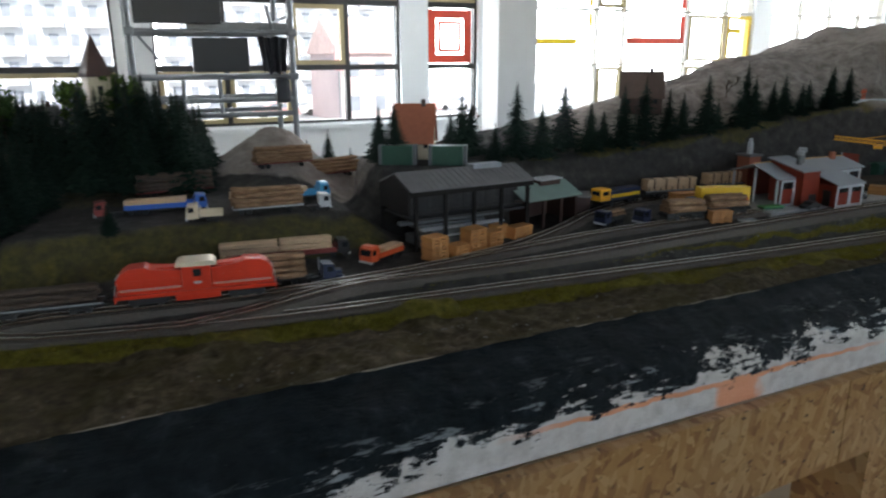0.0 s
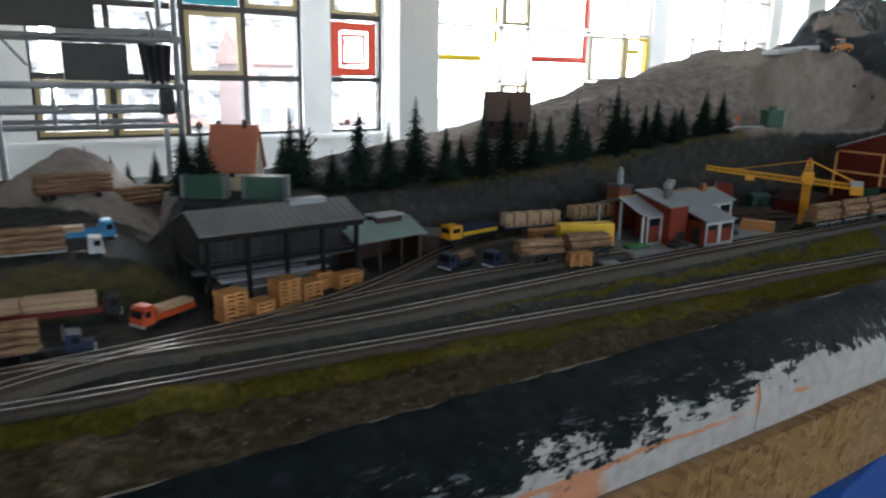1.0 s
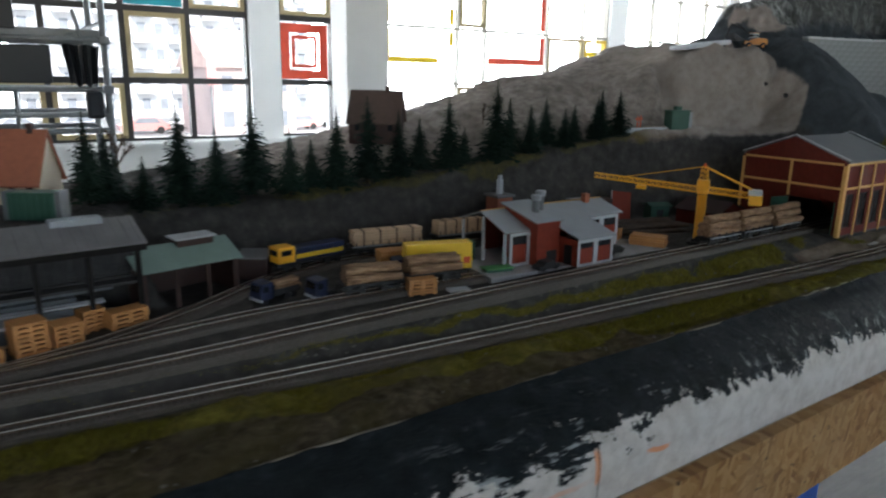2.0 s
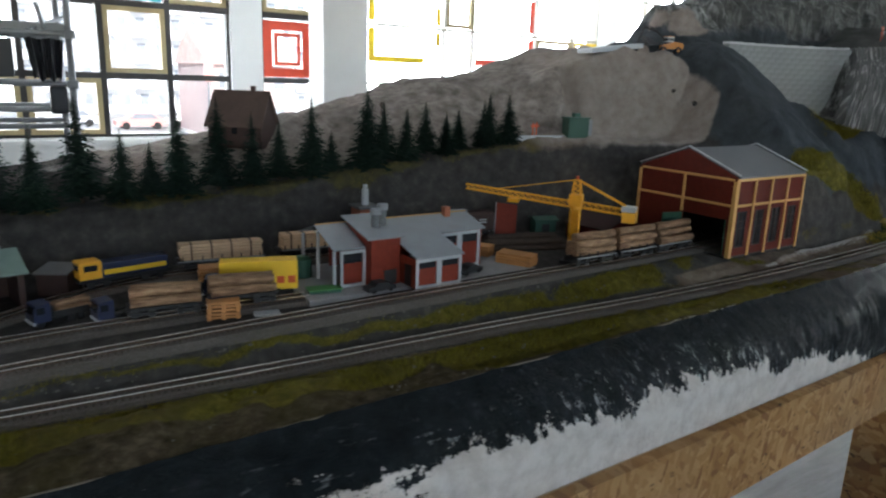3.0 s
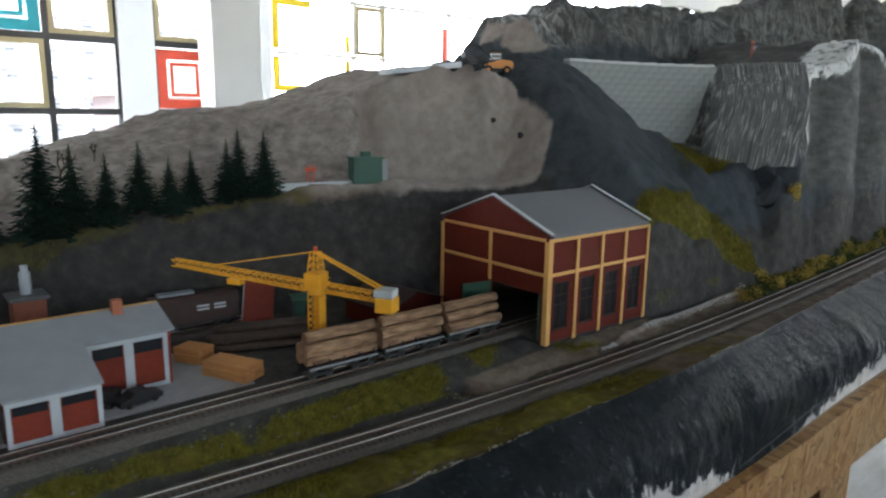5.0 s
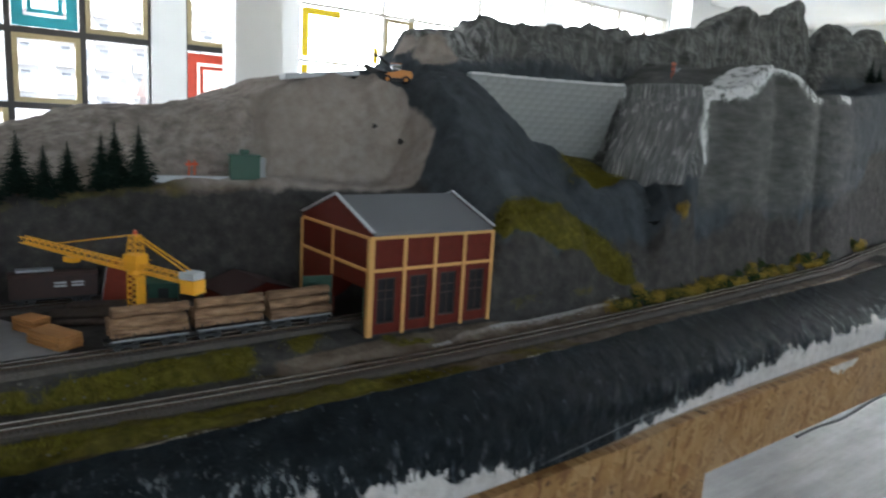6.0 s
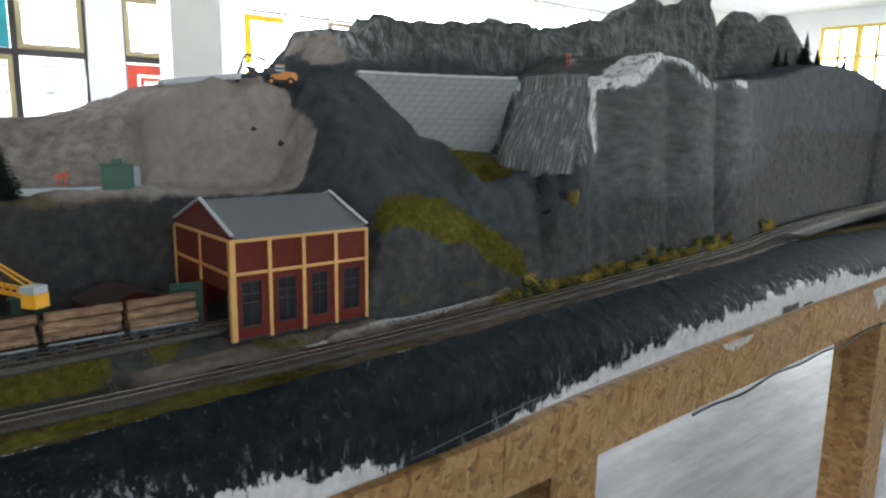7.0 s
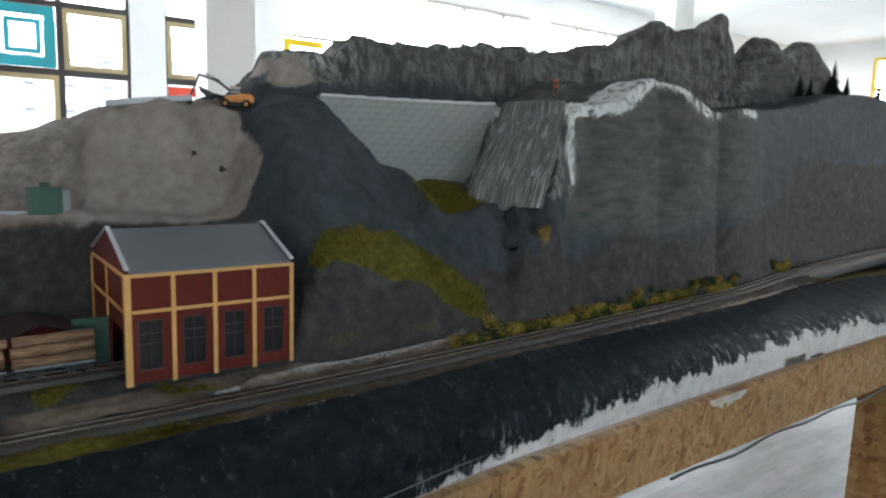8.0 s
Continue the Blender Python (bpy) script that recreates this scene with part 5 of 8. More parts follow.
def stake_wagon(at, rz, length, label, material=None):
    """A flat wagon on two bogies with stakes; the origin is on the rail."""
    t = thing("flat_wagon", at, rz, label, "wagon", "timber wagons")
    w, l = 0.031, length
    part("underframe", boxes((-l / 2, l / 2, -0.004, 0.004, 0.008, 0.013)), M["model_black"], t)
    for y in (-w / 2, w / 2 - 0.003):
        part("sill", boxes((-l / 2, l / 2, y, y + 0.003, 0.0138, 0.0162)), M["model_black"] if material else M["model_grey"], t)
    part("deck", boxes((-l / 2, l / 2, -w / 2 + 0.0032, w / 2 - 0.0032, 0.0132, 0.0158)), material or M["brown"], t)
    for x in (-l / 2, l / 2):
        s = 1 if x > 0 else -1
        part("headstock", boxes((min(x, x + s * 0.002), max(x, x + s * 0.002), -w / 2, w / 2, 0.0095, 0.0164)), M["model_black"], t)
        for y in (-0.0095, 0.0095):
            part("buffer", rods(((x + s * 0.002, y, 0.0115), (x + s * 0.0075, y, 0.0115), 0.0016), ((x + s * 0.0068, y, 0.0115), (x + s * 0.0078, y, 0.0115), 0.0024)), M["model_black"], t)
    for bx in (-l * 0.31, l * 0.31):
        b = part("bogie", boxes((bx - 0.014, bx + 0.014, -0.0125, -0.0105, 0.0045, 0.0085), (bx - 0.014, bx + 0.014, 0.0105, 0.0125, 0.0045, 0.0085), (bx - 0.004, bx + 0.004, -0.0105, 0.0105, 0.005, 0.008)), M["model_black"], t)
        for dx in (-0.0105, 0.0105):
            for y in (-0.0086, 0.0086):
                wheel(b, bx + dx, y, 0.0058, 0.0058, 0.0026, M["wheel_dark"])
    for i in range(5):
        x = -l * 0.44 + i * l * 0.22
        for y in (-w / 2 + 0.0008, w / 2 - 0.0008):
            part("stake", boxes((x - 0.0008, x + 0.0008, y - 0.0007, y + 0.0007, 0.0162, 0.0235)), M["model_black"], t)
    return t


def locomotive(at, rz):
    t = thing("diesel_locomotive", at, rz, "red centre-cab diesel locomotive with cream cab roof", "locomotive")
    l, w = 0.212, 0.033
    part("frame", boxes((-l / 2, l / 2, -w / 2, w / 2, 0.0115, 0.016), bevel=0.0008), M["loco_red"], t)
    part("skirt", boxes((-0.030, 0.030, -w / 2 + 0.001, w / 2 - 0.001, 0.005, 0.0114)), M["loco_red"], t)
    for s, name in ((-1, "hood"), (1, "hood")):
        a, b = sorted((s * 0.020, s * 0.103))
        o = [(0.020, 0.0162), (0.103, 0.0162), (0.104, 0.033), (0.098, 0.0405), (0.088, 0.0455), (0.066, 0.0465), (0.060, 0.0425), (0.020, 0.0405)]
        bm = prism(bmesh.new(), [(s * u, v) for u, v in o], "y", -0.0145, 0.0145)
        bmesh.ops.bevel(bm, geom=bm.edges[:], offset=0.0012, segments=2, affect="EDGES", profile=0.6)
        h = part(name, bm, M["loco_red"], t)
        part("cream_stripe", boxes((a + 0.002, b - 0.002, -0.0149, -0.0142, 0.0205, 0.0211)), M["cream"], h)
        for k in range(6):
            x = a + 0.012 + k * 0.0115
            part("grille", boxes((x, x + 0.008, -0.0151, -0.0146, 0.0255, 0.0325)), M["loco_red"], h)
        part("roof_hatch", boxes((min(s * 0.028, s * 0.052), max(s * 0.028, s * 0.052), -0.008, 0.008, 0.0412, 0.0432), bevel=0.0006), M["loco_red"], h)
        part("headlamp", rods(((s * 0.1028, -0.008, 0.034), (s * 0.1042, -0.008, 0.034), 0.0022), ((s * 0.1028, 0.008, 0.034), (s * 0.1042, 0.008, 0.034), 0.0022)), M["off_white"], h)
    cab = part("cab", boxes((-0.0195, 0.0195, -w / 2 + 0.0005, w / 2 - 0.0005, 0.0162, 0.0435), bevel=0.0008), M["loco_red"], t)
    part("roof", prism(bmesh.new(), [(-0.0275, 0.0437), (0.0275, 0.0437), (0.024, 0.0478), (0.019, 0.0492), (-0.019, 0.0492), (-0.024, 0.0478)], "y", -0.0165, 0.0165), M["cream"], cab, "cream cab roof")
    part("window", boxes((-0.0045, 0.0065, -w / 2 - 0.0002, -w / 2 + 0.0008, 0.032, 0.0405)), M["smoked"], cab)
    part("number_plate", boxes((-0.004, 0.006, -w / 2 - 0.0002, -w / 2 + 0.0007, 0.0235, 0.0262)), M["off_white"], cab)
    for bx in (-0.066, 0.066):
        b = part("bogie", boxes((bx - 0.026, bx + 0.026, -0.0145, -0.0125, 0.004, 0.0105), (bx - 0.026, bx + 0.026, 0.0125, 0.0145, 0.004, 0.0105), (bx - 0.02, bx + 0.02, -0.007, 0.007, 0.006, 0.011)), M["model_black"], t)
        for dx in (-0.016, 0.016):
            for y in (-0.0088, 0.0088):
                wheel(b, bx + dx, y, 0.0066, 0.0066, 0.003, M["wheel_dark"])
    for s in (-1, 1):
        x = s * l / 2
        part("buffer_beam", boxes((min(x, x + s * 0.002), max(x, x + s * 0.002), -w / 2, w / 2, 0.008, 0.0162)), M["loco_red"], t)
        for y in (-0.010, 0.010):
            part("buffer", rods(((x + s * 0.002, y, 0.0125), (x + s * 0.007, y, 0.0125), 0.0016), ((x + s * 0.0065, y, 0.0125), (x + s * 0.0078, y, 0.0125), 0.0027)), M["model_black"], t)
        part("handrail", rods(((x, -0.0155, 0.016), (x, -0.0155, 0.026), 0.0004), ((x, 0.0155, 0.016), (x, 0.0155, 0.026), 0.0004), ((x, -0.0155, 0.026), (x, 0.0155, 0.026), 0.0004), seg=6), M["off_white"], t)
    part("running_rail", rods(((-0.1, -0.0162, 0.0225), (-0.021, -0.0162, 0.0225), 0.0004), ((0.021, -0.0162, 0.0225), (0.1, -0.0162, 0.0225), 0.0004), seg=6), M["off_white"], t)
    return t


def lorry(at, rz, cab, body, length, label, hood=False, box_body=None, roof=None, tractor_only=False):
    """A lorry that faces +x: chassis, cab with glazing, bed and wheels; the origin is on the ground under its middle."""
    t = thing("model_lorry", at, rz, label, "lorry", "lorries in the timber yard")
    l, w = length, 0.028
    x1 = l / 2
    part("chassis", boxes((-l / 2 + 0.002, x1 - 0.003, -0.006, 0.006, 0.0065, 0.0098)), M["model_black"], t)
    cx = x1 - (0.013 if hood else 0.0)
    c = part("cab", prism(bmesh.new(), [(cx - 0.021, 0.0075), (cx, 0.0075), (cx, 0.017), (cx - 0.003, 0.031), (cx - 0.021, 0.0325)], "y", -w / 2, w / 2), cab, t)
    part("windscreen", prism(bmesh.new(), [(cx + 0.0004, 0.0185), (cx + 0.0008, 0.0185), (cx - 0.0018, 0.0285), (cx - 0.0024, 0.0285)], "y", -w / 2 + 0.0025, w / 2 - 0.0025), M["smoked"], c)
    for y in (-w / 2 - 0.0003, w / 2 - 0.0003):
        part("side_window", boxes((cx - 0.0135, cx - 0.004, y, y + 0.0006, 0.0188, 0.0275)), M["smoked"], c)
    part("bumper", boxes((cx - 0.002, cx + 0.0012, -w / 2 - 0.0004, w / 2 + 0.0004, 0.005, 0.0085)) if not hood else boxes((x1 - 0.001, x1 + 0.0015, -w / 2, w / 2, 0.004, 0.008)), M["shiny"] if hood else M["off_white"], c)
    if hood:
        part("bonnet", boxes((cx, x1 - 0.001, -0.0085, 0.0085, 0.0085, 0.0185), bevel=0.0012), cab, c)
        for y in (-0.0115, 0.0115):
            part("mudguard", boxes((cx + 0.001, x1 - 0.001, y - 0.0026, y + 0.0026, 0.0075, 0.0125), bevel=0.0008), cab, c)
        part("exhaust_stack", rods(((cx - 0.0225, 0.011, 0.01), (cx - 0.0225, 0.011, 0.038), 0.0011)), M["shiny"], c)
    if roof:
        part("roof", boxes((cx - 0.0205, cx - 0.0035, -w / 2 + 0.001, w / 2 - 0.001, 0.0326, 0.0346), bevel=0.0006), roof, c)
    b0, b1 = -l / 2, cx - 0.0235
    if not tractor_only:
        if box_body:
            part("box_body", boxes((b0, b1, -w / 2, w / 2, 0.0108, 0.0545), bevel=0.0008), box_body, t)
        else:
            bed = part("bed", boxes((b0, b1, -w / 2, w / 2, 0.0105, 0.013)), body, t)
            for y in (-w / 2, w / 2 - 0.001):
                part("side_board", boxes((b0, b1, y, y + 0.001, 0.0131, 0.0195)), body, bed)
            part("headboard", boxes((b1 - 0.001, b1, -w / 2 + 0.001, w / 2 - 0.001, 0.0131, 0.026)), body, bed)
    xs = [cx - 0.008 if not hood else x1 - 0.007, b0 + 0.012, b0 + 0.024]
    if l > 0.12:
        xs.append(b0 + 0.036)
        xs.append(cx - 0.03)
    for x in xs:
        for y in (-w / 2 + 0.003, w / 2 - 0.003):
            wheel(t, x, y, 0.0056, 0.0056, 0.0048, M["tyre"])
    return t


def rail_pose(y_of, x, lift=0.009):
    y = float(y_of(x))
    a = math.degrees(math.atan2(float(y_of(x + 0.02)) - float(y_of(x - 0.02)), 0.04))
    return (x, y, on_ground(x, y, lift)), a


p, a = rail_pose(C_Y, 0.166, 0.0095)
locomotive(p, a).scale = (1.05, 1.15, 1.3)
p, a = rail_pose(C_Y, -0.04, 0.0095)
stake_wagon(p, a, 0.155, "black flat wagon with dark logs behind the locomotive")
log_load((p[0], p[1], p[2] + 0.0166), a, 0.145, 0.0045, (3, 3, 2), "dark logs chained on the flat wagon", dark=True)

# wagons of logs by the saw shed and in front of the engine shed
for x, l in ((1.105, 0.088), (1.205, 0.088)):
    p, a = rail_pose(C_Y, x)
    stake_wagon(p, a, l + 0.004, "black stake wagon loaded with thick logs", M["model_black"])
    log_load((p[0], p[1], p[2] + 0.0166), a, l, 0.0068, (3, 2), "thick brown logs loaded on a stake wagon")
for x in (1.787, 1.893, 1.996):
    p, a = rail_pose(B_Y, x)
    stake_wagon(p, a, 0.094, "black stake wagon carrying pale logs")
    log_load((p[0], p[1], p[2] + 0.0166), a, 0.096, 0.0072, (2, 2, 1) if x < 1.95 else (3, 2, 1), "pale brown logs loaded on a stake wagon", tilt=-1.0 if x > 1.95 else 0)


def rail_crane_loco(at, rz):
    t = thing("works_locomotive", at, rz, "navy works locomotive with yellow cab and stripe", "locomotive")
    l, w = 0.135, 0.031
    part("frame", boxes((-l / 2, l / 2, -w / 2, w / 2, 0.010, 0.0145)), M["model_black"], t)
    part("body", boxes((-l / 2 + 0.034, l / 2 - 0.003, -w / 2 + 0.001, w / 2 - 0.001, 0.0146, 0.036), bevel=0.0012), M["navy"], t)
    part("stripe", boxes((-l / 2 + 0.036, l / 2 - 0.006, -w / 2 + 0.0004, -w / 2 + 0.0012, 0.019, 0.0265)), M["lorry_yellow"], t, "yellow side stripe")
    c = part("cab", boxes((-l / 2 + 0.002, -l / 2 + 0.0335, -w / 2 + 0.0005, w / 2 - 0.0005, 0.0146, 0.041), bevel=0.001), M["crane_yellow"], t, "yellow driving cab")
    part("window", boxes((-l / 2 + 0.008, -l / 2 + 0.027, -w / 2, -w / 2 + 0.0008, 0.027, 0.036)), M["smoked"], c)
    part("window", boxes((-l / 2 + 0.0014, -l / 2 + 0.0024, -0.011, 0.011, 0.027, 0.036)), M["smoked"], c)
    for bx in (-0.04, 0.04):
        b = part("bogie", boxes((bx - 0.018, bx + 0.018, -0.0125, 0.0125, 0.005, 0.0098)), M["model_black"], t)
        for dx in (-0.011, 0.011):
            for y in (-0.0135, 0.0135):
                wheel(b, bx + dx, y, 0.0058, 0.0058, 0.002, M["wheel_dark"])


p, a = rail_pose(D_Y, 1.085)
rail_crane_loco(p, a)
for x, l in ((1.235, 0.130), (1.385, 0.10)):
    p, a = rail_pose(D_Y, x)
    stake_wagon(p, a, l + 0.008, "dark flat wagon loaded with sawn timber")
    plank_pack((p[0], p[1], p[2] + 0.0166), a, l, 0.027, 0.026, 4, 5, M["plank"], "pale sawn timber in strapped packs on a wagon", straps=True)
plank_pack((1.215, 1.118, on_ground(1.215, 1.118) + 0.012), -12, 0.075, 0.03, 0.022, 4, 4, M["orange_wood"], "brown sawn timber pack on trestles beside the siding")
tr = thing("trestle", (1.215, 1.118, on_ground(1.215, 1.118)), -12, "low wooden trestle under a timber pack", "trestle")
part("beam", boxes((-0.025, -0.02, -0.015, 0.015, 0.0, 0.012)), M["brown"], tr)
part("beam", boxes((0.02, 0.025, -0.015, 0.015, 0.0, 0.012)), M["brown"], tr)

# lorries on the lower yard
lorry((0.365, 1.047, on_ground(0.365, 1.047)), -3, M["navy"], M["navy"], 0.06, "dark blue bonneted log lorry in the yard", hood=True, tractor_only=True)
tl = thing("log_trailer", (0.272, 1.06, on_ground(0.272, 1.06)), -5, "dark log trailer behind the blue lorry", "trailer")
part("frame", boxes((-0.062, 0.075, -0.004, 0.004, 0.0095, 0.0128)), M["model_black"], tl)
for x in (-0.05, -0.036, 0.045):
    part("bolster", boxes((x - 0.0015, x + 0.0015, -0.014, 0.014, 0.0129, 0.0146)), M["model_black"], tl)
    for y in (-0.011, 0.011):
        wheel(tl, x, y, 0.0056, 0.0056, 0.0048, M["tyre"])
log_load((0.272, 1.06, on_ground(0.272, 1.06) + 0.0148), -5, 0.125, 0.0055, (4, 3, 3, 2), "long brown logs on a road trailer")
lorry((0.335, 1.168, on_ground(0.335, 1.168)), -7, M["model_black"], M["dark_red"], 0.215, "long black lorry with a red flat bed")
for x, l in ((0.268, 0.098), (0.365, 0.09)):
    plank_pack((x, 1.168 - 0.123 * (x - 0.335), on_ground(x, 1.168) + 0.0135), -7, l, 0.025, 0.026, 4, 3, M["plank"], "pale sawn beams on the bed of a lorry")
lorry((0.492, 1.114, on_ground(0.492, 1.114)), 210, M["truck_red"], M["truck_red"], 0.092, "orange-red tipper lorry with pale windscreen", roof=M["truck_red"])
plank_pack((0.508, 1.123, on_ground(0.508, 1.123) + 0.0133), 210, 0.055, 0.024, 0.012, 4, 2, M["plank"], "pale boards in the bed of the red lorry")

# lorries on the upper terrace
lorry((0.150, 1.348, on_ground(0.150, 1.348)), -5, M["truck_blue"], M["truck_blue"], 0.145, "bright blue lorry with a long flat bed")
plank_pack((0.132, 1.349, on_ground(0.150, 1.348) + 0.0133), -5, 0.106, 0.024, 0.015, 4, 3, M["plank"], "pale boards stacked on the blue lorry")
lorry((0.366, 1.352, on_ground(0.366, 1.352)), 1, M["sky_blue"], M["sky_blue"], 0.195, "light blue lorry with a long flat bed", roof=M["sky_blue"])
plank_pack((0.342, 1.352, on_ground(0.366, 1.352) + 0.0133), 1, 0.15, 0.024, 0.015, 4, 3, M["plank"], "pale boards stacked on the light blue lorry")
lorry((0.206, 1.238, on_ground(0.206, 1.238)), 172, M["cream"], M["cream"], 0.062, "small cream flatbed lorry")
lorry((0.052, 1.340, on_ground(0.052, 1.340)), 184, M["dark_red"], M["dark_red"], 0.05, "dark red lorry cab parked on the gravel", tractor_only=True)
lorry((0.412, 1.243, on_ground(0.412, 1.243)), -4, M["light_grey"], M["model_black"], 0.045, "pale grey tractor unit before the log trailer", tractor_only=True)
for (x, y, rz, l, lab) in ((0.322, 1.262, -4, 0.128, "long brown logs on a grey trailer"), (0.178, 1.50, 4, 0.15, "dark logs on a trailer"),
                           (0.425, 1.595, 3, 0.135, "brown logs on a red trailer"), (0.566, 1.675, 14, 0.145, "brown logs stacked high on a red trailer")):
    z = on_ground(x, y)
    tl = thing("log_trailer", (x, y, z), rz, "low log trailer parked on the terrace", "trailer", "log trailers")
    part("frame", boxes((-l / 2, l / 2, -0.013, 0.013, 0.0108, 0.0135)), M["light_grey"] if x == 0.322 else M["dark_red"], tl)
    for xx in (-l * 0.38, -l * 0.28, l * 0.3):
        for yy in (-0.011, 0.011):
            wheel(tl, xx, yy, 0.0052, 0.0052, 0.0046, M["tyre"])
    log_load((x, y, z + 0.0137), rz, l * 0.98, 0.005, (4, 4, 3, 2), lab, dark=lab.startswith("dark"))

# yellow box lorry, small cart, stacks
lorry((1.235, 1.052, on_ground(1.235, 1.052)), 162, M["navy"], M["navy"], 0.135, "yellow box lorry parked behind the log wagons", box_body=M["lorry_yellow"])


YEL = [o for o in bpy.data.objects if o.name.startswith("model_lorry") and o.get("label", "").startswith("yellow box")][0]
part("emblem", rods(((-0.0678, -0.006, 0.031), (-0.0684, -0.006, 0.031), 0.007), seg=16), M["truck_red"], YEL, "red round emblem")
part("emblem", boxes((-0.0684, -0.0676, -0.003, 0.011, 0.018, 0.0205)), M["truck_red"], YEL, "red bar emblem")
for x0 in (-0.064, -0.048):
    part("emblem", boxes((x0, x0 + 0.011, 0.0139, 0.0144, 0.02, 0.031)), M["truck_red"], YEL, "red emblem on the box side")
lorry((0.985, 1.093, on_ground(0.985, 1.093)), 195, M["navy"], M["model_black"], 0.07, "small dark blue lorry with a few logs")
log_load((1.0, 1.097, on_ground(0.985, 1.093) + 0.0133), 195, 0.045, 0.0042, (3, 2), "short pale logs on the small lorry")
lorry((1.045, 1.055, on_ground(1.045, 1.055)), 190, M["navy"], M["model_black"], 0.045, "dark blue tractor unit by the log wagons", tractor_only=True)

for x, y, rz, lx, ly, n, h in ((0.578, 1.072, 14, 0.038, 0.032, 7, 0.0062), (0.619, 1.062, 14, 0.030, 0.028, 4, 0.0062), (0.664, 1.088, 14, 0.038, 0.032, 7, 0.0062), (0.705, 1.092, 14, 0.034, 0.030, 5, 0.0062),
                               (0.782, 1.118, 16, 0.050, 0.026, 4, 0.006), (0.74, 1.128, 20, 0.03, 0.024, 5, 0.006)):
    crate_stack((x, y, on_ground(x, y)), rz, lx, ly, n, h, "stacked orange-brown wooden crates beside the track")
crate_stack((1.172, 0.981, on_ground(1.172, 0.981)), -16, 0.043, 0.024, 5, 0.005, "low stack of orange-brown crates between two tracks")
plank_pack((1.224, 0.957, on_ground(1.224, 0.957)), -12, 0.034, 0.018, 0.004, 3, 1, M["light_grey"], "pale grey boards lying beside the track")
plank_pack((1.69, 0.98, on_ground(1.69, 0.98)), -63, 0.066, 0.034, 0.02, 4, 4, M["orange_wood"], "orange-brown sawn timber stacked on the concrete apron")
plank_pack((1.672, 1.06, on_ground(1.672, 1.06)), -60, 0.04, 0.03, 0.02, 4, 4, M["orange_wood"], "orange-brown sawn timber stacked behind the apron")
for x, y, rz, l, rows in ((1.78, 1.055, -18, 0.17, (5, 3)), (1.80, 1.095, -16, 0.15, (5, 3))):
    log_load((x, y, on_ground(x, y)), rz, l, 0.0048, rows, "long dark logs piled on the ground", dark=True)
for x, y, rz in ((0.70, 1.165, -6), (0.755, 1.15, 12), (0.62, 1.14, -4)):
    plank_pack((x, y, on_ground(x, y)), rz, 0.05, 0.03, 0.014, 4, 3, M["plank"], "weathered boards stacked under the saw shed eaves")

# ---- model buildings ----
M["tan_beam"] = paint("tan_timber_beam", (0.6, 0.33, 0.11), 0.6, gloss=0.2, vary=0.08, scale=80)
M["maroon"] = paint("maroon_wall_panel", (0.115, 0.016, 0.009), 0.6, vary=0.16, scale=90, gloss=0.15)
M["shed_roof"] = paint("dark_grey_shed_roof", (0.115, 0.12, 0.13), 0.5, vary=0.08, scale=30)
M["capping"] = paint("pale_metal_capping", (0.45, 0.46, 0.48), 0.4, vary=0.08, scale=90)
M["dark_timber"] = paint("dark_shed_timber", (0.022, 0.019, 0.018), 0.8, gloss=0.1, vary=0.3, scale=70, stretch=(1, 1, 4))
M["shed_board"] = paint("weathered_dark_boards", (0.045, 0.042, 0.042), 0.8, vary=0.3, scale=70, stretch=(1, 1, 3), rand=0.4)
M["end_grey"] = paint("weathered_grey_panel", (0.13, 0.135, 0.14), 0.6, vary=0.15, scale=90)
M["concrete_pale"] = paint("pale_concrete_apron", (0.29, 0.285, 0.285), 0.8, vary=0.14, scale=40)


M["shed_pane"] = paint("dim_shed_glazing", (0.012, 0.012, 0.014), 0.35, vary=0.1, scale=60, gloss=0.2)


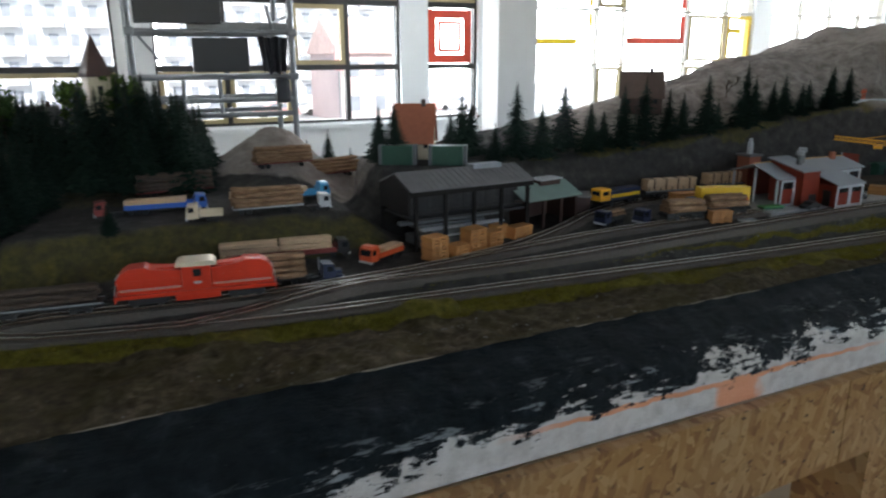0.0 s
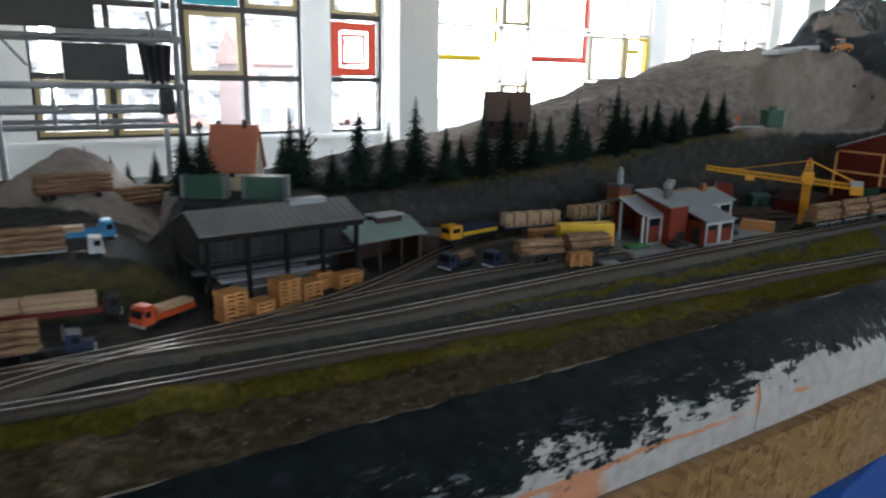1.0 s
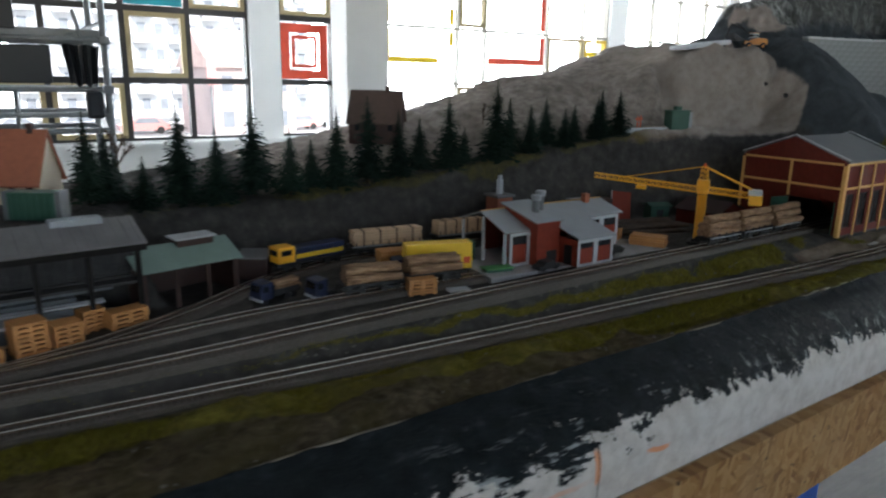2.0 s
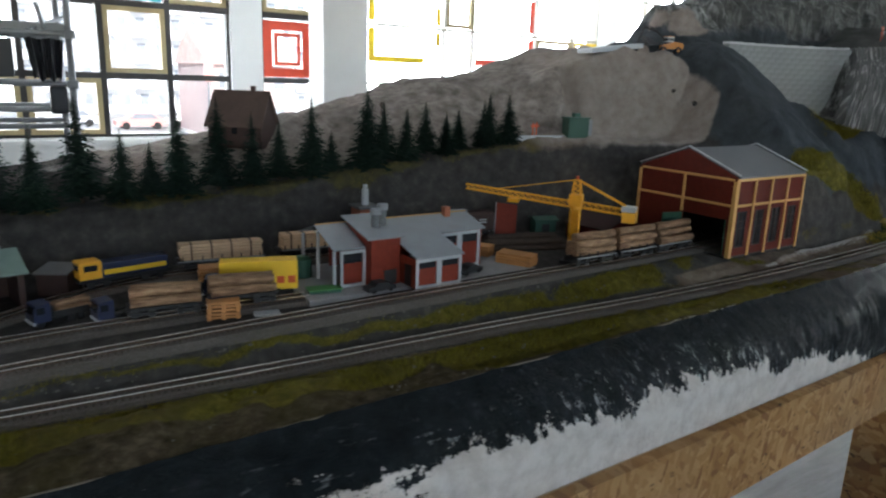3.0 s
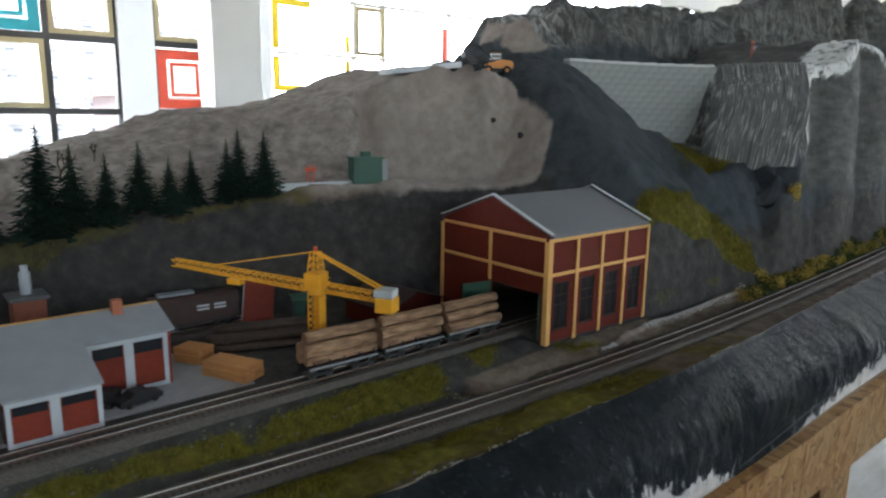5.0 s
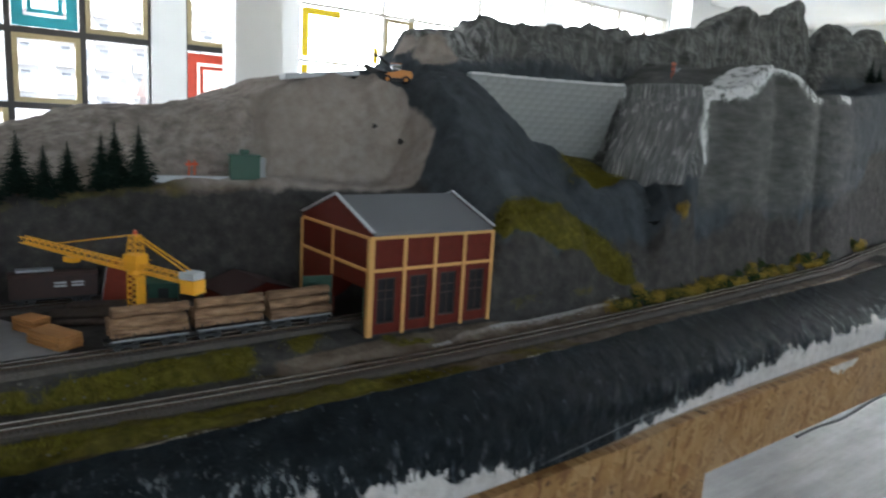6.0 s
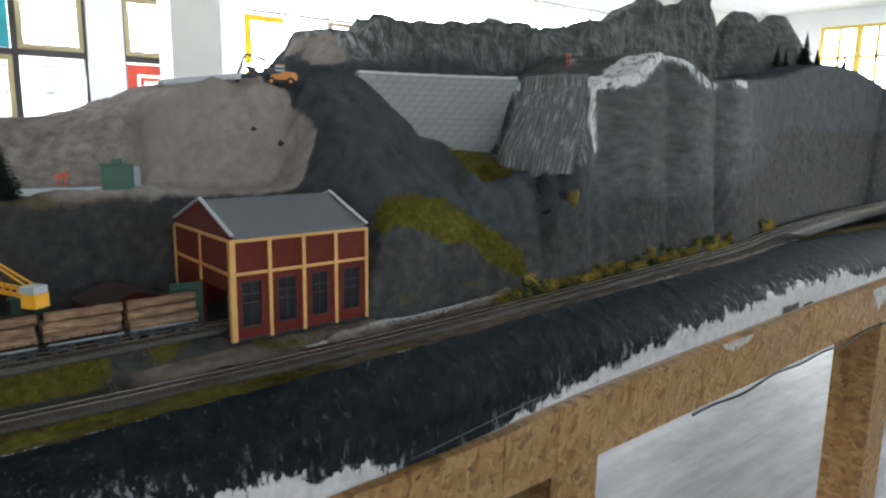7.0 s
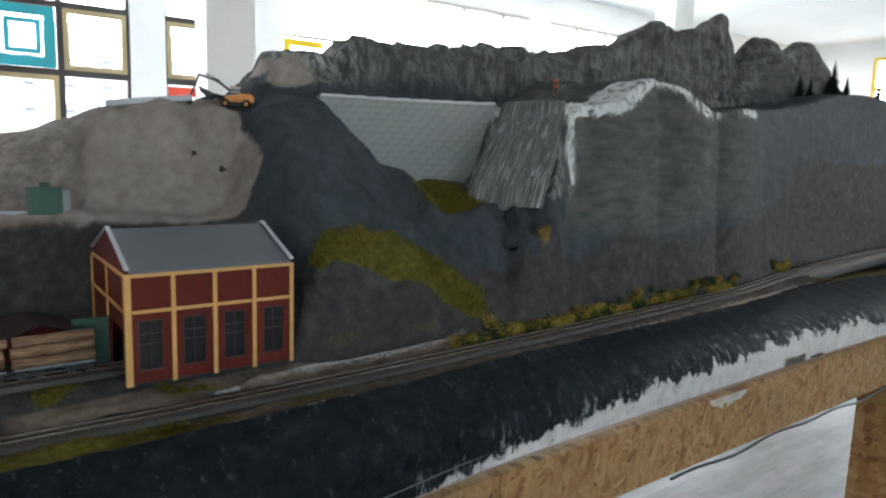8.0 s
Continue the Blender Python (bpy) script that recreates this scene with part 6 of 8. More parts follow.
def engine_shed():
    x0, x1, y0, y1, zb, ze, zr = 2.071, 2.302, 0.816, 1.042, 1.1285, 1.279, 1.321
    t = thing("engine_shed", (x0, y0, zb), 0, "maroon engine shed with tan beams, grey roof and open doors", "shed")
    L, W, H, R = x1 - x0, y1 - y0, ze - zb, zr - zb
    th, ym = 0.004, (y1 - y0) / 2
    part("plinth", boxes((0.0, L, 0.0, W, 0.0, 0.0025)), M["model_black"], t)
    bays = [0.0, 0.0595, 0.1155, 0.172, L]
    rows = [(0, L, 0, th, 0.003, 0.018), (0, L, 0, th, 0.088, H)]
    edges = [0.0]
    for a, b in zip(bays, bays[1:]):
        edges += [(a + b) / 2 - 0.0158, (a + b) / 2 + 0.0158]
    edges.append(L)
    for i in range(0, len(edges), 2):
        rows.append((edges[i], edges[i + 1], 0, th, 0.018, 0.088))
    for r in rows:
        part("wall_panel", boxes(r), M["maroon"], t)
    part("wall", boxes((0, L, W - th, W, 0.003, H)), M["maroon"], t)
    d0, d1, dh = 0.014, 0.112, 0.072
    gable = [(th, 0.003), (d0, 0.003), (d0, dh), (d1, dh), (d1, 0.003), (W - th, 0.003), (W - th, H + 0.004), (ym, R + 0.004), (th, H + 0.004)]
    part("wall", prism(bmesh.new(), gable, "x", 0.0, th), M["maroon"], t)
    part("wall", prism(bmesh.new(), [(th, 0.003), (W - th, 0.003), (W - th, H + 0.004), (ym, R + 0.004), (th, H + 0.004)], "x", L - th, L), M["maroon"], t)
    for i, (a, b) in enumerate(zip(bays, bays[1:])):
        c = (a + b) / 2
        w = part("window", ring(bmesh.new(), c - 0.0158, c + 0.0158, 0.018, 0.088, 0.0018, 0.0012, 0.0034), M["brown"], t)
        part("pane", boxes((c - 0.0138, c + 0.0138, 0.0026, 0.003, 0.0202, 0.0858)), M["shed_pane"], w)
        part("glazing_bar", boxes((c - 0.0005, c + 0.0005, 0.0014, 0.0025, 0.0202, 0.0858), (c - 0.0138, c + 0.0138, 0.0014, 0.0025, 0.0545, 0.0555), (c - 0.0138, c + 0.0138, 0.0014, 0.0025, 0.068, 0.069)), M["brown"], w)
    for x in bays:
        a = min(max(x - 0.0027, -0.0022), L - 0.0042)
        wd = 0.0085 if x == 0 else 0.0055
        part("pilaster", boxes((a, a + wd, -0.0022, -0.0002, 0.0, H - 0.0045)), M["tan_beam"], t, "tan pilaster")
    part("beam", boxes((0.0075, L - 0.004, -0.0018, -0.0002, 0.0975, 0.102)), M["tan_beam"], t, "tan beam")
    part("beam", boxes((-0.0022, L + 0.0012, -0.0024, -0.0002, H - 0.0044, H)), M["tan_beam"], t, "tan beam")
    for y, w, z0 in ((0.0, 0.006, 0.0), (ym - 0.0025, 0.005, dh + 0.002), (W - 0.006, 0.006, 0.0)):
        part("pilaster", boxes((-0.0022, -0.0002, y, y + w, z0, H - 0.0045)), M["tan_beam"], t, "tan pilaster")
    for z in (0.0975, H - 0.0044):
        part("beam", boxes((-0.0019, -0.0001, 0.006, W - 0.006, z, z + 0.0044)), M["tan_beam"], t, "tan beam")
    for s in (0, 1):
        ya, yb = (-0.003, ym) if s == 0 else (ym, W + 0.003)
        za, zc = (H + 0.0005, R + 0.002) if s == 0 else (R + 0.002, H + 0.0005)
        part("roof", prism(bmesh.new(), [(ya, za), (yb, zc), (yb, zc + 0.003), (ya, za + 0.003)], "x", th + 0.0005, L - th - 0.0005), M["shed_roof"], t, "grey sheet roof slope")
        for x in (-0.001, L - th - 0.001):
            k = 0.0055
            part("capping", prism(bmesh.new(), [(ya, za + k), (yb, zc + k), (yb, zc + k + 0.0018), (ya, za + k + 0.0018)], "x", x, x + th + 0.002), M["capping"], t, "pale capping strip on the gable")
    for y, ang in ((d1, 168), (d0, 14)):
        d = part("door", boxes((0, 0.047, -0.0012, 0.0012, 0.004, dh - 0.001), (0.0, 0.047, 0.0012, 0.0018, 0.012, 0.016), (0.0, 0.047, 0.0012, 0.0018, 0.058, 0.062)), M["green"], t, "dark green open door leaf")
        d.matrix_basis = pose(-0.001, y, 0, 0, 0, ang)
    part("track_floor", boxes((th, L - th, 0.03, W - 0.03, 0.0026, 0.0034)), M["ballast"], t)
    return t


engine_shed()


def boiler_works():
    zb = on_ground(1.45, 1.0) + 0.0045
    t = thing("saw_works", (1.335, 0.93, zb), 0, "red and grey boiler works with white frames and metal roofs", "factory")
    # lengths from the corner of the apron
    roof, red, wh = M["roof_grey"], M["brick_red"], M["light_grey"]
    H, R = 0.064, 0.083

    def gable_roof(x0, x1, yf, zf, label="grey sheet roof"):
        part("roof", prism(bmesh.new(), [(yf, zf), (0.126, R), (0.126, R + 0.0022), (yf, zf + 0.0022)], "x", x0, x1), roof, t, label)

    # main hall
    part("wall", boxes((0.055, 0.288, 0.180, 0.184, 0, H), (0.286, 0.290, 0.072, 0.180, 0, H), (0.200, 0.286, 0.072, 0.0755, 0.0, H - 0.002)), red, t)
    part("roof", prism(bmesh.new(), [(0.126, R + 0.0001), (0.190, H - 0.002), (0.190, H), (0.126, R + 0.0023)], "x", 0.005, 0.294), roof, t, "rear grey roof slope")
    part("gable", prism(bmesh.new(), [(0.074, H), (0.184, H), (0.126, R - 0.001)], "x", 0.2865, 0.2895), red, t)
    gable_roof(0.198, 0.294, 0.066, H + 0.001)
    # front wing
    gable_roof(0.110, 0.1979, -0.006, 0.047)
    part("wall", boxes((0.112, 0.196, 0.0, 0.003, 0, 0.046), (0.112, 0.1145, 0.003, 0.074, 0, 0.046), (0.1935, 0.196, 0.003, 0.074, 0, 0.046)), red, t)
    for a, b in ((0.112, 0.154), (0.154, 0.196)):
        part("window", boxes((a + 0.006, b - 0.006, -0.0005, -0.0001, 0.031, 0.042)), M["smoked"], t)
        part("frame", ring(bmesh.new(), a, b, 0.0, 0.0455, 0.0045, -0.0022, -0.0006), wh, t, "white wall frame")
    part("door", boxes((0.1108, 0.1119, 0.012, 0.03, 0.001, 0.034)), M["model_black"], t)
    for a, b in ((0.200, 0.243), (0.243, 0.286)):
        part("window", boxes((a + 0.006, b - 0.006, 0.0714, 0.0719, 0.044, 0.058)), M["smoked"], t)
        part("frame", ring(bmesh.new(), a, b, 0.0, H - 0.001, 0.005, 0.0698, 0.0713), wh, t, "white wall frame")
    # tall boiler block with ventilators
    part("wall", prism(bmesh.new(), [(0.040, 0.0), (0.125, 0.0), (0.125, 0.092), (0.040, 0.074)], "x", 0.058, 0.1085), red, t)
    part("roof", prism(bmesh.new(), [(0.036, 0.074), (0.129, 0.094), (0.129, 0.0965), (0.036, 0.0765)], "x", 0.050, 0.1135), roof, t, "grey boiler house roof")
    part("door", boxes((0.080, 0.102, 0.0388, 0.0398, 0.002, 0.024)), M["model_black"], t)
    for x, y, h in ((0.084, 0.076, 0.113), (0.101, 0.084, 0.118)):
        v = part("ventilator", rods(((x, y, 0.08), (x, y, h - 0.008), 0.0062), seg=14), M["end_grey"], t, "grey metal roof ventilator")
        part("hood", rods(((x, y, h - 0.0079), (x, y, h - 0.003), 0.0092, 0.0075), ((x, y, h - 0.0029), (x, y, h + 0.001), 0.0098, 0.008), seg=14), M["model_grey"], v, "pale metal hood")
    # open lean-to
    gable_roof(0.004, 0.0575, 0.058, 0.0575)
    for y in (0.062, 0.120, 0.178):
        part("post", boxes((0.005, 0.009, y - 0.002, y + 0.002, 0, 0.056 + 0.36 * min(y - 0.062, 0.06) if y < 0.15 else 0.062)), wh, t, "pale grey post")
    part("wall", boxes((0.016, 0.0575, 0.0605, 0.063, 0, 0.036)), red, t)
    part("window", boxes((0.0185, 0.0555, 0.061, 0.0622, 0.0362, 0.053)), M["smoked"], t)
    part("frame", ring(bmesh.new(), 0.0155, 0.0578, 0.0, 0.056, 0.0042, 0.0575, 0.0604), wh, t, "pale grey wall frame")
    part("chimney", boxes((0.240, 0.251, 0.112, 0.123, 0.074, 0.098)), M["terracotta"], t, "short orange chimney")
    part("ridge_strip", boxes((0.005, 0.294, 0.1245, 0.1275, R + 0.0024, R + 0.0036)), M["tan_beam"], t, "tan ridge strip")
    return t


boiler_works()
ap = part("pavement", prism(bmesh.new(), [(1.285, 0.952), (1.70, 0.94), (1.705, 1.0), (1.64, 1.13), (1.30, 1.13)], "z", on_ground(1.45, 1.0) - 0.012, on_ground(1.45, 1.0) + 0.0043), M["concrete_pale"], None)
tagged(ap, "pale grey concrete apron round the works", "pavement", kind="structure")


def brick_tower(x, y):
    z = on_ground(x, y) - 0.03
    t = thing("brick_tower", (x, y, z), 0, "square brick tower with grey cap and metal flue", "tower")
    h = 1.199 - z
    part("wall", boxes((-0.019, 0.019, -0.019, 0.019, 0, h)), M["terracotta"], t)
    part("cap", boxes((-0.023, 0.023, -0.023, 0.023, h, h + 0.005), bevel=0.0008), M["roof_dark"], t)
    part("flue", rods(((0, 0, h + 0.005), (0, 0, h + 0.034), 0.007), ((0, 0, h + 0.034), (0, 0, h + 0.043), 0.0045), seg=14), M["light_grey"], t, "grey metal flue")


brick_tower(1.517, 1.225)


def saw_shed():
    t = thing("saw_shed", (0.677, 1.183, 1.094), 4, "long open saw shed with a weathered sheet roof", "shed")
    L, W, H, R = 0.272, 0.128, 0.112, 0.137
    for s in (-1, 1):
        part("roof", prism(bmesh.new(), [(s * (W / 2 + 0.008), H), (0, R), (0, R + 0.002), (s * (W / 2 + 0.008), H + 0.002)], "x", -L / 2, L / 2), M["roof_dark"], t, "weathered roof slope")
        for k in range(21):
            x = -L / 2 + 0.006 + k * (L - 0.012) / 20
            part("roof_batten", prism(bmesh.new(), [(s * (W / 2 + 0.008), H + 0.0021), (0, R + 0.0021), (0, R + 0.0031), (s * (W / 2 + 0.008), H + 0.0031)], "x", x - 0.0007, x + 0.0007), M["roof_dark"], t)
    part("ridge_vent", prism(bmesh.new(), [(-0.014, R - 0.003), (0.014, R - 0.003), (0.012, R + 0.006), (-0.012, R + 0.006)], "x", 0.03, 0.095), M["roof_grey"], t, "raised ridge ventilator")
    for i in range(5):
        x = -L / 2 + 0.012 + i * (L - 0.024) / 4
        for y in (-W / 2, W / 2):
            part("post", boxes((x - 0.003, x + 0.003, y - 0.003, y + 0.003, 0, H - 0.001)), M["dark_timber"], t, "dark post")
        part("truss", prism(bmesh.new(), [(-W / 2, H - 0.006), (W / 2, H - 0.006), (0, R - 0.004)], "x", x - 0.001, x + 0.001), M["dark_timber"], t)
    part("rear_wall", boxes((-L / 2, L / 2, W / 2 - 0.0029, W / 2 + 0.002, 0, H - 0.001)), M["dark_timber"], t)
    part("gable_wall", prism(bmesh.new(), [(-W / 2, H - 0.045), (W / 2, H - 0.045), (W / 2, H), (0, R - 0.001), (-W / 2, H)], "x", -L / 2 - 0.002, -L / 2 + 0.001), M["dark_timber"], t)
    part("eaves_beam", boxes((-L / 2, L / 2, -W / 2 - 0.0035, -W / 2 - 0.0031, H - 0.010, H - 0.001)), M["dark_timber"], t)
    for k in range(30):
        x = -L / 2 + 0.006 + k * (L - 0.012) / 30
        part("wall_board", boxes((x, x + (L - 0.012) / 30 - 0.0006, -0.024 + 0.0006 * (k % 3), -0.021, 0.060, H + 0.008)), M["shed_board"], t)
    part("gallery", boxes((-L / 2 + 0.006, L / 2 - 0.01, -W / 2 + 0.004, W / 2 - 0.004, 0.0555, 0.0592)), M["shed_board"], t)
    for z in (0.066, 0.073):
        part("railing", boxes((-L / 2 + 0.01, L / 2 - 0.02, -W / 2 + 0.004, -W / 2 + 0.0052, z, z + 0.0016)), M["shed_board"], t)
    part("platform", boxes((-L / 2 + 0.03, L / 2 - 0.05, -W / 2 + 0.006, 0.02, 0.0, 0.016), (-L / 2 + 0.05, L / 2 - 0.09, -W / 2 + 0.016, 0.02, 0.0161, 0.030)), M["end_grey"], t, "grey stone loading platform")
    part("saw_bench", boxes((-0.10, 0.05, -0.025, 0.015, 0.0301, 0.038), (-0.13, 0.10, -0.012, 0.004, 0.0381, 0.044)), M["end_grey"], t, "grey saw bench")
    for y, z in ((-0.052, 0.0175), (-0.047, 0.031), (-0.038, 0.0315)):
        part("rail_board", boxes((-L / 2 + 0.035, L / 2 - 0.055, y, y + 0.004, z, z + 0.003)), M["capping"], t, "pale rail of the saw carriage")
    return t


saw_shed()


def saw_hut():
    t = thing("saw_hut", (0.872, 1.196, 1.098), 10, "small dark hut with a grey-green roof and skylight", "hut")
    L, W, H, R = 0.148, 0.094, 0.062, 0.086
    part("wall", boxes((-L / 2, L / 2, W / 2 - 0.003, W / 2, 0, H), (-L / 2, -L / 2 + 0.003, -W / 2, W / 2 - 0.003, 0, H), (L / 2 - 0.003, L / 2, -W / 2, W / 2 - 0.003, 0, H)), M["brown"], t)
    for x in (-L / 2 + 0.004, -0.024, 0.024, L / 2 - 0.008):
        part("post", boxes((x, x + 0.005, -W / 2, -W / 2 + 0.005, 0, H)), M["brown"], t)
    for s in (-1, 1):
        part("roof", prism(bmesh.new(), [(s * (W / 2 + 0.007), H - 0.001), (0, R), (0, R + 0.0022), (s * (W / 2 + 0.007), H + 0.0012)], "x", -L / 2 - 0.005, L / 2 + 0.005), M["roof_green"], t, "grey-green roof slope")
    sk = part("skylight", boxes((-0.004, 0.052, -0.014, 0.014, R - 0.004, R + 0.007)), M["brown"], t)
    part("skylight_roof", boxes((-0.008, 0.056, -0.019, 0.019, R + 0.0071, R + 0.0095)), M["capping"], sk, "pale skylight roof")
    t2 = thing("tool_shed", (1.0, 1.222, 1.108), -30, "low brown tool shed beside the hut", "shed")
    part("wall", boxes((-0.022, 0.022, -0.022, 0.022, 0, 0.034)), M["brown"], t2)
    part("roof", prism(bmesh.new(), [(-0.026, 0.034), (0.026, 0.038), (0.026, 0.0405), (-0.026, 0.0365)], "x", -0.025, 0.025), M["roof_dark"], t2)


saw_hut()


def cottage(x, y, rz, lx, ly, h, r, wall, roof, label, sink=0.02, base=None):
    z = (on_ground(x, y) if base is None else base) - sink
    h, r = h + sink, r + sink
    t = thing("model_house", (x, y, z), rz, label, "house", "model houses")
    part("wall", prism(bmesh.new(), [(-ly / 2, 0), (ly / 2, 0), (ly / 2, h), (0, r), (-ly / 2, h)], "x", -lx / 2, lx / 2), wall, t)
    k = (r - h) / (ly / 2)
    for s in (-1, 1):
        o = ly / 2 + 0.008
        part("roof", prism(bmesh.new(), [(s * o, h - 0.008 * k + 0.0005), (0, r + 0.0005), (0, r + 0.003), (s * o, h - 0.008 * k + 0.003)], "x", -lx / 2 - 0.005, lx / 2 + 0.005), roof, t)
    part("chimney", boxes((lx * 0.18, lx * 0.18 + 0.009, -0.004, 0.005, r - 0.012, r + 0.012)), M["brown"], t)
    for i in range(3):
        xx = -lx / 2 + (i + 0.5) * lx / 3
        part("window", boxes((xx - 0.005, xx + 0.005, -ly / 2 - 0.0006, -ly / 2 + 0.0004, h - 0.022, h - 0.009)), M["smoked"], t)
    return t


M["ridge_roof"] = paint("weathered_brown_roof", (0.105, 0.066, 0.052), 0.8, vary=0.2, scale=60)
cottage(0.70, 1.447, -30, 0.083, 0.08, 0.045, 0.116, M["cream"], M["terracotta"], "cottage with a steep orange-red roof among the firs")
cottage(1.372, 1.475, -38, 0.105, 0.10, 0.030, 0.088, M["brown"], M["ridge_roof"], "dark brown gabled house on the ridge")
cottage(0.105, 1.90, 10, 0.06, 0.05, 0.05, 0.085, M["cream"], M["roof_dark"], "pale village house with a grey roof")
cottage(0.165, 1.87, -20, 0.05, 0.05, 0.04, 0.07, M["cream"], M["terracotta"], "pale village house with a red roof")
cottage(-0.08, 1.92, 15, 0.07, 0.05, 0.045, 0.07, M["off_white"], M["roof_dark"], "pale village house on the wooded hill")


def church_tower(x, y):
    z = on_ground(x, y) - 0.02
    t = thing("church_tower", (x, y, z), 20, "pale church tower with a steep dark brown roof", "tower")
    h, top = 1.402 - z, 1.497 - z
    part("wall", boxes((-0.024, 0.024, -0.024, 0.024, 0, h)), M["cream"], t)
    bm = bmesh.new()
    bmesh.ops.create_cone(bm, segments=4, radius1=0.042, radius2=0.018, depth=0.055, cap_ends=True, matrix=Matrix.Translation((0, 0, h + 0.0275)) @ pose(0, 0, 0, 0, 0, 45))
    bmesh.ops.create_cone(bm, segments=4, radius1=0.018, radius2=0.001, depth=top - h - 0.055, cap_ends=True, matrix=Matrix.Translation((0, 0, (top + h + 0.055) / 2)) @ pose(0, 0, 0, 0, 0, 45))
    part("roof", bm, M["brown"], t, "steep dark brown roof")
    part("window", boxes((-0.006, 0.006, -0.0246, -0.0238, h - 0.04, h - 0.02)), M["smoked"], t)
    part("weather_vane", rods(((0, 0, top - 0.002), (0, 0, top + 0.012), 0.0008), seg=6), M["model_black"], t)


church_tower(0.05, 1.80)


def container(x, y, rz, label):
    z = on_ground(x, y)
    t = thing("storage_container", (x, y, z), rz, label, "container", "green containers behind the saw shed")
    part("body", boxes((-0.032, 0.032, -0.016, 0.016, 0.002, 0.042), bevel=0.0008), M["green"], t)
    for x0 in (-0.040, 0.0325):
        part("end_tank", boxes((x0, x0 + 0.0075, -0.015, 0.015, 0.002, 0.043), bevel=0.001), M["end_grey"], t, "grey end panel")
    for i in range(7):
        xx = -0.028 + i * 0.0092
        part("rib", boxes((xx, xx + 0.0012, -0.0172, -0.0161, 0.004, 0.04)), M["green"], t)
    part("skid", boxes((-0.036, 0.036, -0.014, -0.010, 0, 0.0019), (-0.036, 0.036, 0.010, 0.014, 0, 0.0019)), M["model_black"], t)


container(0.612, 1.333, -30, "dark green steel container with grey ends")
container(0.703, 1.280, -30, "dark green steel container with grey ends")


def tower_crane(x, y):
    z = on_ground(x, y)
    t = thing("tower_crane", (x, y, z), 122.5, "yellow tower crane beside the log wagons", "crane")
    Y = M["crane_yellow"]
    top, sl, w = 1.277 - z, 1.225 - z, 0.0075
    part("base", boxes((-0.018, 0.018, -0.018, 0.018, 0, 0.005), (-0.012, 0.012, -0.012, 0.012, 0.005, 0.010)), M["model_black"], t, "black crane base")

    def lattice(name, a, b, w0, w1, n, label=""):
        """A square lattice boom from a to b."""
        a, b = Vector(a), Vector(b)
        d = (b - a).normalized()
        side = d.cross(Vector((0, 1, 0))) if abs(d.y) < 0.9 else Vector((1, 0, 0))
        side.normalize()
        up = d.cross(side).normalized()
        bm = bmesh.new()
        ring_pts = []
        for i in range(n + 1):
            p, k = a.lerp(b, i / n), w0 + (w1 - w0) * i / n
            ring_pts.append([p + side * k * u + up * k * v for u, v in ((-1, -1), (1, -1), (1, 1), (-1, 1))])
        for i in range(n):
            for j in range(4):
                rod(bm, ring_pts[i][j], ring_pts[i + 1][j], 0.0010, seg=5)
                rod(bm, ring_pts[i][j], ring_pts[i + 1][(j + 1) % 4], 0.0006, seg=4)
                rod(bm, ring_pts[i][j], ring_pts[i][(j + 1) % 4], 0.0006, seg=4)
        return part(name, bm, Y, t, label)

    lattice("mast", (0, 0, 0.008), (0, 0, sl), w, w, 11, "yellow lattice mast")
    part("mast_panel", boxes((-w + 0.0005, w - 0.0005, -w - 0.0004, -w + 0.0006, 0.01, sl - 0.004)), Y, t)
    part("mast_panel", boxes((-w - 0.0004, -w + 0.0006, -w + 0.0008, w - 0.0005, 0.01, sl - 0.004)), Y, t)
    part("slewing_ring", rods(((0, 0, sl), (0, 0, sl + 0.006), 0.011), seg=16), Y, t)
    part("cab", boxes((-0.011, 0.011, -0.011, 0.011, sl + 0.006, sl + 0.026), bevel=0.001), Y, t, "yellow crane cab")
    lattice("tower_head", (0, 0, sl + 0.026), (0, 0, top), 0.0075, 0.005, 3)
    lattice("jib", (0.012, 0, sl + 0.008), (0.208, 0, sl + 0.022), 0.0052, 0.0042, 16, "yellow lattice jib")
    lattice("counter_jib", (-0.012, 0, sl + 0.008), (-0.092, 0, sl + 0.002), 0.005, 0.005, 7)
    part("trolley", boxes((0.105, 0.124, -0.006, 0.006, sl + 0.001, sl + 0.008)), Y, t)
    cw = part("counterweight", boxes((-0.105, -0.082, -0.011, 0.011, sl - 0.014, sl + 0.004), bevel=0.001), Y, t)
    part("ballast_block", boxes((-0.104, -0.080, -0.0105, 0.0105, sl + 0.0045, sl + 0.014), bevel=0.001), M["light_grey"], cw, "grey ballast block")
    part("tie_rod", rods(((0, 0, top), (0.145, 0, sl + 0.023), 0.0008), seg=6), Y, t)
    for s in (-0.005, 0.005):
        part("tie_rod", rods(((0, s * 0.6, top), (-0.086, s, sl + 0.014), 0.0014), seg=6), Y, t)
    part("beacon", rods(((0, 0, top), (0, 0, top + 0.006), 0.0025)), M["truck_red"], t, "red beacon")
    bm = bmesh.new()
    for z0 in (sl + 0.012, sl + 0.017):
        for a, b in (((0.013, -0.013), (0.013, 0.013)), ((-0.013, -0.013), (0.013, -0.013)), ((-0.013, 0.013), (0.013, 0.013))):
            rod(bm, (*a, z0), (*b, z0), 0.0006, seg=5)
    part("guard_rail", bm, Y, t)


tower_crane(1.783, 0.938)


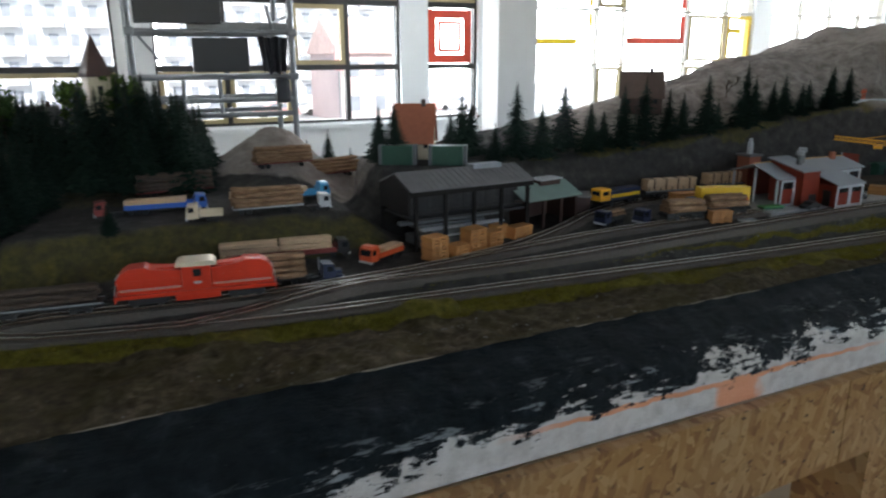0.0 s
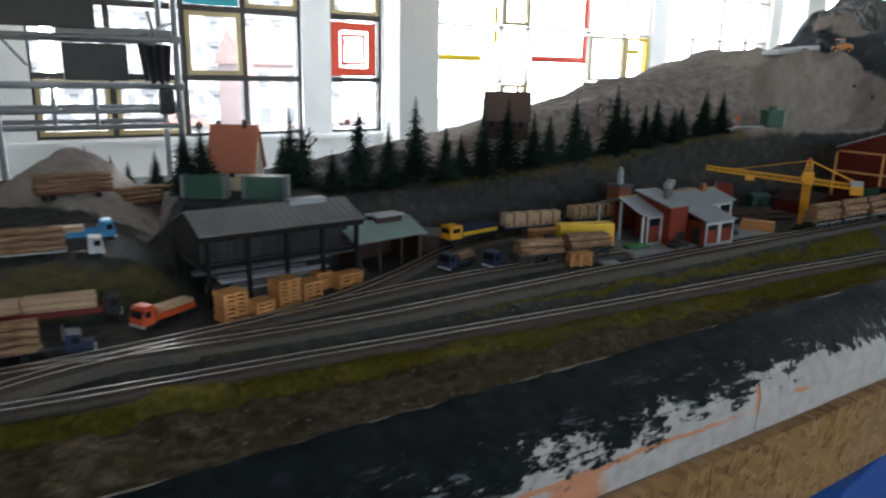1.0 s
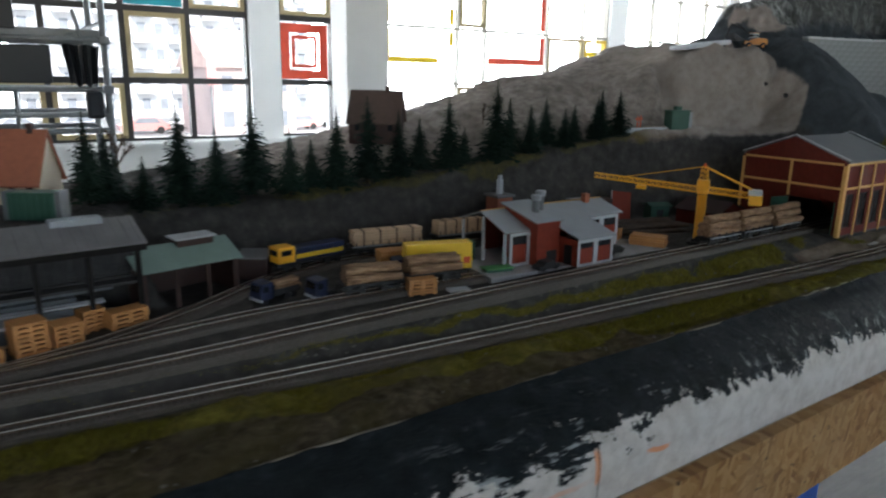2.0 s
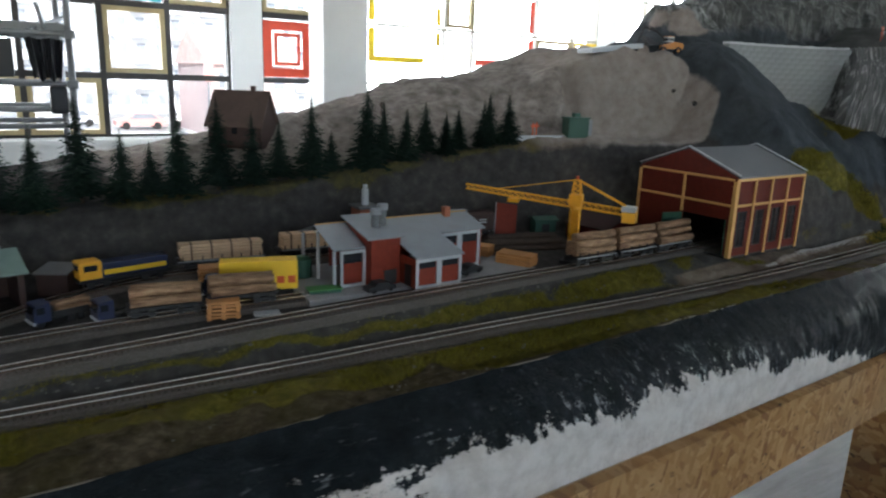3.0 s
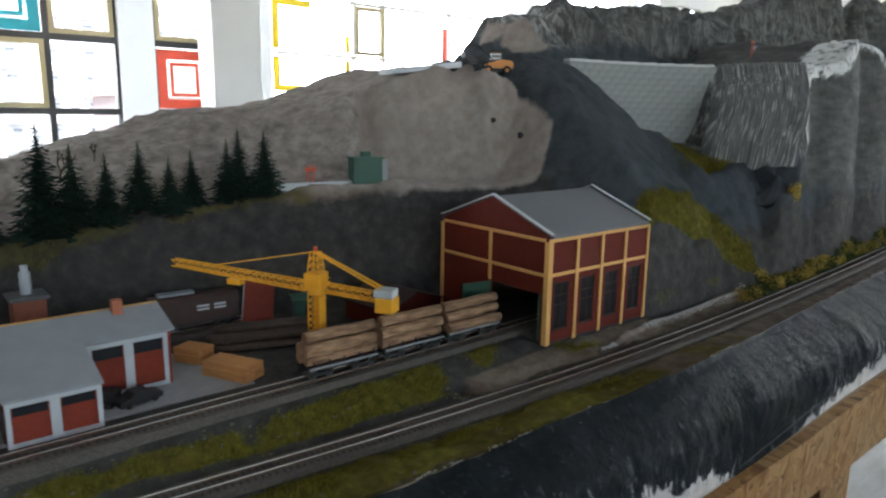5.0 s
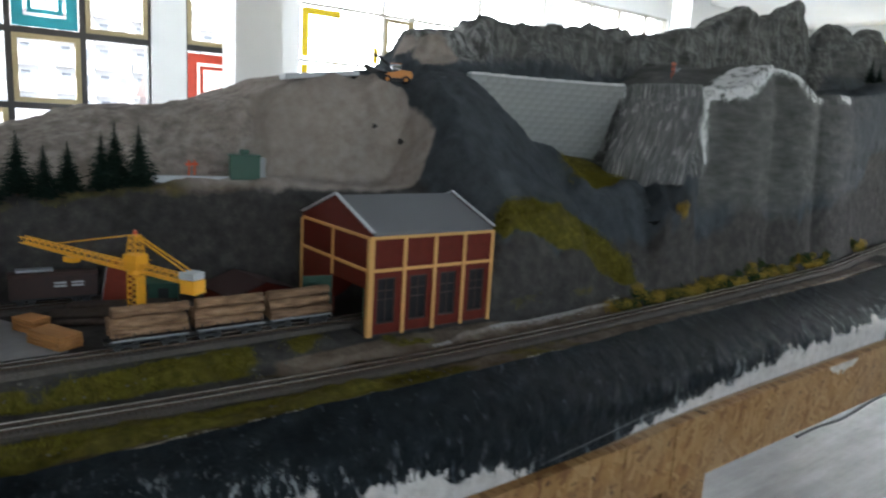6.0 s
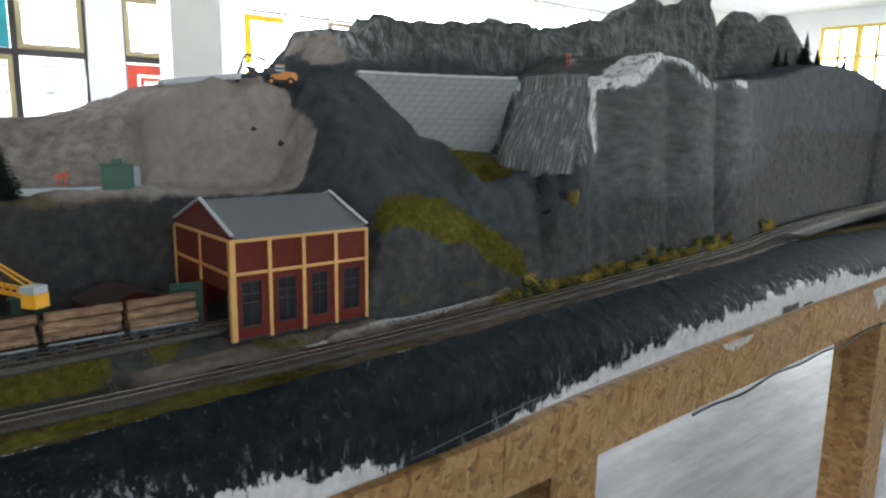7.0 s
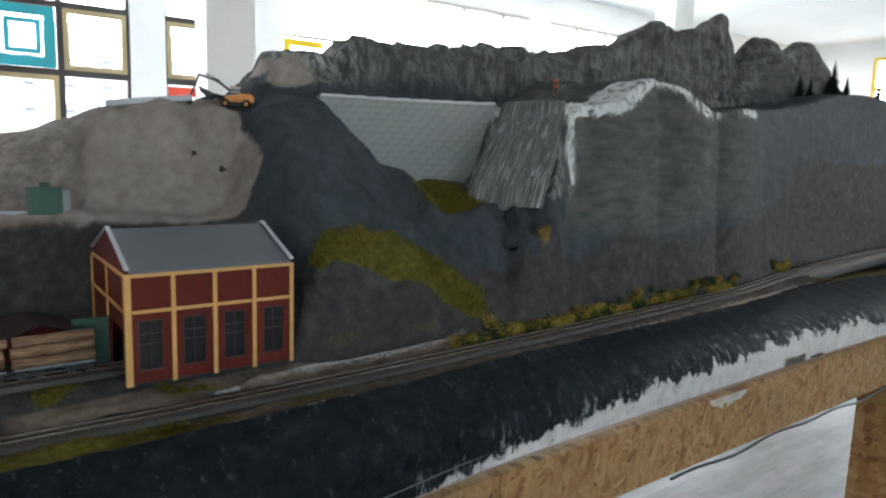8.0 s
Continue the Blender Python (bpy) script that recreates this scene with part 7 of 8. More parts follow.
def box_wagon(x, y, rz):
    z = on_ground(x, y, 0.006)
    t = thing("box_wagon", (x, y, z), rz, "dark brown covered wagon with pale lettering bars", "wagon")
    part("body", boxes((-0.06, 0.06, -0.016, 0.016, 0.013, 0.046)), M["brown"], t)
    part("roof", prism(bmesh.new(), [(-0.0175, 0.0462), (0.0175, 0.0462), (0.012, 0.0505), (0, 0.052), (-0.012, 0.0505)], "x", -0.061, 0.061), M["brown"], t)
    part("roof_walk", boxes((-0.05, 0.0, -0.008, 0.008, 0.0525, 0.056)), M["roof_grey"], t, "grey roof box")
    for x0 in (0.0, 0.024):
        for z0 in (0.029, 0.034):
            part("lettering_bar", boxes((x0, x0 + 0.017, -0.0167, -0.0161, z0, z0 + 0.0028)), M["off_white"], t, "pale lettering bar")
    part("underframe", boxes((-0.058, 0.058, -0.012, 0.012, 0.009, 0.0129)), M["model_black"], t)
    for xx in (-0.045, -0.03, 0.03, 0.045):
        for yy in (-0.0086, 0.0086):
            wheel(t, xx, yy, 0.0058, 0.0058, 0.0026, M["wheel_dark"])


box_wagon(1.715, 1.172, -4)
lp = thing("roof_panel", (1.80, 1.148, on_ground(1.80, 1.148)), -25, "rusty brown panel leaning behind the logs", "panel")
q = part("sheet", boxes((-0.022, 0.022, -0.002, 0.002, 0.0, 0.07)), M["brick_red"], lp)
q.matrix_basis = pose(0, 0, 0, -18, 6, 0)
q = part("edge_strip", boxes((-0.0238, -0.0222, -0.0024, 0.0024, 0.0, 0.071)), M["model_grey"], lp)
q.matrix_basis = pose(0, 0, 0, -18, 6, 0)


def hut(x, y, rz, lx, ly, h, r, wall, roof, label):
    t = thing("yard_hut", (x, y, on_ground(x, y)), rz, label, "hut")
    part("wall", prism(bmesh.new(), [(-ly / 2, 0), (ly / 2, 0), (ly / 2, h), (0, r), (-ly / 2, h)], "x", -lx / 2, lx / 2), wall, t)
    k = (r - h) / (ly / 2)
    for s in (-1, 1):
        part("roof", prism(bmesh.new(), [(s * (ly / 2 + 0.006), h - 0.006 * k + 0.0004), (0, r + 0.0004), (0, r + 0.0024), (s * (ly / 2 + 0.006), h - 0.006 * k + 0.0024)], "x", -lx / 2 - 0.004, lx / 2 + 0.004), roof, t)
    part("door", boxes((-0.008, 0.008, -ly / 2 - 0.0006, -ly / 2 + 0.0005, 0.0, h * 0.8)), M["model_black"], t)


hut(1.862, 1.103, -20, 0.044, 0.03, 0.042, 0.046, M["green"], M["green"], "dark green yard hut behind the crane")
hut(1.985, 1.055, 98, 0.10, 0.11, 0.030, 0.048, M["maroon"], paint("dark_maroon_roof", (0.035, 0.01, 0.009), 0.8, vary=0.2, scale=60), "low maroon hut beside the engine shed")
tk = thing("tank", (1.325, 1.075, on_ground(1.325, 1.075)), 0, "round dark green tank beside the works", "tank")
part("shell", rods(((0, 0, 0), (0, 0, 0.036), 0.016), ((0, 0, 0.036), (0, 0, 0.041), 0.016, 0.008), seg=18), M["green"], tk, smooth=False)
gb = thing("green_bin", (1.322, 0.985, on_ground(1.322, 0.985)), -10, "low bright green bin on the apron", "bin")
part("body", boxes((-0.024, 0.024, -0.011, 0.011, 0, 0.012), bevel=0.001), M["green"], gb)
part("rim", boxes((-0.0255, 0.0255, -0.0125, 0.0125, 0.0121, 0.0138)), paint("fresh_green_plastic", (0.05, 0.22, 0.05), 0.5), gb)
for x, y, rz in ((1.395, 0.948, 5), (1.575, 0.966, 12), (1.548, 0.985, 60)):
    c = thing("model_car", (x, y, on_ground(1.45, 1.0) + 0.0044), rz, "black model car parked on the concrete apron", "car", "model cars")
    part("body", prism(bmesh.new(), [(-0.024, 0.003), (-0.024, 0.009), (-0.014, 0.0105), (-0.008, 0.0155), (0.009, 0.0155), (0.015, 0.0105), (0.024, 0.009), (0.024, 0.003)], "y", -0.0095, 0.0095), M["model_black"], c)
    for xx in (-0.015, 0.015):
        for yy in (-0.0088, 0.0088):
            wheel(c, xx, yy, 0.0036, 0.0036, 0.0024, M["tyre"])

# ---- on the hill ----


M["digger"] = paint("orange_digger_paint", (0.55, 0.2, 0.025), 0.5, vary=0.08, scale=60)


def excavator(x, y, rz):
    t = thing("wheeled_excavator", (x, y, on_ground(x, y)), rz, "orange wheeled excavator loader parked on the pale hilltop", "excavator")
    O, K = M["digger"], M["model_black"]
    part("chassis", boxes((-0.028, 0.030, -0.008, 0.008, 0.006, 0.012), bevel=0.001), K, t)
    part("body", prism(bmesh.new(), [(-0.022, 0.0122), (0.033, 0.0122), (0.034, 0.021), (0.030, 0.027), (0.008, 0.029), (-0.004, 0.024), (-0.020, 0.022)], "y", -0.011, 0.011), O, t)
    c = part("cab", boxes((-0.010, 0.008, -0.009, 0.009, 0.0292, 0.0405), bevel=0.0012), M["light_grey"], t, "pale cab")
    part("cab_glass", boxes((-0.0104, 0.0084, -0.0094, 0.0094, 0.031, 0.038)), M["smoked"], c)
    part("cab_roof", boxes((-0.011, 0.009, -0.0098, 0.0098, 0.0406, 0.042), bevel=0.0005), O, c)
    part("boom", rods(((-0.012, 0.0, 0.034), (-0.036, 0.0, 0.052), 0.0024), ((-0.036, 0.0, 0.052), (-0.070, 0.0, 0.062), 0.0021), seg=8), K, t, "black boom")
    part("ram", rods(((-0.030, 0.0, 0.052), (-0.058, 0.0, 0.0645), 0.0012), seg=8), K, t)
    part("stick", rods(((-0.069, 0.0, 0.063), (-0.078, 0.0, 0.040), 0.0021), ((-0.078, 0.0, 0.040), (-0.088, 0.0, 0.016), 0.0018), seg=8), K, t)
    part("bucket", prism(bmesh.new(), [(-0.093, 0.018), (-0.084, 0.018), (-0.081, 0.009), (-0.088, 0.003), (-0.095, 0.008)], "y", -0.007, 0.007), K, t)
    part("loader_arm", rods(((-0.014, -0.009, 0.02), (-0.045, -0.009, 0.026), 0.0018), ((-0.014, 0.009, 0.02), (-0.045, 0.009, 0.026), 0.0018), seg=8), K, t)
    part("shovel", prism(bmesh.new(), [(-0.043, 0.020), (-0.046, 0.029), (-0.070, 0.040), (-0.066, 0.028), (-0.056, 0.020)], "y", -0.013, 0.013), K, t)
    for xx in (-0.02, 0.0195):
        for yy in (-0.010, 0.010):
            w = wheel(t, xx, yy, 0.0086, 0.0086, 0.006, M["tyre"])
            part("hub", rods(((0, -0.0035, 0), (0, 0.0035, 0), 0.004), seg=12), O, w, "orange hub")


excavator(2.374, 1.243, -24)
pl = thing("stone_slab", (2.222, 1.295, on_ground(2.222, 1.295) + 0.005), 0, "thin pale slab lying on the hilltop", "slab")
pl.matrix_basis = pose(2.222, 1.295, on_ground(2.222, 1.295) + 0.005, 0, -7, -10)
part("slab", boxes((-0.076, 0.076, -0.03, 0.03, -0.007, 0.004), bevel=0.002), M["light_grey"], pl)
lt = thing("retaining_kerb", (1.975, 1.214, on_ground(1.975, 1.214) - 0.004), -10, "long pale concrete kerb along the ledge", "kerb")
part("kerb", boxes((-0.10, 0.10, -0.006, 0.006, 0.0, 0.012), bevel=0.001), M["light_grey"], lt)
gh = thing("green_kiosk", (2.03, 1.20, on_ground(2.03, 1.20)), -12, "small green kiosk on the pale ledge", "kiosk")
part("body", boxes((-0.026, 0.026, -0.014, 0.014, 0, 0.042), bevel=0.001), M["green"], gh)
part("roof", boxes((-0.028, 0.028, -0.016, 0.016, 0.0421, 0.045)), M["green"], gh)
part("vent", boxes((-0.008, 0.008, -0.006, 0.006, 0.0451, 0.054), bevel=0.001), M["green"], gh)
part("side_panel", boxes((0.0262, 0.036, -0.012, 0.012, 0, 0.04)), M["model_grey"], gh)
# red figurine on the ledge, stood in for by plain posts
for x in (1.945, 1.955):
    sp = thing("red_figure", (x, 1.245, on_ground(x, 1.245)), 0, "plain red post standing in for a small figure on the ledge", "signal", "red posts on the ledge")
    part("post", rods(((0, 0, 0), (0, 0, 0.036), 0.0016)), M["truck_red"], sp)
    part("arm", boxes((-0.006, 0.006, -0.001, 0.001, 0.026, 0.031)), M["truck_red"], sp)
kk = thing("red_signal", (3.10, 1.08, on_ground(3.10, 1.08) - 0.001), 10, "tiny red signal frame with white posts behind the dam crest", "signal")
for x in (-0.010, 0.003):
    part("post", rods(((x, 0, 0), (x, 0, 0.040), 0.0010), seg=6), M["truck_red"], kk)
part("board", boxes((-0.014, 0.007, -0.0012, 0.0012, 0.034, 0.038)), M["truck_red"], kk)
part("board", boxes((-0.011, 0.004, -0.0013, 0.0013, 0.020, 0.024)), M["truck_red"], kk)
for x in (0.018, 0.030, 0.042):
    part("white_post", rods(((x, 0.004, 0), (x, 0.004, 0.030), 0.0013), seg=6), M["light_grey"], kk)


# two small holes in the hill, stood in for by dark lumps
M["hole_dark"] = paint("dark_hole", (0.03, 0.026, 0.024), 0.85, vary=0.3, scale=200)
for x, y, z, r in ((2.253, 1.117, 1.431, 0.0042), (2.293, 1.086, 1.405, 0.0052)):
    pb = thing("dark_hole", (x, y + 0.004, z), 20, "small dark lump standing in for a hole in the pale plaster", "stone", "stones on the hill")
    bm = bmesh.new()
    bmesh.ops.create_icosphere(bm, subdivisions=2, radius=r)
    for v in bm.verts:
        v.co *= 1 + 0.35 * math.sin(v.co.x * 900 + v.co.z * 700)
    part("stone", bm, M["hole_dark"], pb)


def dam():
    """A curved wall of separate blocks across the gorge."""
    t = thing("dam_wall", (0, 0, 0), 0, "pale grey dam wall of stone blocks across the gorge", "dam")
    n, courses, z0, z1 = 15, 16, 1.342, 1.552
    ax, ay, bx, by, sag = 2.53, 1.175, 2.895, 1.055, 0.028
    h = (z1 - z0) / courses
    ln = math.hypot(bx - ax, by - ay) / n
    mat_block = paint("pale_dam_stone", (0.29, 0.3, 0.295), 0.8, vary=0.3, scale=34, bump=0.5, dist=0.002, rand=0.05)
    meshes = []
    for k in range(3):
        me = bpy.data.meshes.new("block")
        bm = boxes((-ln / 2 + 0.00008, ln / 2 - 0.00008, -0.006 - 0.00022 * k, 0.012, 0.00008, h - 0.00008), bevel=0.00025)
        bm.to_mesh(me)
        bm.free()
        me.materials.append(mat_block)
        meshes.append(me)
    rz = math.degrees(math.atan2(by - ay, bx - ax))
    for c in range(courses):
        for i in range(n + (c % 2)):
            u = (i + 0.5 - 0.5 * (c % 2)) / n
            u = min(max(u, 0.02), 0.98)
            bow = sag * 4 * u * (1 - u)
            x, y = ax + (bx - ax) * u + bow * 0.31, ay + (by - ay) * u + bow * 0.95
            ob = new("block", meshes[(i * 7 + c * 3) % 3])
            ob.parent = t
            ob.matrix_basis = pose(x, y + 0.010 * c / courses, z0 + c * h, 0, 0, rz - math.degrees(math.atan(sag * 4 * (1 - 2 * u) / 0.36)) * -1)
    bm = bmesh.new()
    for i in range(24):
        u = (i + 0.5) / 24
        bow = sag * 4 * u * (1 - u)
        x, y = ax + (bx - ax) * u + bow * 0.31, ay + (by - ay) * u + bow * 0.95
        box(bm, -0.0085, 0.0085, -0.002, 0.02, 0, 0.005, m=pose(x, y + 0.008, z1 + 0.0006 * (i % 3), 0, 0, rz))
    part("coping", bm, paint("white_gypsum", (0.55, 0.55, 0.55), 0.8, vary=0.1, scale=60), t, "rough white coping").data.update()


dam()


def grooved_rock():
    n = Nodes("streaked_rock")
    at = n.add("ShaderNodeAttribute")
    at.attribute_name = "flow"
    s = n.noise(1.0, 4.0, 0.7, at.outputs["Vector"])
    parts = n.add("ShaderNodeSeparateXYZ", Vector=at.outputs["Vector"])
    thin = n.ramp(n.noise(2.1, 2.0, 0.5, at.outputs["Vector"]), (0.55, (0, 0, 0)), (0.62, (1, 1, 1)))
    broken = n.ramp(n.noise(38.0, 3.0), (0.38, (0, 0, 0)), (0.55, (1, 1, 1)))
    col = n.ramp(s, (0.32, (0.08, 0.083, 0.083)), (0.5, (0.135, 0.138, 0.136)), (0.62, (0.2, 0.2, 0.196)))
    col = n.mix(n.math("MULTIPLY", n.math("MULTIPLY", thin, broken), 0.8), col, (0.5, 0.49, 0.475))
    col = n.mix(n.ramp(n.math("ADD", parts.outputs[2], n.math("MULTIPLY", n.noise(45.0, 4.0, 0.6), 0.9)), (1.0, (0, 0, 0)), (1.06, (1, 1, 1))), col, (0.55, 0.54, 0.53))
    n.bump(n.math("ADD", s, n.math("MULTIPLY", n.noise(120.0, 4.0), 0.4)), 0.7, 0.003)
    mat = n.done(col, 0.6, gloss=0.2)
    na, nb = 110, 70
    A, B, C, D = (np.array(p) for p in ((2.930, 1.075, 1.556), (2.918, 0.868, 1.553), (2.83, 0.832, 1.35), (2.768, 1.0, 1.36)))
    u, v = np.meshgrid(np.linspace(0, 1, na), np.linspace(0, 1, nb), indexing="ij")
    P = (A * (1 - u[..., None]) + B * u[..., None]) * (1 - v[..., None]) + (D * (1 - u[..., None]) + C * u[..., None]) * v[..., None]
    out = np.array([-0.5, -0.80, 0.25])
    bulge = 0.034 * np.sin(np.pi * v) ** 0.8 + 0.020 * np.sin(np.pi * u) ** 0.7 * (0.3 + 0.7 * v) + np.abs(fbm(u * 34 + 0.5 * v, v * 1.1, 61, 3)) * 0.012 + fbm(u * 7, v * 7, 63, 3) * 0.006 - 0.004 - 0.03 * ((u < 0.01) | (u > 0.99)) + 0.012 * ss(0.8, 1.0, v)
    P = P + out * bulge[..., None]
    P[..., 2] -= 0.05 * (1 - 0.85 * u) * ss(0.82, 1.0, v) ** 2 * (0.7 + 1.2 * np.abs(fbm(u * 8, v, 69, 3)))
    P[..., 2] += 0.008 * ss(0.12, 0.03, v) * (0.6 + 0.8 * np.abs(fbm(u * 9, v * 4, 67, 3)) * 2)
    idx = np.arange(na * nb).reshape(na, nb)
    faces = np.stack([idx[:-1, 1:], idx[1:, 1:], idx[1:, :-1], idx[:-1, :-1]], -1).reshape(-1, 4)
    ob = link_mesh("rock_spur", P.reshape(-1, 3).tolist(), faces.tolist(), mat, smooth=True)
    fl = ob.data.attributes.new("flow", "FLOAT_VECTOR", "POINT")
    fl.data.foreach_set("vector", np.stack([(u + 0.06 * v * v) * 40, v * 2.2, ss(0.32, 0.1, v) * 0.95 + ss(0.93, 0.985, u) * 0.5], -1).reshape(-1).astype(np.float32))
    tagged(ob, "grooved grey rock spur with whitish streaks beside the dam", "rock", kind="structure")


grooved_rock()

# ---- trees and low growth ----


def foliage(name, dark, light):
    n = Nodes(name)
    g = n.add("ShaderNodeNewGeometry")
    r = n.add("ShaderNodeObjectInfo")
    k = n.math("ADD", n.math("MULTIPLY", g.outputs["Random Per Island"], 0.7), n.math("MULTIPLY", r.outputs["Random"], 0.3))
    return n.done(n.ramp(k, (0.1, dark), (0.9, light)), 0.85, gloss=0.1)


M["needles"] = foliage("fir_needles", (0.008, 0.018, 0.014), (0.022, 0.042, 0.028))
M["leaf_green"] = foliage("broadleaf_green", (0.03, 0.06, 0.012), (0.075, 0.115, 0.022))
M["straw"] = foliage("dry_tufts", (0.26, 0.165, 0.025), (0.5, 0.35, 0.07))
M["bush_green"] = foliage("low_bush_green", (0.02, 0.04, 0.012), (0.05, 0.085, 0.025))
M["turf_blades"] = foliage("turf_fibres", (0.068, 0.058, 0.008), (0.22, 0.188, 0.028))
M["bare_twig"] = paint("bare_twigs", (0.07, 0.045, 0.03), 0.9)
M["trunk"] = paint("tree_trunk", (0.05, 0.032, 0.02), 0.9, vary=0.2, scale=200)


def fir_meshes(h, seed):
    """Trunk and crown of a fir: whorls of drooping boughs, each of small needle blades."""
    rg = random.Random(seed)
    tb = rods(((0, 0, -0.01), (0, 0, h * 0.96), h * 0.018, h * 0.003), seg=6)
    tm = bpy.data.meshes.new("trunk")
    tb.to_mesh(tm)
    tb.free()
    tm.materials.append(M["trunk"])
    vs, fs = [], []
    levels = 26
    for i in range(levels):
        u = i / (levels - 1)
        z = h * (0.10 + 0.86 * u)
        reach = h * (0.225 * (1 - u) ** 0.85 + 0.012) * rg.uniform(0.78, 1.12)
        n = max(5, int(13 * (1 - u) + 4))
        off = rg.uniform(0, 6.28)
        for k in range(n):
            a = off + 6.2832 * k / n + rg.uniform(-0.25, 0.25)
            rr = reach * rg.uniform(0.7, 1.1)
            ca, sa = math.cos(a), math.sin(a)
            m = 4
            for j in range(m):
                q0, q1 = rr * j / m * 0.9, rr * (j + 1.2) / m
                zz = z - 0.30 * q0 + rg.uniform(-0.004, 0.004) * h * 5
                wd = rr * 0.40 * (1.2 - j / m)
                for s in (-1, 1):
                    b = len(vs)
                    vs += [(ca * q0, sa * q0, zz + 0.004 * h), (ca * q1, sa * q1, zz - 0.28 * (q1 - q0)), (ca * (q0 + q1) / 2 - s * sa * wd, sa * (q0 + q1) / 2 + s * ca * wd, zz - 0.05 * rr - rg.uniform(0, 0.12) * rr)]
                    fs.append((b, b + 1, b + 2))
    b = len(vs)
    vs += [(0.002 * h, 0, h * 0.93), (-0.002 * h, 0, h * 0.93), (0, 0, h)]
    fs.append((b, b + 1, b + 2))
    cm = bpy.data.meshes.new("crown")
    cm.from_pydata(vs, [], fs)
    cm.materials.append(M["needles"])
    return tm, cm


FIR = [fir_meshes(0.15, 100 + i) for i in range(5)]


def fir(x, y, h, i, label="dark green model fir on the slope", group="firs along the ridge", wide=1.0, z=None):
    t = thing("fir_tree", (x, y, on_ground(x, y) if z is None else z), RNG.uniform(0, 360), label, "tree", group)
    for name, me in zip(("trunk", "crown"), FIR[i % 5]):
        ob = new(name, me)
        ob.parent = t
    s = h / 0.15
    t.scale = (s * wide, s * wide, s)
    return t


ROW = [(0.785, 0.14), (0.815, 0.115), (0.868, 0.085), (0.93, 0.16), (0.988, 0.125), (1.058, 0.164), (1.12, 0.113), (1.168, 0.085), (1.211, 0.14), (1.282, 0.147), (1.338, 0.125),
       (1.392, 0.10), (1.448, 0.14), (1.492, 0.07), (1.556, 0.152), (1.597, 0.108), (1.636, 0.098), (1.684, 0.097), (1.719, 0.08), (1.755, 0.078), (1.801, 0.092), (1.824, 0.10), (1.857, 0.098)]
for i, (x, h) in enumerate(ROW):
    y = float(CREST_Y(x)) + (0.012 if i % 2 else -0.004)
    fir(x, y, h * 1.12, i, "dark green model fir at the top of the slope", wide=1.2 if h > 0.12 else 1.4)
for i, (x, y, h) in enumerate(((0.57, 1.95, 0.095), (0.634, 1.95, 0.125), (0.70, 1.95, 0.10), (0.60, 1.42, 0.105), (0.585, 1.37, 0.115), (0.615, 1.36, 0.125), (0.505, 1.97, 0.08), (0.535, 1.98, 0.10),
                               (0.48, 1.98, 0.09), (0.745, 1.95, 0.07), (0.80, 1.47, 0.09), (0.835, 1.43, 0.07))):
    fir(x, y, h * 1.1, i + 2, "dark green model fir beside the pale hump", wide=1.25)
rg = random.Random(23)
forest = 0
while forest < 150:
    x, y = rg.uniform(-0.62, 0.25), rg.uniform(1.50, 2.0)
    if x > 0.22 and y < 1.58:
        continue
    if math.hypot(x - 0.05, y - 1.80) < 0.045 or math.hypot(x - 0.105, y - 1.9) < 0.04:
        continue
    top = 1.385 + 0.03 * math.sin(x * 19) + rg.uniform(-0.03, 0.025)
    h = max(0.085, min(0.21, top - on_ground(x, y)))
    fir(x, y, h, forest, "dark fir crowded in the model forest", "firs of the forest", wide=1.15)
    forest += 1
for i, (x, y, h) in enumerate(((-0.17, 1.33, 0.15), (-0.22, 1.24, 0.16), (-0.27, 1.36, 0.2), (-0.14, 1.43, 0.16), (-0.33, 1.27, 0.19), (-0.1, 1.47, 0.15), (-0.40, 1.2, 0.2), (0.052, 1.22, 0.062), (-0.3, 1.14, 0.14), (-0.2, 1.3, 0.24), (-0.16, 1.27, 0.2), (-0.26, 1.29, 0.25), (-0.31, 1.33, 0.26), (-0.24, 1.42, 0.24), (-0.19, 1.38, 0.22), (-0.35, 1.38, 0.26), (-0.29, 1.2, 0.22), (-0.22, 1.48, 0.22), (-0.36, 1.16, 0.2), (-0.3, 1.46, 0.24), (-0.27, 1.16, 0.2), (-0.24, 1.19, 0.22), (-0.21, 1.23, 0.2), (-0.33, 1.19, 0.24), (-0.18, 1.33, 0.2), (-0.13, 1.36, 0.18), (-0.40, 1.24, 0.26), (-0.09, 1.33, 0.13), (-0.12, 1.29, 0.15), (-0.15, 1.34, 0.17), (-0.08, 1.40, 0.15), (-0.11, 1.38, 0.17), (-0.06, 1.46, 0.14), (-0.12, 1.45, 0.18), (-0.17, 1.25, 0.16), (-0.13, 1.22, 0.12), (-0.09, 1.52, 0.18), (-0.15, 1.5, 0.21), (-0.04, 1.55, 0.17))):
    fir(x, y, h, i, "dark fir at the edge of the timber yard", "firs of the forest", wide=1.2)
for i, (x, y, h) in enumerate(((4.39, 1.15, 0.10), (4.475, 1.155, 0.075), (4.60, 1.15, 0.085), (4.635, 1.15, 0.14), (4.77, 1.16, 0.085), (5.03, 1.15, 0.09))):
    fir(x, y, h, i, "small dark fir on the rock plateau", "firs on the plateau")


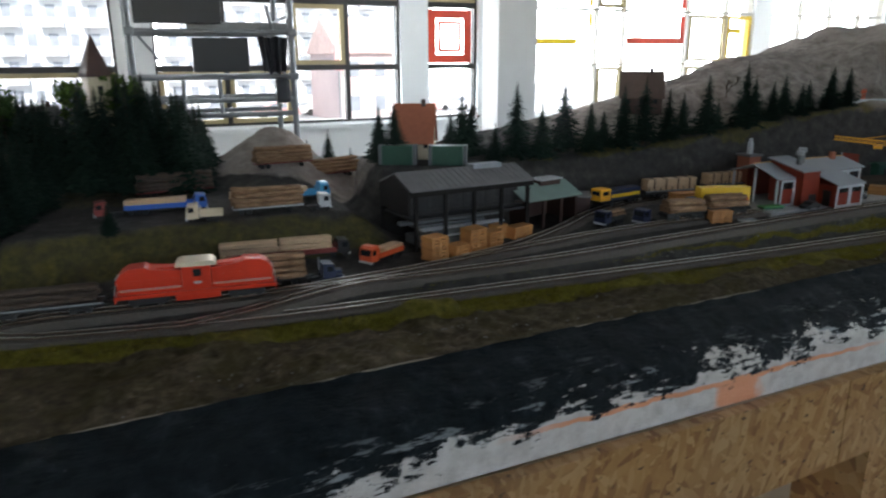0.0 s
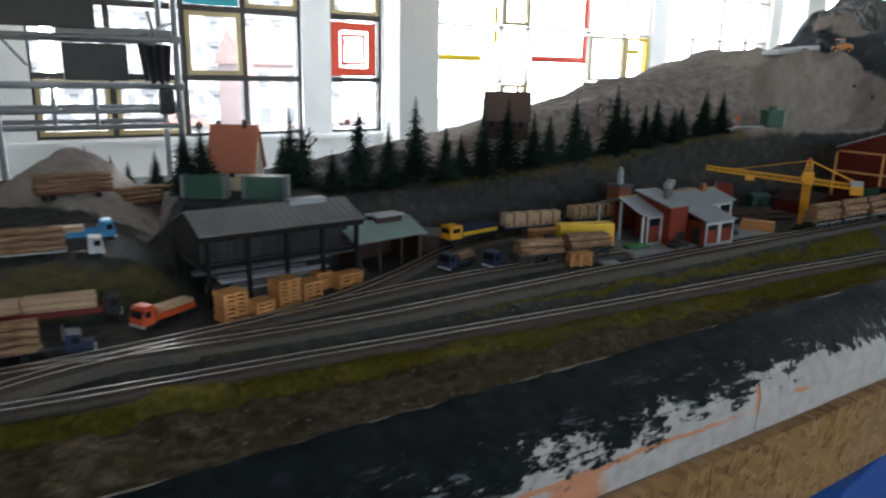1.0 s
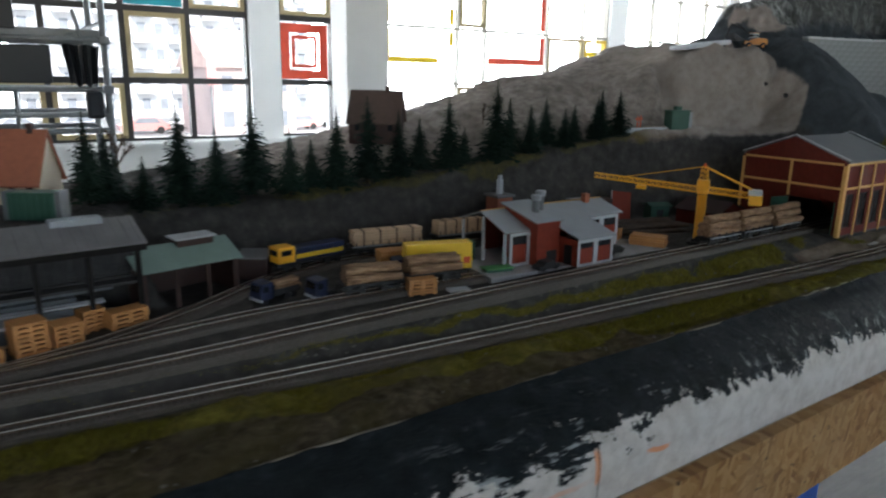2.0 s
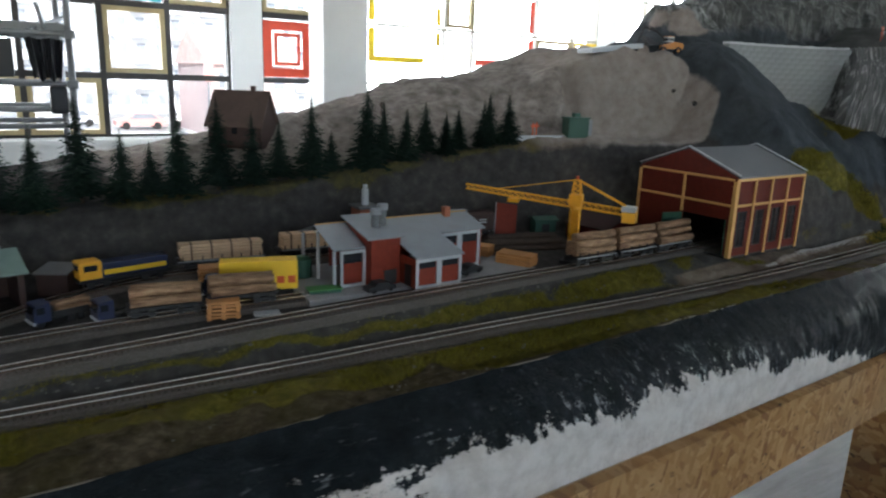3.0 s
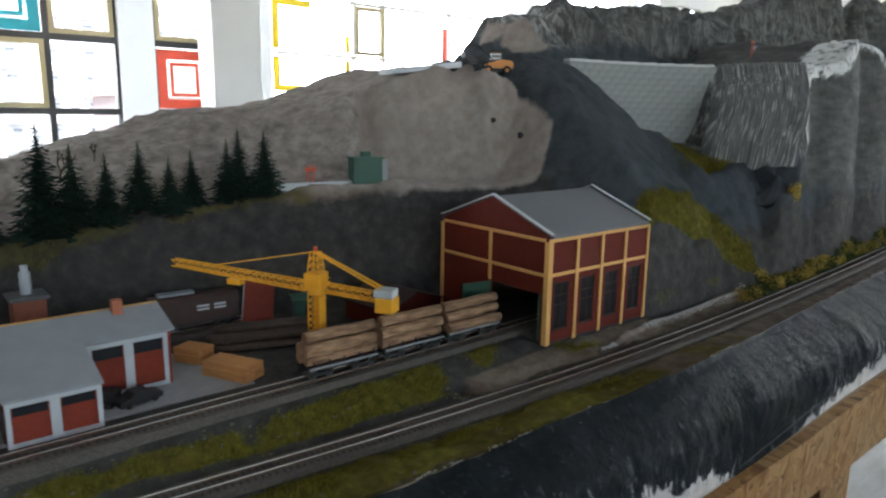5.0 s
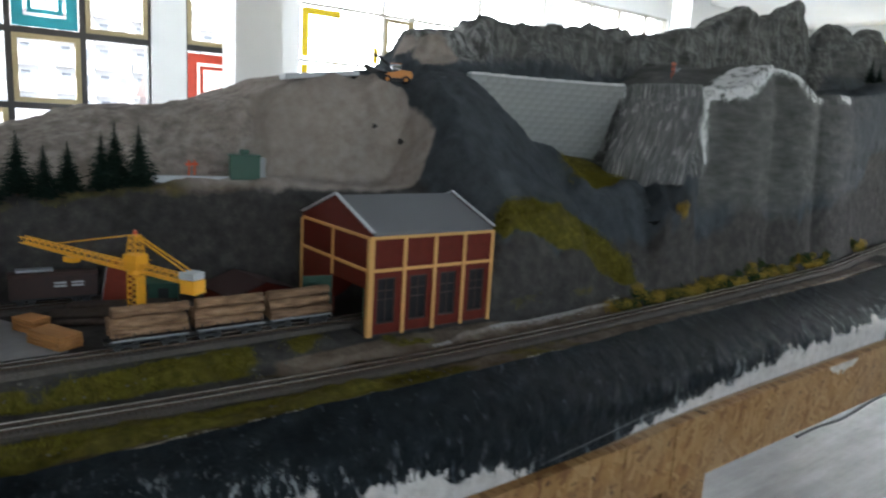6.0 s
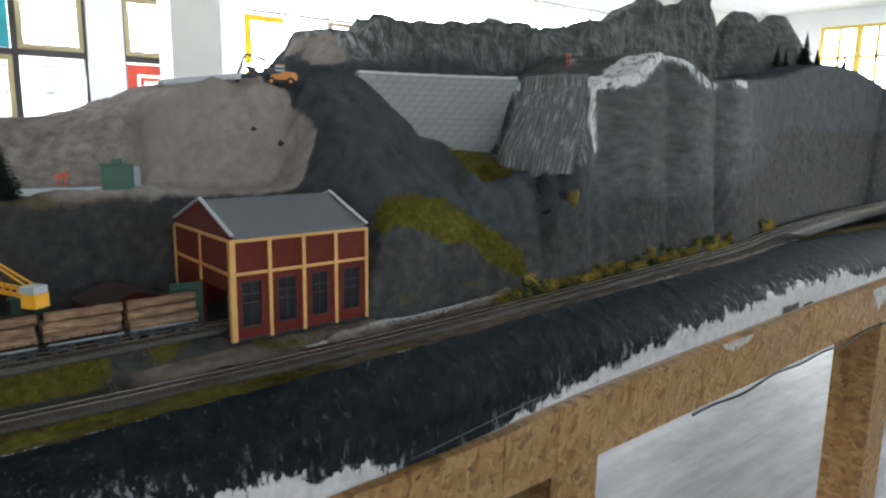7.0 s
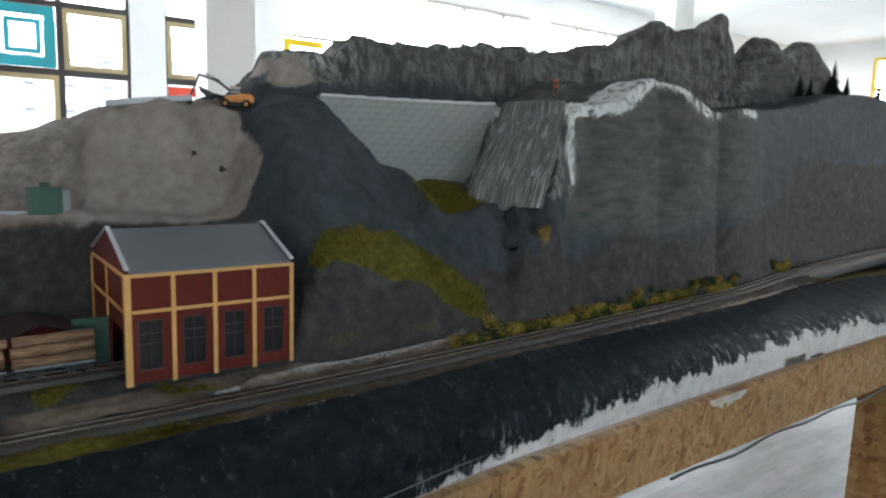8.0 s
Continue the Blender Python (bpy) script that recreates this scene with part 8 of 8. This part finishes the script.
def leafy_mesh(r, n, seed, material, squash=1.0, leaf=1.0):
    """A crown or bush of many small leaf blades with an uneven outline."""
    rg = random.Random(seed)
    vs, fs = [], []
    lumps = [(Vector((rg.uniform(-1, 1), rg.uniform(-1, 1), rg.uniform(-0.6, 1))) * r * 0.5, r * rg.uniform(0.4, 0.65)) for _ in range(8)]
    for _ in range(n):
        c, rr = rg.choice(lumps)
        d = Vector((rg.gauss(0, 1), rg.gauss(0, 1), rg.gauss(0, 1))).normalized()
        p = c + d * rr * rg.uniform(0.75, 1.05)
        a = Vector((rg.gauss(0, 1), rg.gauss(0, 1), rg.gauss(0, 1))).normalized()
        b = d.cross(a).normalized()
        s = r * rg.uniform(0.09, 0.17) * leaf
        k = len(vs)
        vs += [tuple(Vector((q.x, q.y, q.z * squash))) for q in (p + a * s, p + b * s * 0.7, p - a * s, p - b * s * 0.7)]
        fs.append((k, k + 1, k + 2, k + 3))
    me = bpy.data.meshes.new("leaves")
    me.from_pydata(vs, [], fs)
    me.materials.append(material)
    return me


def round_tree(x, y, h, material, label, seed):
    t = thing("leafy_tree", (x, y, on_ground(x, y)), 0, label, "tree", "leafy trees in the village")
    part("trunk", rods(((0, 0, -0.005), (0, 0, h * 0.6), h * 0.03, h * 0.015), seg=7), M["trunk"], t)
    ob = new("crown", leafy_mesh(h * 0.3, 420, seed, material, 1.25))
    ob.parent = t
    ob.matrix_basis = pose(0, 0, h * 0.66)


round_tree(-0.005, 1.72, 0.135, M["leaf_green"], "light green rounded model tree", 3)
round_tree(0.105, 1.78, 0.165, M["leaf_green"], "green rounded model tree near the tower", 4)
round_tree(-0.14, 1.75, 0.13, M["bush_green"], "dark rounded model tree on the hill", 5)
for i, (x, y, h) in enumerate(((0.24, 1.60, 0.16), (0.255, 1.66, 0.16), (0.25, 1.74, 0.15), (0.225, 1.56, 0.15), (0.2, 1.60, 0.17), (0.27, 1.8, 0.13), (0.18, 1.54, 0.15), (0.13, 1.53, 0.16), (0.07, 1.53, 0.15))):
    fir(x, y, h, i, "dark fir at the forest edge above the terrace", "firs of the forest", wide=1.35)

BUSH = [leafy_mesh(0.02, 520, 40 + i, M[("straw", "bush_green")[i % 2]], 0.9, 0.6) for i in range(6)]
rg = random.Random(31)
for i in range(150):
    x = 2.60 + (4.1 - 2.60) * (i + rg.random()) / 150
    y = float(A_Y(x)) + rg.uniform(0.032, 0.05)
    if on_ground(x, y) > 1.15:
        y = float(A_Y(x)) + 0.032
    if on_ground(x, y) > 1.15:
        continue
    t = thing("low_bush", (x, y, on_ground(x, y) + 0.004), rg.uniform(0, 360), ("straw-coloured" if i % 2 == 0 else "dark green") + " low bush along the track", "bush", "bushes along the main line")
    ob = new("leaves", BUSH[i % 6])
    ob.parent = t
    k = rg.uniform(0.75, 1.25)
    t.scale = (k, k, k)
for x, y, z in ((2.825, 0.826, 1.285), (2.83, 0.828, 1.30)):
    t = thing("low_bush", (x, y, z), 0, "ochre tuft growing in the rock cleft", "bush", "tufts in the rock")
    ob = new("leaves", BUSH[0])
    ob.parent = t
    t.scale = (0.7, 0.7, 0.9)


def bare_shrub(x, y, h, seed):
    rg = random.Random(seed)
    t = thing("bare_shrub", (x, y, on_ground(x, y)), 0, "leafless brown shrub on the hill crest", "shrub", "bare shrubs on the hill")
    bm = bmesh.new()

    def grow(p, d, l, r, n):
        q = p + d * l
        rod(bm, p, q, r, r * 0.7, seg=4)
        if n:
            for _ in range(3):
                e = (d + Vector((rg.uniform(-1, 1), rg.uniform(-1, 1), rg.uniform(-0.3, 0.8))) * 0.8).normalized()
                grow(q, e, l * rg.uniform(0.55, 0.8), r * 0.7, n - 1)

    grow(Vector((0, 0, -0.004)), Vector((0.2, 0, 1)), h * 0.4, h * 0.03, 3)
    part("bare_crown", bm, M["bare_twig"], t)


bare_shrub(1.60, 1.40, 0.06, 3)
bare_shrub(1.655, 1.42, 0.05, 4)
bare_shrub(0.83, 1.46, 0.11, 5)


def turf():
    """Fibres of static grass where the turf lies."""
    rn = np.random.RandomState(12)
    n = 520000
    x = rn.uniform(-0.7, 2.75, n)
    y = rn.uniform(0.72, 1.02, n)
    z = height(x, y)
    g = zones(x, y, z)[0] * (0.55 + 0.9 * (fbm(x * 30, y * 30, 77) > -0.05))
    keep = rn.uniform(0, 1, n) < g * 0.62
    x2, y2 = rn.uniform(0.62, 2.0, 60000), rn.uniform(1.16, 1.42, 60000)
    z2 = height(x2, y2)
    k2 = rn.uniform(0, 1, 60000) < zones(x2, y2, z2)[0] * 0.35
    x3, y3 = rn.uniform(2.3, 2.8, 60000), rn.uniform(0.80, 1.0, 60000)
    z3 = height(x3, y3)
    k3 = rn.uniform(0, 1, 60000) < zones(x3, y3, z3)[0] * 0.5
    x, y, z = (np.concatenate(p) for p in ((x[keep], x2[k2], x3[k3]), (y[keep], y2[k2], y3[k3]), (z[keep], z2[k2], z3[k3])))
    m = len(x)
    h = rn.uniform(0.002, 0.0062, m)
    a = rn.uniform(0, 6.2832, m)
    w = rn.uniform(0.00035, 0.0007, m)
    lx, ly = rn.normal(0, 0.0016, m), rn.normal(0, 0.0016, m)
    V = np.empty((m, 3, 3))
    V[:, 0] = np.stack([x - np.cos(a) * w, y - np.sin(a) * w, z - 0.0015], 1)
    V[:, 1] = np.stack([x + np.cos(a) * w, y + np.sin(a) * w, z - 0.0015], 1)
    V[:, 2] = np.stack([x + lx, y + ly, z + h], 1)
    ob = link_mesh("grass", V.reshape(-1, 3).tolist(), np.arange(3 * m).reshape(m, 3).tolist(), M["turf_blades"])
    tagged(ob, "olive green static grass along the tracks", "grass", kind="stuff")


turf()


def stones():
    """Loose chips of plaster and stone on banks and verge."""
    rn = random.Random(5)
    bm = bmesh.new()
    vs, fs = [], []
    base = [(1, 0, 0), (-1, 0, 0), (0, 1, 0), (0, -1, 0), (0, 0, 1), (0, 0, -1)]
    tri = [(0, 2, 4), (2, 1, 4), (1, 3, 4), (3, 0, 4), (2, 0, 5), (1, 2, 5), (3, 1, 5), (0, 3, 5)]
    bm.free()
    for _ in range(620):
        if rn.random() < 0.5:
            x = rn.uniform(-0.5, 2.3)
            y = float(BRINK_Y(x)) + rn.uniform(0.01, 0.11)
        elif rn.random() < 0.6:
            x = rn.uniform(1.9, 2.7)
            y = rn.uniform(float(A_Y(x)) + 0.028, 0.815)
        else:
            x = rn.uniform(0.9, 2.05)
            y = rn.uniform(float(A_Y(x)) + 0.03, max(float(B_Y(x)) - 0.03, float(A_Y(x)) + 0.032))
        s = rn.uniform(0.0008, 0.0034)
        z = on_ground(x, y)
        k = len(vs)
        for p in base:
            vs.append((x + p[0] * s * rn.uniform(0.6, 1.4), y + p[1] * s * rn.uniform(0.6, 1.4), z + p[2] * s * rn.uniform(0.4, 0.9)))
        fs += [tuple(i + k for i in f) for f in tri]
    ob = link_mesh("stone_chips", vs, fs, paint("stone_chips", (0.14, 0.13, 0.115), 0.85, vary=0.3, scale=120))
    tagged(ob, "loose grey stone chips strewn on the banks", "stones", kind="stuff")


stones()


def gypsum():
    """Crumbled white plaster along the edge of the shed's base."""
    rn = random.Random(9)
    vs, fs = [], []
    tri = [(0, 2, 4), (2, 1, 4), (1, 3, 4), (3, 0, 4), (2, 0, 5), (1, 2, 5), (3, 1, 5), (0, 3, 5)]
    for i in range(3600):
        if i < 2600:
            x = 2.06 + 0.58 * rn.random()
            w = 0.0012 + 0.0075 * max(0.0, x - 2.12) * (0.2 + vnoise(x * 24, 3.0, 4))
            y = float(CRUST_Y(x)) + rn.gauss(0, w)
            s = rn.uniform(0.0006, 0.0022)
            if vnoise(x * 30, 7.0, 5) < 0.62 - 1.2 * (x - 2.05):
                continue
        else:
            x = 1.75 + 2.2 * rn.random()
            if vnoise(x * 17, 1.0, 6) < 0.5:
                continue
            y = float(BRINK_Y(x)) + rn.uniform(0.0, 0.008)
            s = rn.uniform(0.0006, 0.0022)
        z = on_ground(x, y) + 0.001
        if z > 1.14:
            continue
        k = len(vs)
        for p in ((1, 0, 0), (-1, 0, 0), (0, 1, 0), (0, -1, 0), (0, 0, 1), (0, 0, -1)):
            vs.append((x + p[0] * s * rn.uniform(0.8, 2.6), y + p[1] * s * rn.uniform(0.5, 1.2), z + p[2] * s * rn.uniform(0.3, 0.8)))
        fs += [tuple(j + k for j in f) for f in tri]
    ob = link_mesh("plaster_crumbs", vs, fs, paint("white_plaster_crumbs", (0.42, 0.395, 0.365), 0.9, vary=0.25, scale=160))
    tagged(ob, "crumbled white plaster along the shed base", "rubble", kind="stuff")


gypsum()
